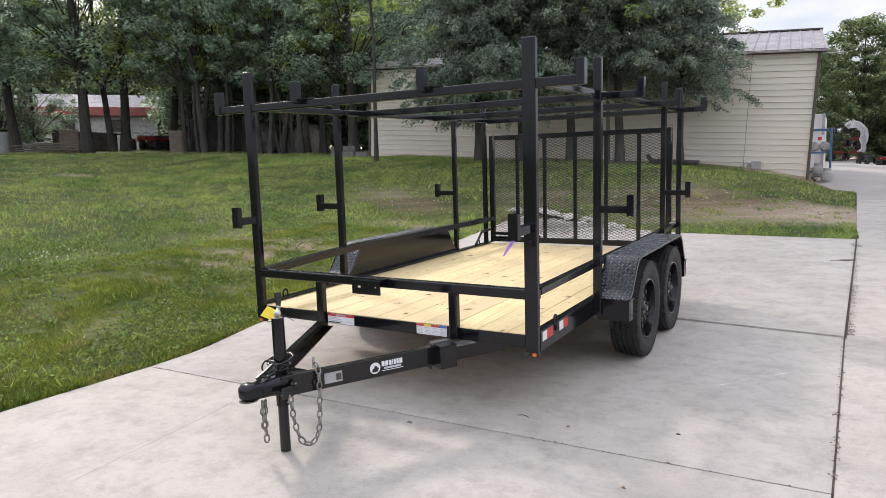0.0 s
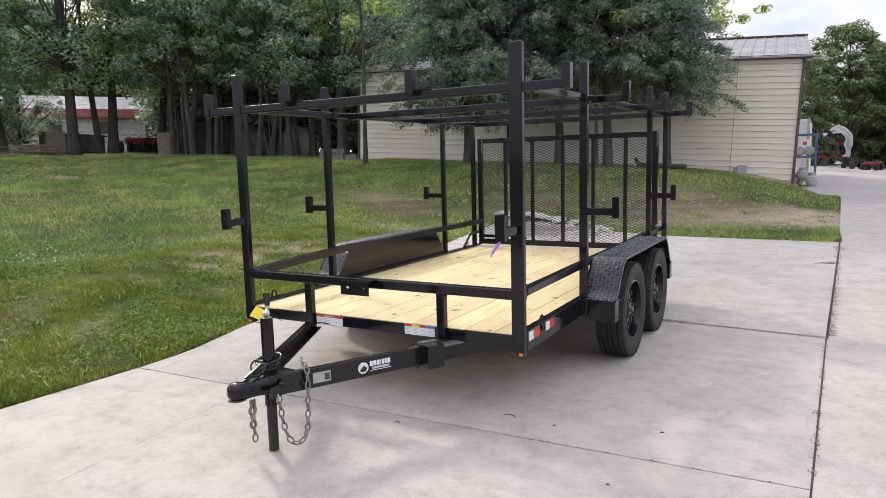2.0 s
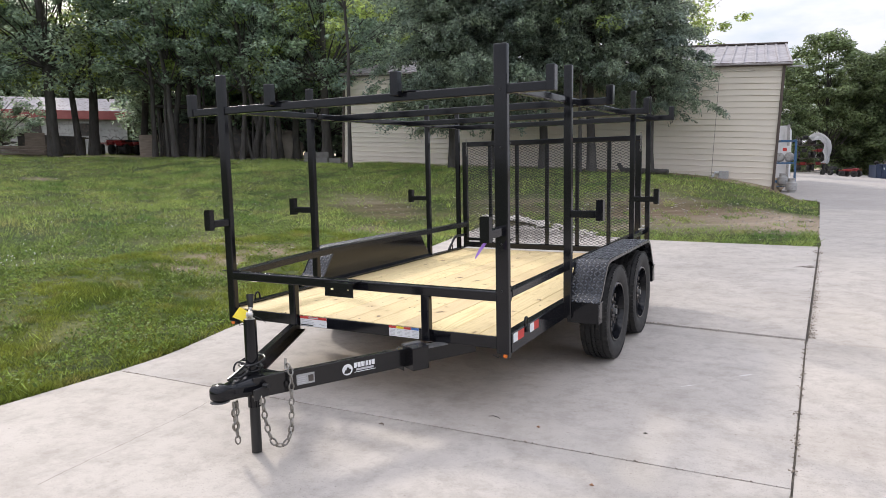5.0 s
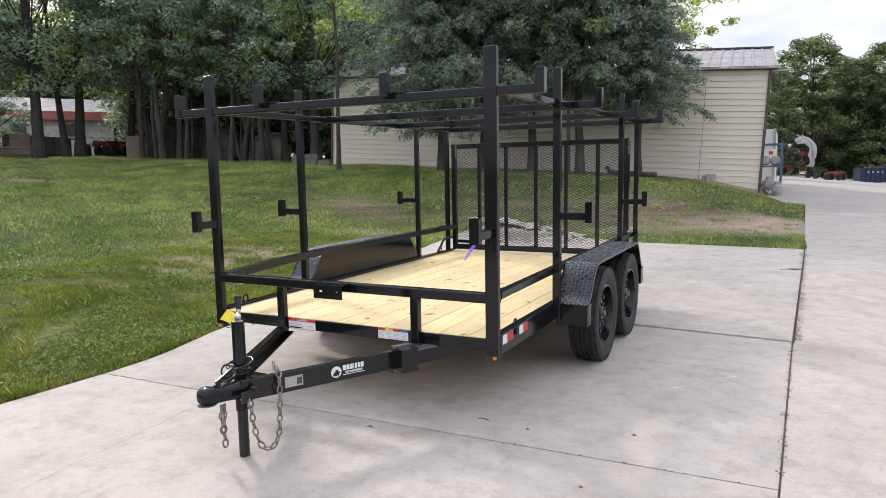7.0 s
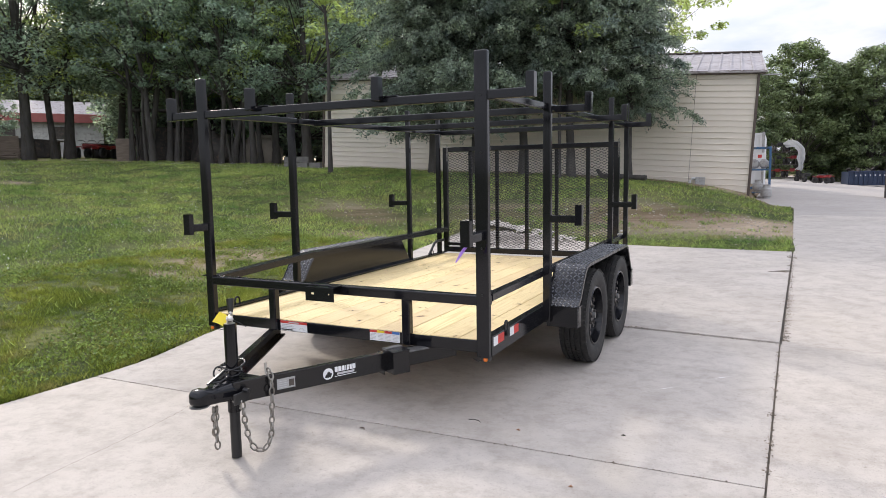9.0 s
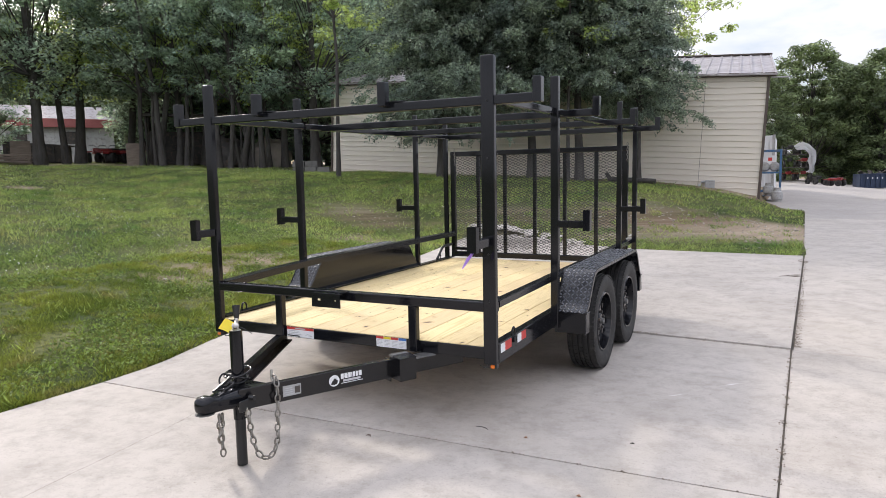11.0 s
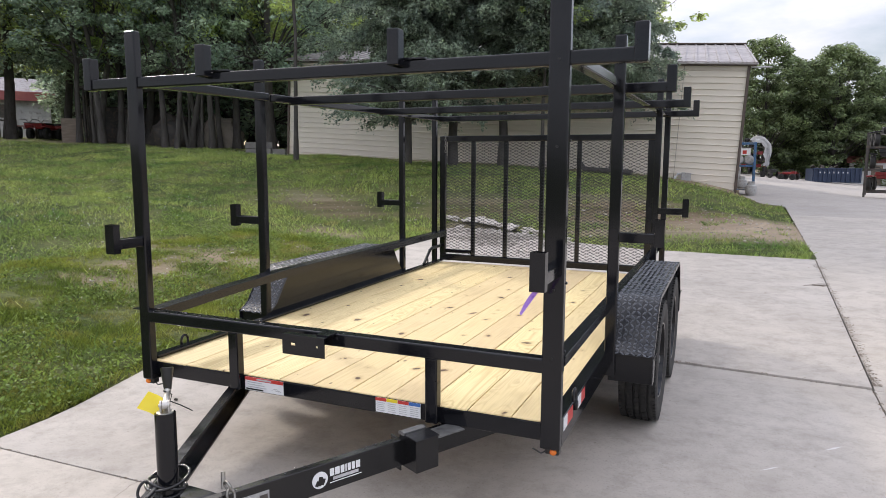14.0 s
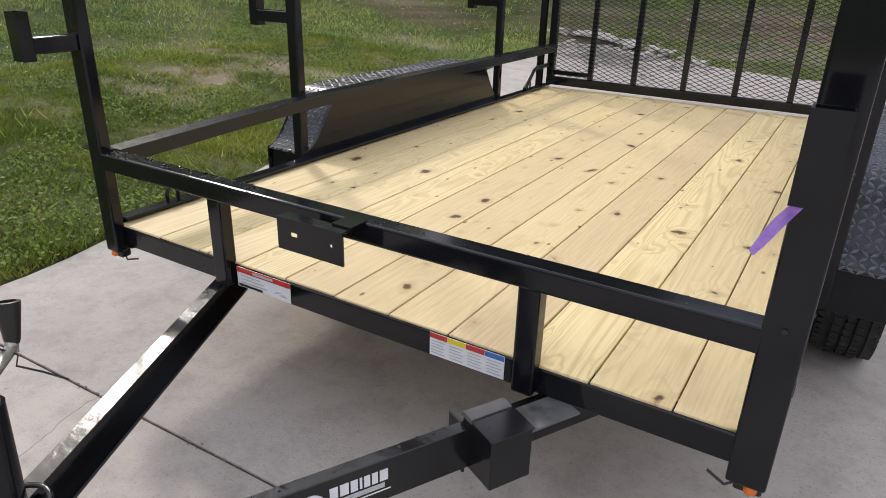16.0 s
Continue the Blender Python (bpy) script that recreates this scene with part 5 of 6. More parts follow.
    for x0, x1, z0, z1 in ((-0.125, hx - 0.011, zb, zt), (hx + 0.011, h2 - 0.0045, zb, zt), (h2 + 0.0045, 0.07, zb, zt), (h2 - 0.0045, h2 + 0.0045, hz + 0.0045, zt), (h2 - 0.0045, h2 + 0.0045, zb, hz - 0.0045), (hx - 0.011, hx + 0.011, hz + 0.006, zt), (hx - 0.011, hx + 0.011, zb, hz - 0.006)):
        box(bm, ((x0 + x1) / 2, yb, (z0 + z1) / 2), (x1 - x0, 0.005, z1 - z0))
    bmesh.ops.remove_doubles(bm, verts=bm.verts[:], dist=0.0003)
    part("plate_bracket", bm, M_BLACK, trailer, "black steel bracket with a slotted hole")


def drops(name, at, n, smallest, largest):
    """Beads of rain water lying on a level surface; at(u, v) gives a place on it."""
    bm = bmesh.new()
    for k in range(n):
        c = at(random.random(), random.random())
        q = smallest + (largest - smallest) * random.random() ** 3
        turn, long = random.uniform(0, math.tau), random.uniform(1.0, 1.7)
        rings = []
        for f, h in ((1.0, 0.0), (0.8, 0.32), (0.4, 0.5)):
            rings.append([bm.verts.new(c + Vector((q * f * (long * math.cos(a) * math.cos(turn) - math.sin(a) * math.sin(turn)), q * f * (long * math.cos(a) * math.sin(turn) + math.sin(a) * math.cos(turn)), q * h + 0.0002))) for a in [j * math.tau / 7 for j in range(7)]])
        for a, b in zip(rings, rings[1:]):
            for j in range(7):
                bm.faces.new((a[j], a[(j + 1) % 7], b[(j + 1) % 7], b[j]))
        bm.faces.new(rings[-1])
    part(name, bm, M_DROP, trailer, "beads of rain water", 60)["kind"] = "stuff"


def make_drops():
    drops("rain_water", lambda u, v: Vector((-0.90 + 0.62 * u ** 1.5, -0.024 + 0.048 * v, RAIL)), 170, 0.0014, 0.0055)
    drops("rain_water", lambda u, v: Vector((-0.28 + 1.1 * u, -0.024 + 0.048 * v, RAIL)), 60, 0.0012, 0.003)
    a, b = Vector((0.560, 0.10, 0.3842)), Vector((0.115, -0.75, 0.3842))
    drops("rain_water", lambda u, v: a.lerp(b, u) + Vector((0.02 * (v - 0.5), 0.01 * (0.5 - v), 0)), 90, 0.0015, 0.006)


make_drops()


def decal(name, p, ux, uz, w, h, material, parent, off=0.0):
    """A thin printed piece: lower left corner p, along ux and uz."""
    ux, uz = Vector(ux).normalized(), Vector(uz).normalized()
    n = ux.cross(uz)
    m = Matrix((ux, uz, n)).transposed().to_4x4()
    m.translation = Vector(p) + ux * w / 2 + uz * h / 2 + n * (0.0012 + off)
    bm = bmesh.new()
    box(bm, (0, 0, 0), (w, h, 0.0012), m)
    return part(name, bm, material, parent)


def make_marks():
    y = 0.0075
    X, Z = (1, 0, 0), (0, 0, 1)
    a = decal("warning_label", (-0.408, y, 0.390), X, Z, 0.200, 0.0595, M_WHITE, trailer)
    tagged(a, "white warning label with a red header")
    decal("header", (-0.408, y, 0.4345), X, Z, 0.200, 0.015, M_RED, a, 0.001)
    decal("header_print", (-0.345, y, 0.4385), X, Z, 0.075, 0.007, M_PRINT, a, 0.002)
    decal("footer_print", (-0.402, y, 0.394), X, Z, 0.09, 0.006, M_BLACK2, a, 0.002)
    for k in range(3):
        decal("print_line", (-0.394, y, 0.405 + 0.010 * k), X, Z, 0.10 - 0.012 * k, 0.003, M_PRINT, a, 0.001)
    for k in range(4):
        decal("picture_print", (-0.268 + 0.010 * k, y, 0.403 + 0.004 * (k % 2)), (1, 0, 0.5 - k * 0.3), Z, 0.018, 0.003, M_PRINT, a, 0.001)
    b = decal("warning_label", (0.233, y, 0.391), X, Z, 0.195, 0.0595, M_WHITE, trailer)
    tagged(b, "white warning label with red, yellow and blue headers")
    for k, mt in enumerate((M_RED, M_YELLOW, M_RED, M_BLUE)):
        decal("header", (0.233 + 0.04875 * k, y, 0.4375), X, Z, 0.0475, 0.013, mt, b, 0.001)
        for j in range(5):
            decal("print_line", (0.238 + 0.04875 * k, y, 0.398 + 0.0078 * j), X, Z, 0.036 - 0.004 * (j % 2), 0.0022, M_PRINT, b, 0.001)
    # maker's mark and serial plate on the right tongue beam
    pa, pb = Vector((0.045, -0.88, 0)), Vector((0.56, 0.10, 0))
    d = (pb - pa).normalized()
    nrm = Vector((d.y, -d.x, 0))
    at = lambda s, z: pa + d * s + nrm * 0.0262 + Vector((0, 0, z))
    mk = new("makers_mark")
    mk.parent = trailer
    tagged(mk, "white printed maker's emblem on the black beam")
    bm = bmesh.new()
    c = at(0.475, 0.334)
    rod(bm, c, c + nrm * 0.0016, 0.0285, 32)
    part("emblem_disc", bm, M_WHITE, mk)
    bm = bmesh.new()
    for k, (dx, dz, w, h) in enumerate(((0.0, -0.004, 0.014, 0.030), (-0.010, -0.010, 0.012, 0.016), (0.011, -0.008, 0.012, 0.020))):
        bar(bm, c + d * (dx - 0.004) + nrm * 0.002 + Vector((0, 0, dz - h / 2)), c + d * (dx + 0.004) + nrm * 0.002 + Vector((0, 0, dz + h / 2)), w, 0.001, 0, nrm)
    part("emblem_figure", bm, M_BLACK2, mk)
    s = 0.512
    for w in (0.020, 0.021, 0.018, 0.009, 0.016, 0.016, 0.021):
        decal("emblem_bar", at(s, 0.336) - nrm * 0.0012, d, Z, w - 0.004, 0.026, M_WHITE, mk)
        s += w
    decal("emblem_bar", at(0.524, 0.320) - nrm * 0.0012, d, Z, 0.098, 0.011, M_PRINT, mk)
    decal("emblem_bar", at(0.512, 0.312) - nrm * 0.0012, d, Z, 0.122, 0.003, M_WHITE, mk)
    sp = decal("serial_plate", at(0.207, 0.307) - nrm * 0.0012, d, Z, 0.092, 0.052, M_GREY, trailer)
    tagged(sp, "small pale printed serial plate")
    decal("code_patch", at(0.267, 0.316) - nrm * 0.0012, d, Z, 0.026, 0.032, M_DARKJUNK, sp, 0.001)
    for k in range(4):
        decal("print_line", at(0.213, 0.314 + 0.010 * k) - nrm * 0.0012, d, Z, 0.048 - 0.006 * (k % 2), 0.003, M_PRINT, sp, 0.001)
    # reflective tape on both flanks
    for s in (-1, 1):
        for y0, y1, mt in ((0.045, 0.105, M_WHITE), (0.105, 0.195, M_RED), (0.285, 0.345, M_WHITE), (0.345, 0.42, M_RED)):
            bm = bmesh.new()
            box(bm, (s * (W + 0.0015), (y0 + y1) / 2, 0.442), (0.0014, y1 - y0, 0.048))
            part("reflective_tape", bm, mt, trailer)
        bm = bmesh.new()
        torus(bm, pose(s * (W - 0.002), 0.235, 0.485, 90, 0, 90), 0.022, 0.030, 0.006, 18, 8)
        box(bm, (s * (W + 0.004), 0.235, 0.45), (0.014, 0.03, 0.03), bevel=0.003)
        part("tie_ring", bm, M_BLACK, trailer, smooth=50)
        bm = bmesh.new()
        torus(bm, pose(s * (W - 0.012), 3.08, 0.49, 90, 0, 90), 0.022, 0.030, 0.006, 18, 8)
        part("tie_ring", bm, M_BLACK, trailer, smooth=50)
        bm = bmesh.new()
        box(bm, (s * 0.945, 0.005, 0.362), (0.05, 0.035, 0.028), bevel=0.006)
        ml = part("marker_light", bm, M_BLACK2, trailer)
        bm = bmesh.new()
        bmesh.ops.create_uvsphere(bm, u_segments=16, v_segments=10, radius=0.0125, matrix=pose(s * 0.95, -0.013, 0.361))
        part("lens", bm, M_AMBER, ml, "amber marker lens")
        bm = bmesh.new()
        sweep(bm, [(s * 0.92, 0.0, 0.355), (s * 0.905, -0.005, 0.345), (s * 0.87, 0.01, 0.352)], 0.003, 6)
        part("wire", bm, M_BLACK2, ml)
    # ribbon tied to the front hook
    bm = bmesh.new()
    rows = []
    for k in range(12):
        t = k / 11
        c = Vector((0.942 - 0.066 * t - 0.004 * math.sin(t * 4), -0.178 - 0.03 * t, 0.985 - 0.096 * t))
        w = Vector((0.0085, -0.003 + 0.004 * math.sin(t * 5), -0.007)) * (0.34 + 0.40 * math.sin(t * 3))
        rows.append((bm.verts.new(c - w), bm.verts.new(c + w)))
    for a, b in zip(rows, rows[1:]):
        bm.faces.new((a[0], a[1], b[1], b[0]))
    bmesh.ops.solidify(bm, geom=bm.faces[:], thickness=0.0008)
    part("ribbon", bm, M_PURPLE, trailer, "purple plastic ribbon tied to the hook", 50)
    # rivets in the front post
    for z in (0.70, 0.94, 1.42, 1.70):
        for p, q in (((W - 0.03, -0.032, z), (W - 0.03, -0.027, z)), ((W + 0.003, 0.012, z + 0.02), (W + 0.008, 0.012, z + 0.02))):
            bm = bmesh.new()
            rod(bm, p, q, 0.005, 8)
            part("rivet", bm, M_BLACK2, trailer)


make_frame()
make_rack()
for side in (-1, 1):
    make_fender(side)
    for wy in (1.42, 2.19):
        make_wheel(side * 1.094, wy, side)
make_gate()
make_tongue()
make_marks()

# ---------------- the long metal building ----------------


def make_building():
    b = new("metal_building")
    b.matrix_basis = pose(1.57, 17.55, 0.45, 0, 2.9, 4.0)
    tagged(b, "long beige metal building with ribbed grey roof behind the lawn", "building")
    LN, H, D, low = 13.95, 3.45, 9.8, 0.9
    bm = bmesh.new()
    box(bm, (-LN / 2, 0.06, (H - low) / 2), (LN - 0.02, 0.1, H + low))
    wall = part("wall_front", bm, M_SIDING, b)
    for x, nm in ((-0.05, "wall_end"), (-LN + 0.05, "wall_end")):
        bm = bmesh.new()
        bmesh.ops.create_cube(bm, size=1.0, matrix=Matrix.Translation((x, D / 2 + 0.05, (H - low) / 2)) @ Matrix.Diagonal((0.1, D - 0.1, H + low, 1)))
        part(nm, bm, M_SIDING, b)
    bm = bmesh.new()
    box(bm, (-LN / 2, D - 0.05, (H - low) / 2), (LN - 0.02, 0.1, H + low))
    part("wall_rear", bm, M_SIDING, b)
    # horizontal siding panels in two lengths, lapped
    pitch = 0.1635
    for x0, x1 in ((-1.62, -0.03), (-8.0, -1.63), (-LN + 0.03, -8.01)):
        bm = bmesh.new()
        prof = ((0.0, -0.004), (-0.026, 0.0), (-0.029, 0.006), (-0.026, 0.012), (-0.013, 0.022), (-0.010, 0.07), (-0.007, 0.155), (0.0, 0.1620))
        ra = [bm.verts.new((x0, y, z)) for y, z in prof]
        rb = [bm.verts.new((x1, y, z)) for y, z in prof]
        for k in range(len(prof) - 1):
            bm.faces.new((ra[k], rb[k], rb[k + 1], ra[k + 1]))
        bm.faces.new(ra[::-1])
        bm.faces.new(rb)
        first = part("siding_panel", bm, M_SIDING, wall)
        first.location = (0, 0.008, H - pitch)
        for j in range(1, 26):
            o = first.copy()
            scene.collection.objects.link(o)
            o.location = (0, 0.008, H - pitch * (j + 1))
    # trim at corners and eaves
    for x in (-0.02, -LN + 0.02):
        bm = bmesh.new()
        box(bm, (x, -0.005, (H - low) / 2), (0.07, 0.09, H + low), bevel=0.01)
        part("corner_trim", bm, M_TRIM, b)
    bm = bmesh.new()
    box(bm, (-LN / 2, -0.06, H + 0.01), (LN + 0.3, 0.12, 0.10), bevel=0.01)
    part("eave_trim", bm, M_TRIM, b)
    # two slopes of ribbed roofing
    rise = 1.28
    for sgn in (0, 1):
        bm = bmesh.new()
        y0, y1 = (-0.20, D / 2) if not sgn else (D + 0.2, D / 2)
        z0, z1 = H + 0.02, H + rise
        p, q = Vector((0, y0, z0)), Vector((0, y1, z1))
        d = (q - p).normalized()
        n = Vector((0, -d.z, d.y)) if not sgn else Vector((0, d.z, -d.y))
        n = n if n.z > 0 else -n
        a = [bm.verts.new(v) for v in ((0.18, *p.yz), (-LN - 0.18, *p.yz), (-LN - 0.18, *q.yz), (0.18, *q.yz))]
        c = [bm.verts.new(v.co - n * 0.04) for v in a]
        bm.faces.new(a)
        bm.faces.new(c[::-1])
        for k in range(4):
            bm.faces.new((a[k], c[k], c[(k + 1) % 4], a[(k + 1) % 4]))
        slope = part("roof", bm, M_ROOF, b, "weathered ribbed metal roof slope", 20)
        bm = bmesh.new()
        bar(bm, Vector((0, *p.yz)) + n * 0.012, Vector((0, *q.yz)) + n * 0.012, 0.05, 0.03, 0, n)
        first = part("roof_rib", bm, M_ROOF, slope)
        first.location.x = 0.14
        for k in range(1, int((LN + 0.32) / 0.30) + 1):
            o = first.copy()
            scene.collection.objects.link(o)
            o.location.x = 0.14 - 0.30 * k
    bm = bmesh.new()
    bar(bm, (0.2, D / 2, H + rise + 0.02), (-LN - 0.2, D / 2, H + rise + 0.02), 0.30, 0.05, 0.01)
    part("ridge_cap", bm, M_TRIM, b)
    bm = bmesh.new()
    rod(bm, (-1.625, -0.045, -0.3), (-1.625, -0.045, H), 0.004, 8)
    part("panel_seam", bm, M_TRIM, b)
    # conduit, meter box and pipe at the foot of the wall
    bm = bmesh.new()
    box(bm, (-1.30, -0.16, 0.42), (0.26, 0.18, 0.26), bevel=0.02)
    part("meter_box", bm, M_GREY, b, "small grey box at the wall's foot")
    bm = bmesh.new()
    sweep(bm, [(-1.45, -0.05, 0.5), (-1.52, -0.14, 0.5), (-1.58, -0.18, 0.42), (-1.6, -0.2, 0.2)], 0.035, 10)
    part("pipe", bm, M_PLAINWHITE, b, "white bent pipe")
    bm = bmesh.new()
    rod(bm, (0.05, 0.10, H - 0.05), (0.55, 0.16, H - 0.03), 0.02, 8)
    part("gutter_end", bm, M_GREY, b)


make_building()

# ---------------- trees ----------------


def leaves(centres, radii, n, size, r, slim=0.5, inner=0.2):
    """Leaf blades in clumps, their faces turned up and outwards: a pointed four-cornered blade each."""
    k = r.integers(0, len(centres), n)
    d = r.normal(size=(n, 3))
    d /= np.linalg.norm(d, axis=1)[:, None]
    rad = radii[k] * (inner + (1 - inner) * r.uniform(0, 1, n) ** 0.5)
    p = centres[k] + d * rad[:, None] * np.array((1, 1, 0.55))
    nrm = 0.45 * d + np.array((0, 0, 0.75)) + r.normal(size=(n, 3)) * 0.42
    nrm /= np.linalg.norm(nrm, axis=1)[:, None]
    u = np.cross(nrm, r.normal(size=(n, 3)))
    u /= np.linalg.norm(u, axis=1)[:, None]
    v = np.cross(u, nrm)
    s = size * r.uniform(0.5, 1.35, n)
    q = np.stack((p - u * s[:, None] * 0.5, p + v * (s * slim * 0.5)[:, None], p + u * s[:, None] * 0.5, p - v * (s * slim * 0.5)[:, None]), 1)
    return q.reshape(-1, 3), np.arange(n * 4).reshape(-1, 4)


def make_cedar(name, label, h, spread, seed, nb, per, low=2.3):
    """A red cedar: shaggy trunk, branches that reach out and droop, each hung with fine plumes."""
    r = np.random.default_rng(seed)
    t = thing(name, label, "tree")
    bm = bmesh.new()
    axis = [Vector((0.25 * math.sin(k * 0.9) * k / 9, 0.2 * math.sin(k * 1.3 + 1) * k / 9, -0.2 + (h + 0.1) * k / 9)) for k in range(10)]
    sweep(bm, axis, [0.115 * (1.3 if k == 0 else 1) * (1 - 0.9 * k / 9) + 0.01 for k in range(10)], 10)
    quads = []
    for k in range(nb):
        f = (k + r.uniform()) / nb
        z = low + (h - low) * f
        a = k * 2.399 + r.uniform(-0.4, 0.4)
        ln = (spread * (1 - f) ** 0.62 + 0.25) * r.uniform(0.55, 1.12)
        sag = r.uniform(0.22, 0.62)
        g = max(0.0, min(8.99, (z + 0.2) / (h + 0.1) * 9))
        o = axis[int(g)].lerp(axis[int(g) + 1], g - int(g))
        out, side = np.array((math.cos(a), math.sin(a), 0)), np.array((-math.sin(a), math.cos(a), 0))
        bend = r.uniform(-0.25, 0.25)
        at = lambda s: np.array(o)[None] + ln * (out[None] * s[:, None] + side[None] * (bend * s * s)[:, None] + np.array((0, 0, 1))[None] * (0.42 * s - sag * s * s)[:, None])
        if k % 2 == 0:
            w = at(np.array((0.0, 0.3, 0.6, 0.9)))
            sweep(bm, w, [0.05 * (1 - 0.7 * f), 0.035 * (1 - 0.7 * f), 0.02 * (1 - 0.6 * f), 0.007], 5)
        # twigs off the branch, plumes off the twigs
        m = int(per * (0.35 + 0.65 * ln / spread))
        tw = max(5, int(ln * 9))
        ts, tl, td = r.uniform(0.12, 1.0, tw), r.uniform(0.25, 0.62, tw), r.uniform(-1, 1, tw)
        i = r.integers(0, tw, m)
        c = r.uniform(0, 1, m)
        p = at(ts[i]) + side[None] * (td[i] * tl[i] * c)[:, None] * 1.1 + out[None] * (tl[i] * c * 0.55)[:, None]
        p[:, 2] -= (tl[i] * c * c * 0.6) + np.abs(r.normal(0, 0.05, m))
        p += r.normal(0, 0.045, (m, 3))
        u = side[None] * td[i][:, None] * 0.7 + out[None] * 0.5 + np.array((0, 0, -0.45))[None] * (0.1 + c[:, None]) + r.normal(0, 0.5, (m, 3))
        u /= np.linalg.norm(u, axis=1)[:, None]
        v = np.cross(u, np.array((0, 0, 1))[None] * 0.6 + r.normal(0, 0.6, (m, 3)))
        v /= np.linalg.norm(v, axis=1)[:, None]
        s = 0.095 * r.uniform(0.6, 1.4, m)
        quads.append(np.stack((p - u * s[:, None] * 0.4, p + v * (s * 0.22)[:, None], p + u * s[:, None] * 0.6, p - v * (s * 0.22)[:, None]), 1).reshape(-1, 3))
    part("trunk", bm, M_BARK, t, "shaggy grey-brown trunk and drooping limbs", 60)
    v = np.concatenate(quads)
    mesh_np("crown", v, np.arange(len(v)).reshape(-1, 4), M_CEDAR, t, "fine drooping blue-green sprays")["kind"] = "stuff"
    return t


def make_tree(name, label, h, spread, tr, clear, clumps, nleaf, size, mat_leaf, seed, shape="round", stems=1, slim=0.5, lift_limbs=False):
    r = np.random.default_rng(seed)
    t = thing(name, label, "tree")
    bm = bmesh.new()
    tops = []
    for s in range(stems):
        ox, oy = (0, 0) if stems == 1 else r.uniform(-0.8, 0.8, 2)
        lean = r.uniform(-0.07, 0.07, 2) * h * (1 if stems == 1 else 1.3)
        pts, rad = [], []
        ph, bow, fat = r.uniform(0, 6.3, 2), (0 if stems == 1 else r.uniform(0.12, 0.34)), (1.0 if stems == 1 else r.uniform(0.55, 1.35))
        for k in range(9):
            f = k / 8
            pts.append((ox + lean[0] * f + r.normal() * 0.05 * h * 0.15 * f + bow * math.sin(ph[0] + 5 * f), oy + lean[1] * f + r.normal() * 0.05 * h * 0.15 * f + bow * math.sin(ph[1] + 4 * f), -0.25 + (h * 0.93 + 0.25) * f))
            rad.append(fat * tr * (1.35 if k == 0 else 1) * (1 - 0.85 * f) / (1 if stems == 1 else 1.5))
        sweep(bm, pts, rad, 9)
        tops.append(np.array(pts))
    cs, rs = [], []
    low = max(1, math.ceil(clear / h * 8))
    for k in range(clumps):
        f = r.uniform(0, 1)
        z = clear + (h - clear) * f
        if shape == "cone":
            m = spread * (1.03 - f) ** 0.75
        else:
            m = spread * math.sqrt(max(0.05, 1 - (2 * f - 0.85) ** 2 / 1.4))
        a = r.uniform(0, math.tau)
        q = m * r.uniform(0.25, 1.0) ** 0.6
        axis = tops[k % stems]
        i = min(8, int(z / h * 8.5))
        c = np.array((axis[i][0] + q * math.cos(a), axis[i][1] + q * math.sin(a), z + r.normal() * 0.2))
        cs.append(c)
        rs.append(r.uniform(0.35, 0.85) * spread / 3.6)
        if k % 4 == 0:
            j = max(low, i - (1 if shape == "cone" else 2))
            st = Vector(axis[j])
            mid = st.lerp(Vector(c), 0.5) + Vector((0, 0, 0.25))
            rr = tr * (0.16 if shape == "cone" else 0.30) * (1 - 0.6 * z / h)
            if lift_limbs:
                lb = bmesh.new()
                sweep(lb, [st, mid, Vector(c)], [rr, rr * 0.6, rr * 0.25], 6)
                part("limb", lb, M_BARK, t, "", 60)
            else:
                sweep(bm, [st, mid, Vector(c)], [rr, rr * 0.6, rr * 0.25], 6)
    part("trunk", bm, M_BARK, t, "grey-brown trunk and limbs", 60)
    v, f = leaves(np.array(cs), np.array(rs), nleaf, size, r, slim)
    mesh_np("crown", v, f, mat_leaf, t, "crown of many small leaves")["kind"] = "stuff"
    return t


oak = make_tree("oak_tree", "tall oak with grey-brown trunk and dark green crown", 9.8, 3.6, 0.22, 2.7, 150, 15000, 0.18, M_LEAF, 11)
ash = make_tree("ash_tree", "tall slender tree with bright green leaves", 9.4, 3.3, 0.17, 3.0, 130, 13500, 0.17, M_LEAF2, 12)
multi = make_tree("multi_stem_tree", "cluster of thin pale stems with green crown", 8.8, 3.0, 0.18, 3.2, 120, 11500, 0.17, M_LEAF, 13, stems=5)
wood = make_tree("woodland_tree", "bushy dark green woodland tree leafed to the ground", 10.5, 3.7, 0.22, 0.5, 190, 11500, 0.27, M_LEAF, 14)
cedar = make_cedar("cedar_tree", "dark green cedar with drooping sprays and shaggy trunk", 8.9, 2.1, 15, 170, 720)
low_cedar = make_cedar("cedar_tree", "dark green cedar whose lowest sprays droop to the grass", 8.0, 2.5, 21, 200, 760, 1.15)
sapling = make_tree("sapling", "thin pale tree with a high light crown", 10.0, 2.2, 0.065, 4.3, 50, 5000, 0.17, M_LEAF2, 16, lift_limbs=True)
thicket = make_tree("thicket_tree", "dense bushy green tree leafed to the ground", 12.0, 4.2, 0.22, 0.4, 280, 38000, 0.28, M_LEAF3, 17)
EYE0 = (2.23, -3.06)


def along(ang, k):
    """A place k metres off in the direction ang, degrees left of +y, from the tripod's first stand."""
    x, y = EYE0[0] - k * math.sin(radians(ang)), EYE0[1] + k * math.cos(radians(ang))
    return x, y


used = set()


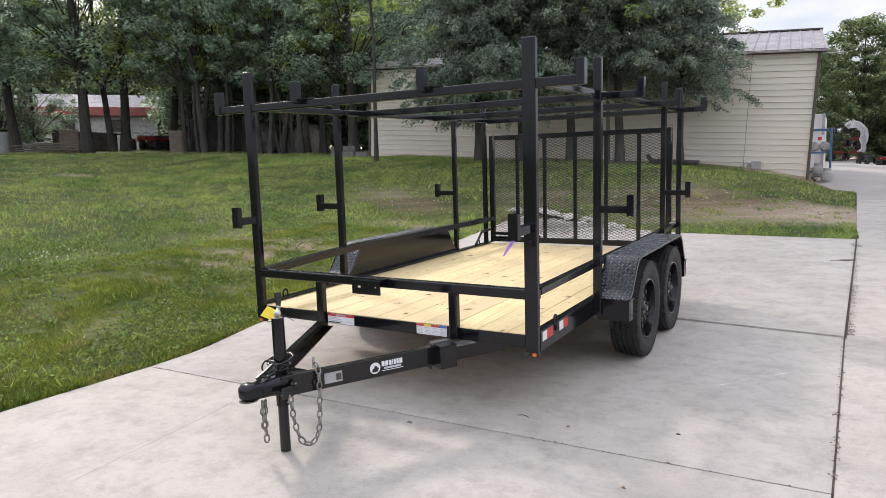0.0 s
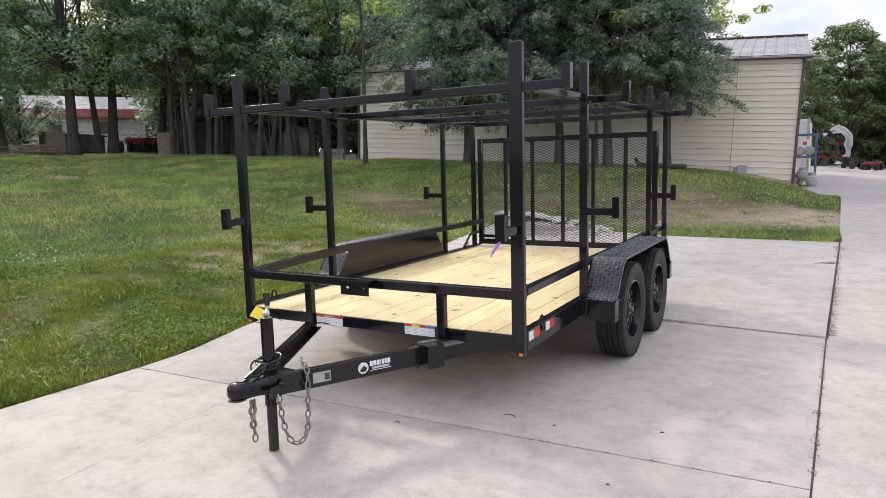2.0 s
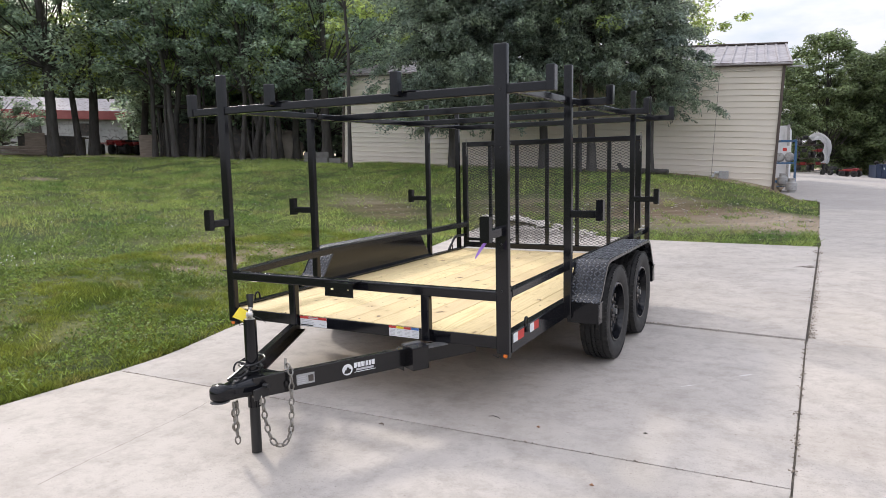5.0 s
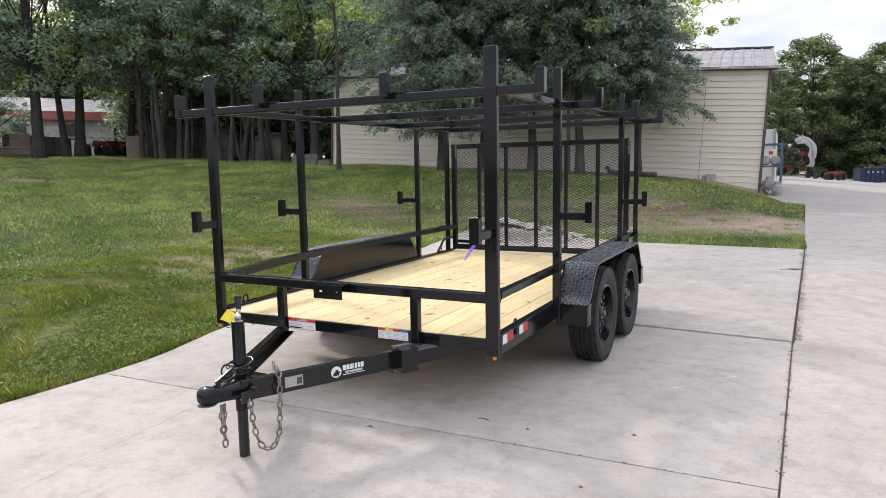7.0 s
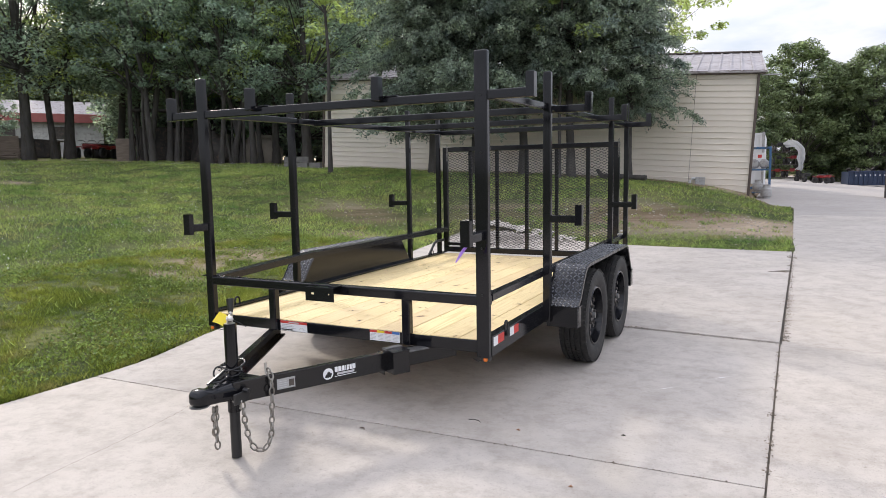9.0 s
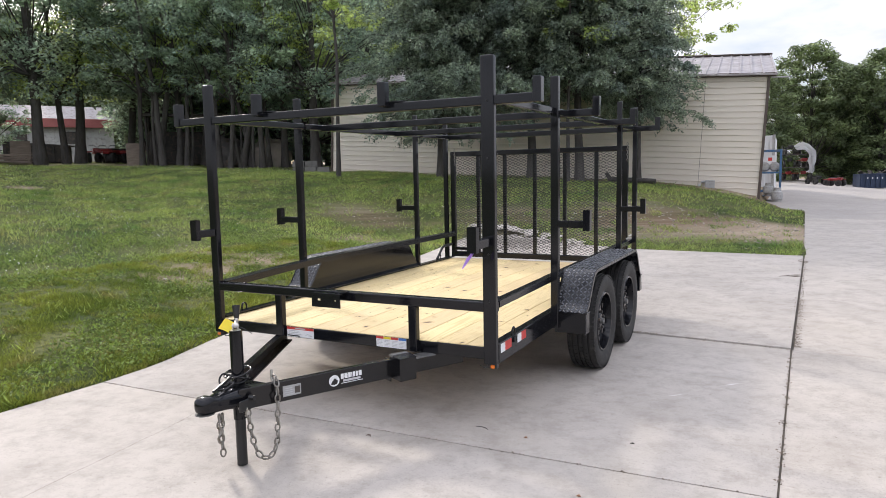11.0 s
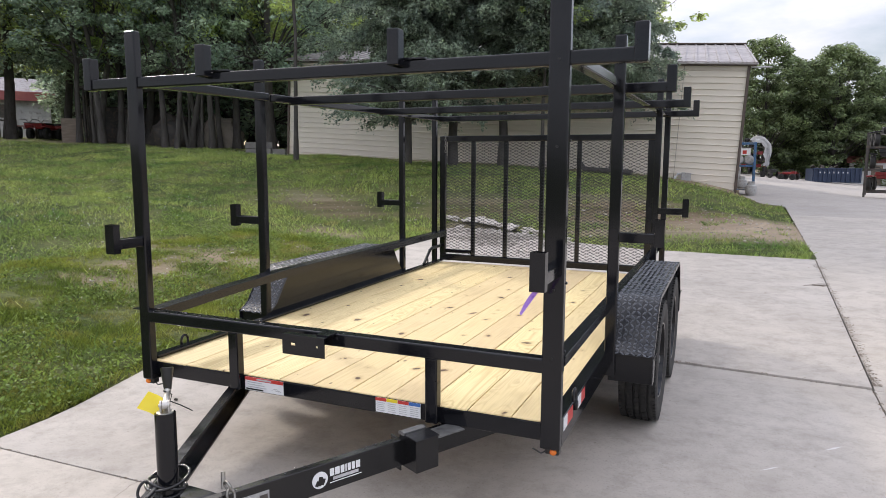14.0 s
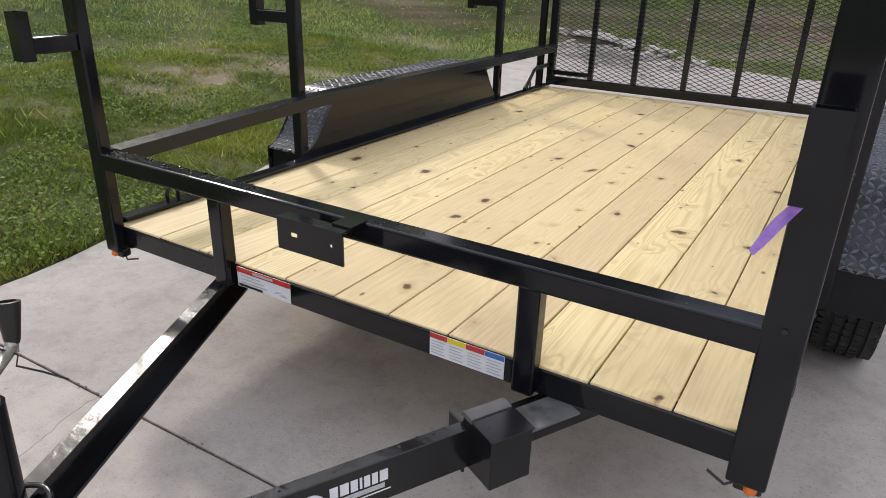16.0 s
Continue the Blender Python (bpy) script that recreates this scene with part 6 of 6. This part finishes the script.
def plant(src, x, y, s, turn, group, dz=0.0):
    m = pose(x, y, land_z(x, y) + dz, 0, 0, turn) @ Matrix.Diagonal((s, s, s, 1))
    if src.name not in used:
        used.add(src.name)
        src.matrix_basis = m
        o = src
    else:
        o = copy_thing(src, pose(x, y, land_z(x, y) + dz, 0, 0, turn))
        o.scale = (s, s, s)
    o["group"] = group
    return o


G1 = "trees along the lawn's edge"
for src, ang, k, s, turn in ((oak, 66, 32, 1.0, 0), (oak, 62.5, 33, 0.95, 40), (oak, 58.0, 31, 1.05, 130), (ash, 56.3, 32, 0.9, 77), (oak, 55.4, 32.5, 1.0, 200), (ash, 52.0, 33.5, 1.05, 300), (multi, 50.3, 29.5, 0.95, 20), (multi, 48.6, 28.5, 0.9, 150), (ash, 46.6, 30.0, 1.0, 260), (multi, 44.4, 26.5, 0.85, 80), (multi, 42.3, 26.5, 0.85, 210), (ash, 40.3, 27.0, 0.9, 10), (sapling, 35.95, 20.0, 1.0, 120), (oak, 37.8, 25.5, 0.9, 310)):
    x, y = along(ang, k)
    plant(src, x, y, s, turn, G1)
x, y = along(16.6, 18.4)
plant(sapling, x, y, 0.82, 40, G1)
G2 = "cedars before the building"
for src, ang, k, s, turn in ((low_cedar, 27.3, 18.9, 0.95, 0), (cedar, 23.6, 19.3, 1.05, 70), (cedar, 10.9, 19.2, 0.76, 140), (cedar, 15.6, 19.0, 1.0, 220), (cedar, 19.6, 19.6, 1.05, 300)):
    x, y = along(ang, k)
    plant(src, x, y, s, turn, G2)
x, y = along(11.2, 32.5)
plant(ash, x, y, 1.05, 222, "trees behind the building")
x, y = along(33.0, 33.0)
plant(ash, x, y, 1.0, 30, "trees behind the building")
x, y = along(20.0, 34.0)
plant(oak, x, y, 1.0, 30, "trees behind the building")
plant(thicket, -1.6, 47.0, 0.62, 90, "trees behind the building")
G3 = "woodland behind the lawn"
for ang, k in ((39.2, 35), (41.2, 37), (43.6, 36), (45.8, 38), (40.4, 31.5), (38.2, 30.5)):
    x, y = along(ang, k)
    plant(wood, x, y, 0.95, 57 * ang, G3)
for i in range(17):
    ang = 72 - 2.55 * i + random.uniform(-0.6, 0.6)
    k = 41 + random.uniform(-2.5, 3.5) - 0.15 * i
    if ang > 51.5:
        k = 70 + random.uniform(-1, 4)
    x, y = along(ang, k)
    plant(wood, x, y, random.uniform(1.15, 1.3) if ang > 56 else random.uniform(0.95, 1.15), random.uniform(0, 360), G3)
for i in range(9):
    ang = 70 - 4.2 * i + random.uniform(-0.6, 0.6)
    x, y = along(ang, 52 + random.uniform(-2, 4) + (26 if ang > 51 else 0))
    plant(wood, x, y, random.uniform(1.2, 1.35) if ang > 57 else random.uniform(1.1, 1.35), random.uniform(0, 360), G3)
for ang, k, sc in ((61.5, 40, 0.55), (63.4, 38, 0.62), (65.4, 40, 0.6), (67.6, 39, 0.66), (50.6, 36, 0.6), (49.0, 38, 0.62)):
    x, y = along(ang, k)
    plant(wood, x, y, sc, 71 * ang, G3)
for i in range(7):
    x, y = along(52.6 + 1.75 * i, 67 + 1.5 * (i % 2))
    plant(thicket, x, y, 0.84 + 0.05 * (i % 3), 83 * i, G3)
G4 = "woodland beyond the drive"
for x, y, s in ((4.2, 71, 1.08), (7.0, 73, 0.93), (10.0, 71, 1.04), (13.2, 74, 0.98), (16.8, 72, 0.86), (20, 73, 0.82), (8.5, 79, 1.0), (15.5, 80, 0.95), (0.0, 66, 0.9)):
    plant(thicket, x, y, s, random.uniform(0, 360), G4, -0.3)

# ---------------- things by the drive ----------------


def make_tank(x, y, z, s, label):
    t = thing("propane_tank", label, "gas tank", (x, y, z), 0, "propane tanks by the building")
    t.scale = (s, s, 0.80 * s)
    s = 1.0
    bm = bmesh.new()
    lathe(bm, [(0.001, 0.05), (0.10, 0.055), (0.15, 0.10), (0.157, 0.16), (0.157, 0.30), (0.145, 0.37), (0.09, 0.42), (0.001, 0.43)], 24, Matrix.Scale(s, 4) @ Matrix.Rotation(radians(-90), 4, "Y"))
    part("vessel", bm, M_GREY, t)
    bm = bmesh.new()
    lathe(bm, [(0.105, 0.0), (0.115, 0.0), (0.115, 0.075), (0.105, 0.075), (0.105, 0.0)], 20, Matrix.Scale(s, 4) @ Matrix.Rotation(radians(-90), 4, "Y"))
    part("foot_ring", bm, M_GREY, t)
    bm = bmesh.new()
    lathe(bm, [(0.095, 0.42), (0.10, 0.42), (0.10, 0.53), (0.095, 0.53), (0.095, 0.42)], 20, Matrix.Scale(s, 4) @ Matrix.Rotation(radians(-90), 4, "Y"))
    part("collar", bm, M_GREY, t)
    return t


make_tank(1.74, 19.72, 0.545, 0.92, "pale grey propane tank standing on the rack's low shelf")
make_tank(1.99, 19.35, land_z(1.99, 19.35), 1.0, "pale grey squat propane tank beside the building corner")


def make_gas_rack():
    g = thing("gas_bottle_rack", "blue steel rack holding grey gas cylinders", "rack", (1.44, 19.75, land_z(2.2, 19.75)))
    for x in (0, 0.62):
        for y in (0, 0.8):
            tube("post", (x, y, 0), (x, y, 1.56), 0.06, 0.06, g, M_BLUEPAINT, up=(0, 1, 0))
    for z in (0.3, 0.86, 1.53):
        for y in (0, 0.8):
            tube("rail", (0, y, z), (0.62, y, z), 0.05, 0.05, g, M_BLUEPAINT)
        for x in (0, 0.62):
            tube("rail", (x, 0, z), (x, 0.8, z), 0.05, 0.05, g, M_BLUEPAINT)
    bm = bmesh.new()
    box(bm, (0.31, 0.4, 0.88), (0.6, 0.75, 0.02))
    part("shelf", bm, M_BLUEPAINT, g)
    bm = bmesh.new()
    box(bm, (0.31, 0.3, 0.155), (0.6, 0.75, 0.02))
    part("shelf", bm, M_BLUEPAINT, g)
    bm = bmesh.new()
    box(bm, (0.36, -0.04, 1.28), (0.26, 0.01, 0.2))
    part("notice", bm, M_PLAINWHITE, g, "small white notice with red print")
    bm = bmesh.new()
    box(bm, (0.33, -0.047, 1.27), (0.11, 0.006, 0.10))
    part("notice_print", bm, M_RED, g)
    for k, (x, z) in enumerate(((0.18, 1.04), (0.46, 1.04))):
        bm = bmesh.new()
        lathe(bm, [(0.001, 0.0), (0.11, 0.02), (0.145, 0.08), (0.145, 0.62), (0.11, 0.70), (0.001, 0.72)], 20, Matrix.Translation((x, 0.02, z)) @ Matrix.Rotation(radians(90), 4, "Z"))
        tagged(part("gas_cylinder", bm, M_GREY), "grey gas cylinder lying on the rack shelf", "gas cylinder").matrix_basis = g.matrix_basis.copy()


make_gas_rack()


def make_atv(colour=M_REDPAINT, label="red and black quad bike parked by the drive"):
    a = thing("quad_bike", label, "quad bike")
    bm = bmesh.new()
    box(bm, (0, 0, 0.62), (0.40, 1.10, 0.22), bevel=0.07)
    box(bm, (0, -0.45, 0.72), (0.46, 0.35, 0.14), bevel=0.05)
    part("body", bm, colour, a)
    bm = bmesh.new()
    box(bm, (0, 0.18, 0.78), (0.30, 0.62, 0.11), bevel=0.045)
    part("seat", bm, M_BLACK2, a, "black padded seat")
    for sx in (-1, 1):
        for sy in (-0.52, 0.52):
            bm = bmesh.new()
            lathe(bm, [(0.13, -0.10), (0.24, -0.10), (0.28, -0.07), (0.285, 0.07), (0.24, 0.10), (0.13, 0.10), (0.10, 0.03), (0.0, 0.03)], 22, Matrix.Translation((sx * 0.43, sy, 0.285)) @ Matrix.Rotation(0 if sx > 0 else math.pi, 4, "Z"))
            part("wheel", bm, M_RUBBER, a)
            bm = bmesh.new()
            box(bm, (sx * 0.43, sy, 0.62), (0.26, 0.5, 0.05), bevel=0.02)
            part("mudguard", bm, colour, a)
    bm = bmesh.new()
    sweep(bm, [(-0.38, -0.15, 0.98), (-0.15, -0.28, 0.98), (0, -0.32, 0.80), (0.15, -0.28, 0.98), (0.38, -0.15, 0.98)], 0.018, 8)
    part("handlebar", bm, M_BLACK2, a)
    bm = bmesh.new()
    for k in range(4):
        rod(bm, (-0.26 + 0.17 * k, -0.72, 0.80), (-0.26 + 0.17 * k, -0.34, 0.80), 0.011, 6)
    rod(bm, (-0.28, -0.72, 0.80), (0.28, -0.72, 0.80), 0.012, 6)
    part("front_rack", bm, M_BLACK2, a)
    return a


quad = make_atv()
quad.matrix_basis = pose(5.35, 54, land_z(5.35, 54), 0, 0, 62)
quad["group"] = "quad bikes in the yard"
quad.scale = (0.8, 0.8, 0.8)
dark_quad = make_atv(M_BLACK2, "black quad bike stored on a rack")
dark_quad.matrix_basis = pose(4.15, 55.5, land_z(4.15, 55.5), 0, 0, 35)
dark_quad.scale = (0.8, 0.8, 0.8)


def make_machine_rack(x, y, turn, levels, width, label, pitch=1.0):
    """A steel rack whose shelves carry quad bikes."""
    z0 = land_z(x, y)
    r = thing("storage_rack", label, "rack", (x, y, z0), turn)
    for sx in (0, width):
        for sy in (0, 1.9):
            tube("post", (sx, sy, 0), (sx, sy, levels * pitch - 0.1), 0.07, 0.07, r, M_DARKJUNK, up=(0, 1, 0))
    for k in range(levels):
        z = 0.18 + k * pitch
        bm = bmesh.new()
        for sy in (0.2, 0.95, 1.7):
            box(bm, (width / 2, sy, z), (width, 0.14, 0.06), bevel=0.01)
        part("shelf", bm, M_DARKJUNK, r)
        for j in range(int(width / 0.98)):
            src = quad if (j + 2 * k) % 3 == 0 or (width < 3 and j == 1) else dark_quad
            q = copy_thing(src, pose(x, y, z0, 0, 0, turn) @ pose(0.55 + 0.98 * j, 0.95, z + 0.03, 0, 0, 8 * ((j + k) % 3 - 1)))
            q.scale = (0.85, 0.85, 0.85)
            tagged(q, ("red and black" if src == quad else "black") + " quad bike stored on a steel rack", "quad bike", "quad bikes on racks")


make_machine_rack(1.8, 56.0, 0, 3, 2.1, "dark steel rack stacked with quad bikes")
make_machine_rack(5.75, 25.3, -10, 3, 4.0, "tall dark steel rack loaded with quad bikes", 0.78)


def make_cover():
    """A crumpled white sheet thrown over the rack's top corner and hanging down its end."""
    path = [Vector((x, 0, z)) for x, z in ((0.95, 2.62), (1.2, 2.80), (1.45, 2.84), (1.7, 2.76), (1.92, 2.58), (2.06, 2.3), (2.12, 2.0), (2.06, 1.65), (2.08, 1.3), (2.02, 1.0), (1.98, 0.75))]
    bm = bmesh.new()
    rows = []
    for k, c in enumerate(path):
        d = (path[min(k + 1, 10)] - path[max(k - 1, 0)]).normalized()
        w = Vector((-d.z, 0, d.x))
        lo, hi = (0.17 + 0.22 * (noise.noise((k * 0.83, e, 2.1)) + 0.25) for e in (0.3, 7.7))
        row = []
        for j in range(11):
            f = j / 5 - 1
            q = c + w * f * (lo if f < 0 else hi)
            row.append(bm.verts.new((q.x + 0.07 * noise.noise((k * 1.7, j * 0.9, 1)), -0.22 + 0.16 * noise.noise((k * 1.3, j * 1.1, 5)), q.z + 0.07 * noise.noise((k * 0.9, j * 1.3, 9)))))
        rows.append(row)
    for a, c in zip(rows, rows[1:]):
        for j in range(10):
            bm.faces.new((a[j], a[j + 1], c[j + 1], c[j]))
    bmesh.ops.solidify(bm, geom=bm.faces[:], thickness=0.008)
    o = part("dust_sheet", bm, M_PLAINWHITE, smooth=60)
    o.matrix_basis = pose(1.8, 56.0, land_z(1.8, 56.0))
    tagged(o, "crumpled white plastic sheet draped over stored bikes", "sheet")


make_cover()


def make_container():
    c = thing("shipping_container", "white ribbed metal container behind the gas rack", "container", (0.55, 27.5, land_z(2.0, 27.5)))
    bm = bmesh.new()
    box(bm, (0, 3.0, 1.2), (2.4, 6.0, 2.3), bevel=0.02)
    part("body", bm, M_PLAINWHITE, c)
    bm = bmesh.new()
    for k in range(9):
        box(bm, (-1.08 + 0.27 * k, -0.02, 1.2), (0.12, 0.05, 2.1), bevel=0.01)
    part("front_ribs", bm, M_PLAINWHITE, c)
    for sx in (-1.17, 1.17):
        tube("corner_post", (sx, -0.03, 0.05), (sx, -0.03, 2.38), 0.1, 0.1, c, M_GREY, up=(0, 1, 0))


make_container()


def make_dumpster():
    x, y = 8.66, 58
    d = thing("dumpster", "navy blue steel roll-off dumpster heaped with scrap", "dumpster", (x, y, land_z(x, y)), 8)
    d.scale.x, d.scale.z = 0.79, 0.8
    bm = bmesh.new()
    for p, s in (((0, -1.1, 0.75), (4.2, 0.06, 1.3)), ((0, 1.1, 0.75), (4.2, 0.06, 1.3)), ((-2.1, 0, 0.75), (0.06, 2.2, 1.3)), ((2.1, 0, 0.75), (0.06, 2.2, 1.3)), ((0, 0, 0.15), (4.2, 2.2, 0.1))):
        box(bm, p, s, bevel=0.01)
    part("body", bm, M_NAVY, d)
    for k in range(11):
        bm = bmesh.new()
        box(bm, (-2.0 + 0.4 * k, -1.17, 0.75), (0.09, 0.09, 1.25), bevel=0.01)
        part("rib", bm, M_NAVY, d)
    for k in range(7):
        bm = bmesh.new()
        box(bm, (-1.5 + 0.4 * k, -1.135, 1.05), (0.09, 0.02, 0.16))
        part("painted_bar", bm, M_PLAINWHITE, d)
    bm = bmesh.new()
    bar(bm, (-2.15, -1.15, 1.42), (2.15, -1.15, 1.42), 0.12, 0.1, 0.01)
    part("top_rail", bm, M_NAVY, d)
    bm = bmesh.new()
    for k in range(14):
        m = pose(random.uniform(-1.7, 1.7), random.uniform(-0.8, 0.8), random.uniform(1.1, 1.5), random.uniform(0, 60), random.uniform(0, 60), random.uniform(0, 180))
        box(bm, (0, 0, 0), (random.uniform(0.3, 1.0), random.uniform(0.1, 0.3), random.uniform(0.1, 0.4)), m, 0.02)
    part("scrap_heap", bm, M_DARKJUNK, d, "dark heaped scrap")["kind"] = "stuff"


make_dumpster()


def make_shed():
    x, y = 13.3, 72
    s = thing("shed", "small white shed with a low red roof", "shed", (x, y, land_z(x, y)), -5)
    bm = bmesh.new()
    box(bm, (0, 0, 1.0), (3.4, 3.0, 2.0))
    part("wall", bm, M_PLAINWHITE, s)
    bm = bmesh.new()
    bar(bm, (0, -1.8, 2.05), (0, 0, 2.6), 3.9, 0.08, 0.01)
    bar(bm, (0, 1.8, 2.05), (0, 0, 2.6), 3.9, 0.08, 0.01)
    part("roof", bm, M_REDROOF, s)
    bm = bmesh.new()
    box(bm, (0.5, -1.52, 0.9), (0.9, 0.05, 1.8), bevel=0.01)
    part("door", bm, M_TAN, s)


make_shed()

# ---------------- things among the trees ----------------


def make_home():
    x, y = along(59.6, 58.0)
    h = thing("mobile_home", "long white mobile home with a faded red roof edge", "house", (x, y, land_z(x, y)), 57)
    h.scale.z = 1.18
    bm = bmesh.new()
    box(bm, (0, 0, 1.44), (13, 4, 2.88))
    part("wall", bm, M_DINGY, h)
    for k in range(8):
        bm = bmesh.new()
        box(bm, (0, -2.015, 0.88 + 0.27 * k), (13, 0.02, 0.02))
        part("siding_lap", bm, M_GREY, h)
    bm = bmesh.new()
    bar(bm, (0, -2.35, 2.83), (0, 0, 3.95), 13.6, 0.10, 0.01)
    bar(bm, (0, 2.35, 2.83), (0, 0, 3.95), 13.6, 0.10, 0.01)
    part("roof", bm, M_ROOF, h, "pale weathered metal roof")
    bm = bmesh.new()
    box(bm, (0, -2.40, 2.80), (13.6, 0.06, 0.52), bevel=0.01)
    part("fascia", bm, M_REDROOF, h, "faded red fascia")
    for wx in (-3.5, 0.5, 3.8):
        w = new("window")
        w.parent = h
        bm = bmesh.new()
        box(bm, (wx, -2.03, 1.93), (1.1, 0.05, 0.9), bevel=0.01)
        part("frame", bm, M_GREY, w)
        bm = bmesh.new()
        box(bm, (wx, -2.062, 1.93), (0.95, 0.01, 0.75))
        part("pane", bm, M_DARKJUNK, w)


make_home()


def clutter(name, label, cat, ang, k, turn, build, mat):
    x, y = along(ang, k)
    bm = bmesh.new()
    build(bm)
    o = part(name, bm, mat, smooth=40)
    o.matrix_basis = pose(x, y, land_z(x, y), 0, 0, turn)
    return tagged(o, label, cat)


def b_barrel(bm):
    lathe(bm, [(0.001, 0.0), (0.29, 0.0), (0.30, 0.02), (0.29, 0.29), (0.305, 0.30), (0.29, 0.31), (0.29, 0.58), (0.305, 0.59), (0.29, 0.60), (0.30, 0.88), (0.28, 0.88), (0.27, 0.84), (0.001, 0.84)], 24, Matrix.Rotation(radians(-90), 4, "Y"))


def make_plank_pile():
    x, y = along(60.6, 31.5)
    t = thing("plank_pile", "pile of weathered grey-brown planks on the ground", "planks", (x, y, land_z(x, y)), 35)
    for j in range(9):
        bm = bmesh.new()
        box(bm, (random.uniform(-0.2, 0.2), random.uniform(-0.35, 0.35), 0.04 + 0.04 * j), (2.8 * random.uniform(0.5, 1), 0.2, 0.035), pose(0, 0, 0, random.uniform(-2, 2), random.uniform(-2, 2), random.uniform(-14, 14)), 0.006)
        part("plank", bm, M_TAN, t)


make_plank_pile()


def b_panel(bm):
    box(bm, (0, 0, 0.62), (0.72, 0.04, 0.95), pose(0, 0, -0.15, -8), 0.01)


def b_crate(bm):
    box(bm, (0, 0, 0.55), (1.5, 1.0, 0.75), pose(0, 0, -0.13), 0.03)
    for k in range(5):
        box(bm, (-0.66 + 0.33 * k, -0.52, 0.42), (0.08, 0.05, 0.75), bevel=0.01)
    box(bm, (0.05, 0, 0.82), (1.6, 1.1, 0.05), pose(0, 0, 0, 0, 4), 0.01)


def make_block_pile():
    x, y = along(38.3, 22.5)
    t = thing("block_pile", "small pile of dirty grey concrete blocks by the building", "blocks", (x, y, land_z(x, y)), 20)
    for k in range(5):
        bm = bmesh.new()
        box(bm, (0.42 * (k % 3) - 0.4, 0.05 * k, 0.1 + 0.2 * (k // 3)), (0.39, 0.2, 0.19), pose(0, 0, 0, 0, 0, 6 * k - 12), 0.01)
        part("block", bm, M_BLOCK, t)


make_block_pile()


def b_tarp(bm):
    bmesh.ops.create_uvsphere(bm, u_segments=28, v_segments=18, radius=1.0)
    for v in bm.verts:
        n = noise.noise(v.co * 2.2) * 0.22 + noise.noise(v.co * 6) * 0.07
        v.co = Vector((v.co.x * 0.85 * (1 + n), v.co.y * 0.7 * (1 + n), max(-0.05, v.co.z * 0.85 * (1 + n) + 0.3)))


def b_carport(bm):
    for x in (-1.5, 1.5):
        for y in (-1.0, 1.0):
            rod(bm, (x, y, 0), (x, y, 2.05), 0.05, 8)
    box(bm, (0, 0, 2.1), (3.5, 2.6, 0.10), pose(0, 0, 0, 4, 0, 0), 0.02)
    box(bm, (0, 0.7, 0.75), (2.9, 0.9, 1.4), bevel=0.05)


clutter("barrel", "dented grey steel barrel among the trees", "barrel", 63.2, 33.5, 0, b_barrel, M_GREY)
clutter("crate", "dark weathered storage crate among the trees", "crate", 58.9, 35, 50, b_crate, M_DARKJUNK)
clutter("crate", "dark weathered storage crate beside a trunk", "crate", 57.4, 34, 40, b_crate, M_DARKJUNK)
clutter("plywood_sheet", "tan plywood sheet leaning upright at the wood's edge", "board", 51.6, 30.0, 50, b_panel, M_TAN)
clutter("plywood_sheet", "weathered plywood sheet standing among dark crates", "board", 59.2, 32.5, 55, b_panel, M_TAN)
clutter("lean_to", "dark low lean-to with stored goods under it", "shelter", 47.9, 31.0, 48, b_carport, M_DARKJUNK)
clutter("covered_mound", "dusty pale tarp over a heap under the trees", "tarp", 41.6, 27.6, 40, b_tarp, M_TARP)
clutter("covered_mound", "dark covered heap beside thin stems", "tarp", 44.9, 29.0, 30, b_tarp, M_DARKJUNK)
clutter("log", "short grey log lying at the wall's foot", "log", 11.5, 19.2, 80, lambda bm: sweep(bm, [(0, -0.7, 0.06), (0, 0, 0.09), (0.05, 0.6, 0.12), (0.1, 0.75, 0.3)], [0.07, 0.08, 0.08, 0.05], 9), M_BARK)
for ang, k, tn in ((54.3, 33.5, 60), (53.3, 33.2, 20), (52.5, 34.0, 120)):
    x, y = along(ang, k)
    tagged(copy_thing(quad, pose(x, y, land_z(x, y), 0, 0, tn)), "quad bike under the trees in red and black", "quad bike", "quad bikes under the trees")
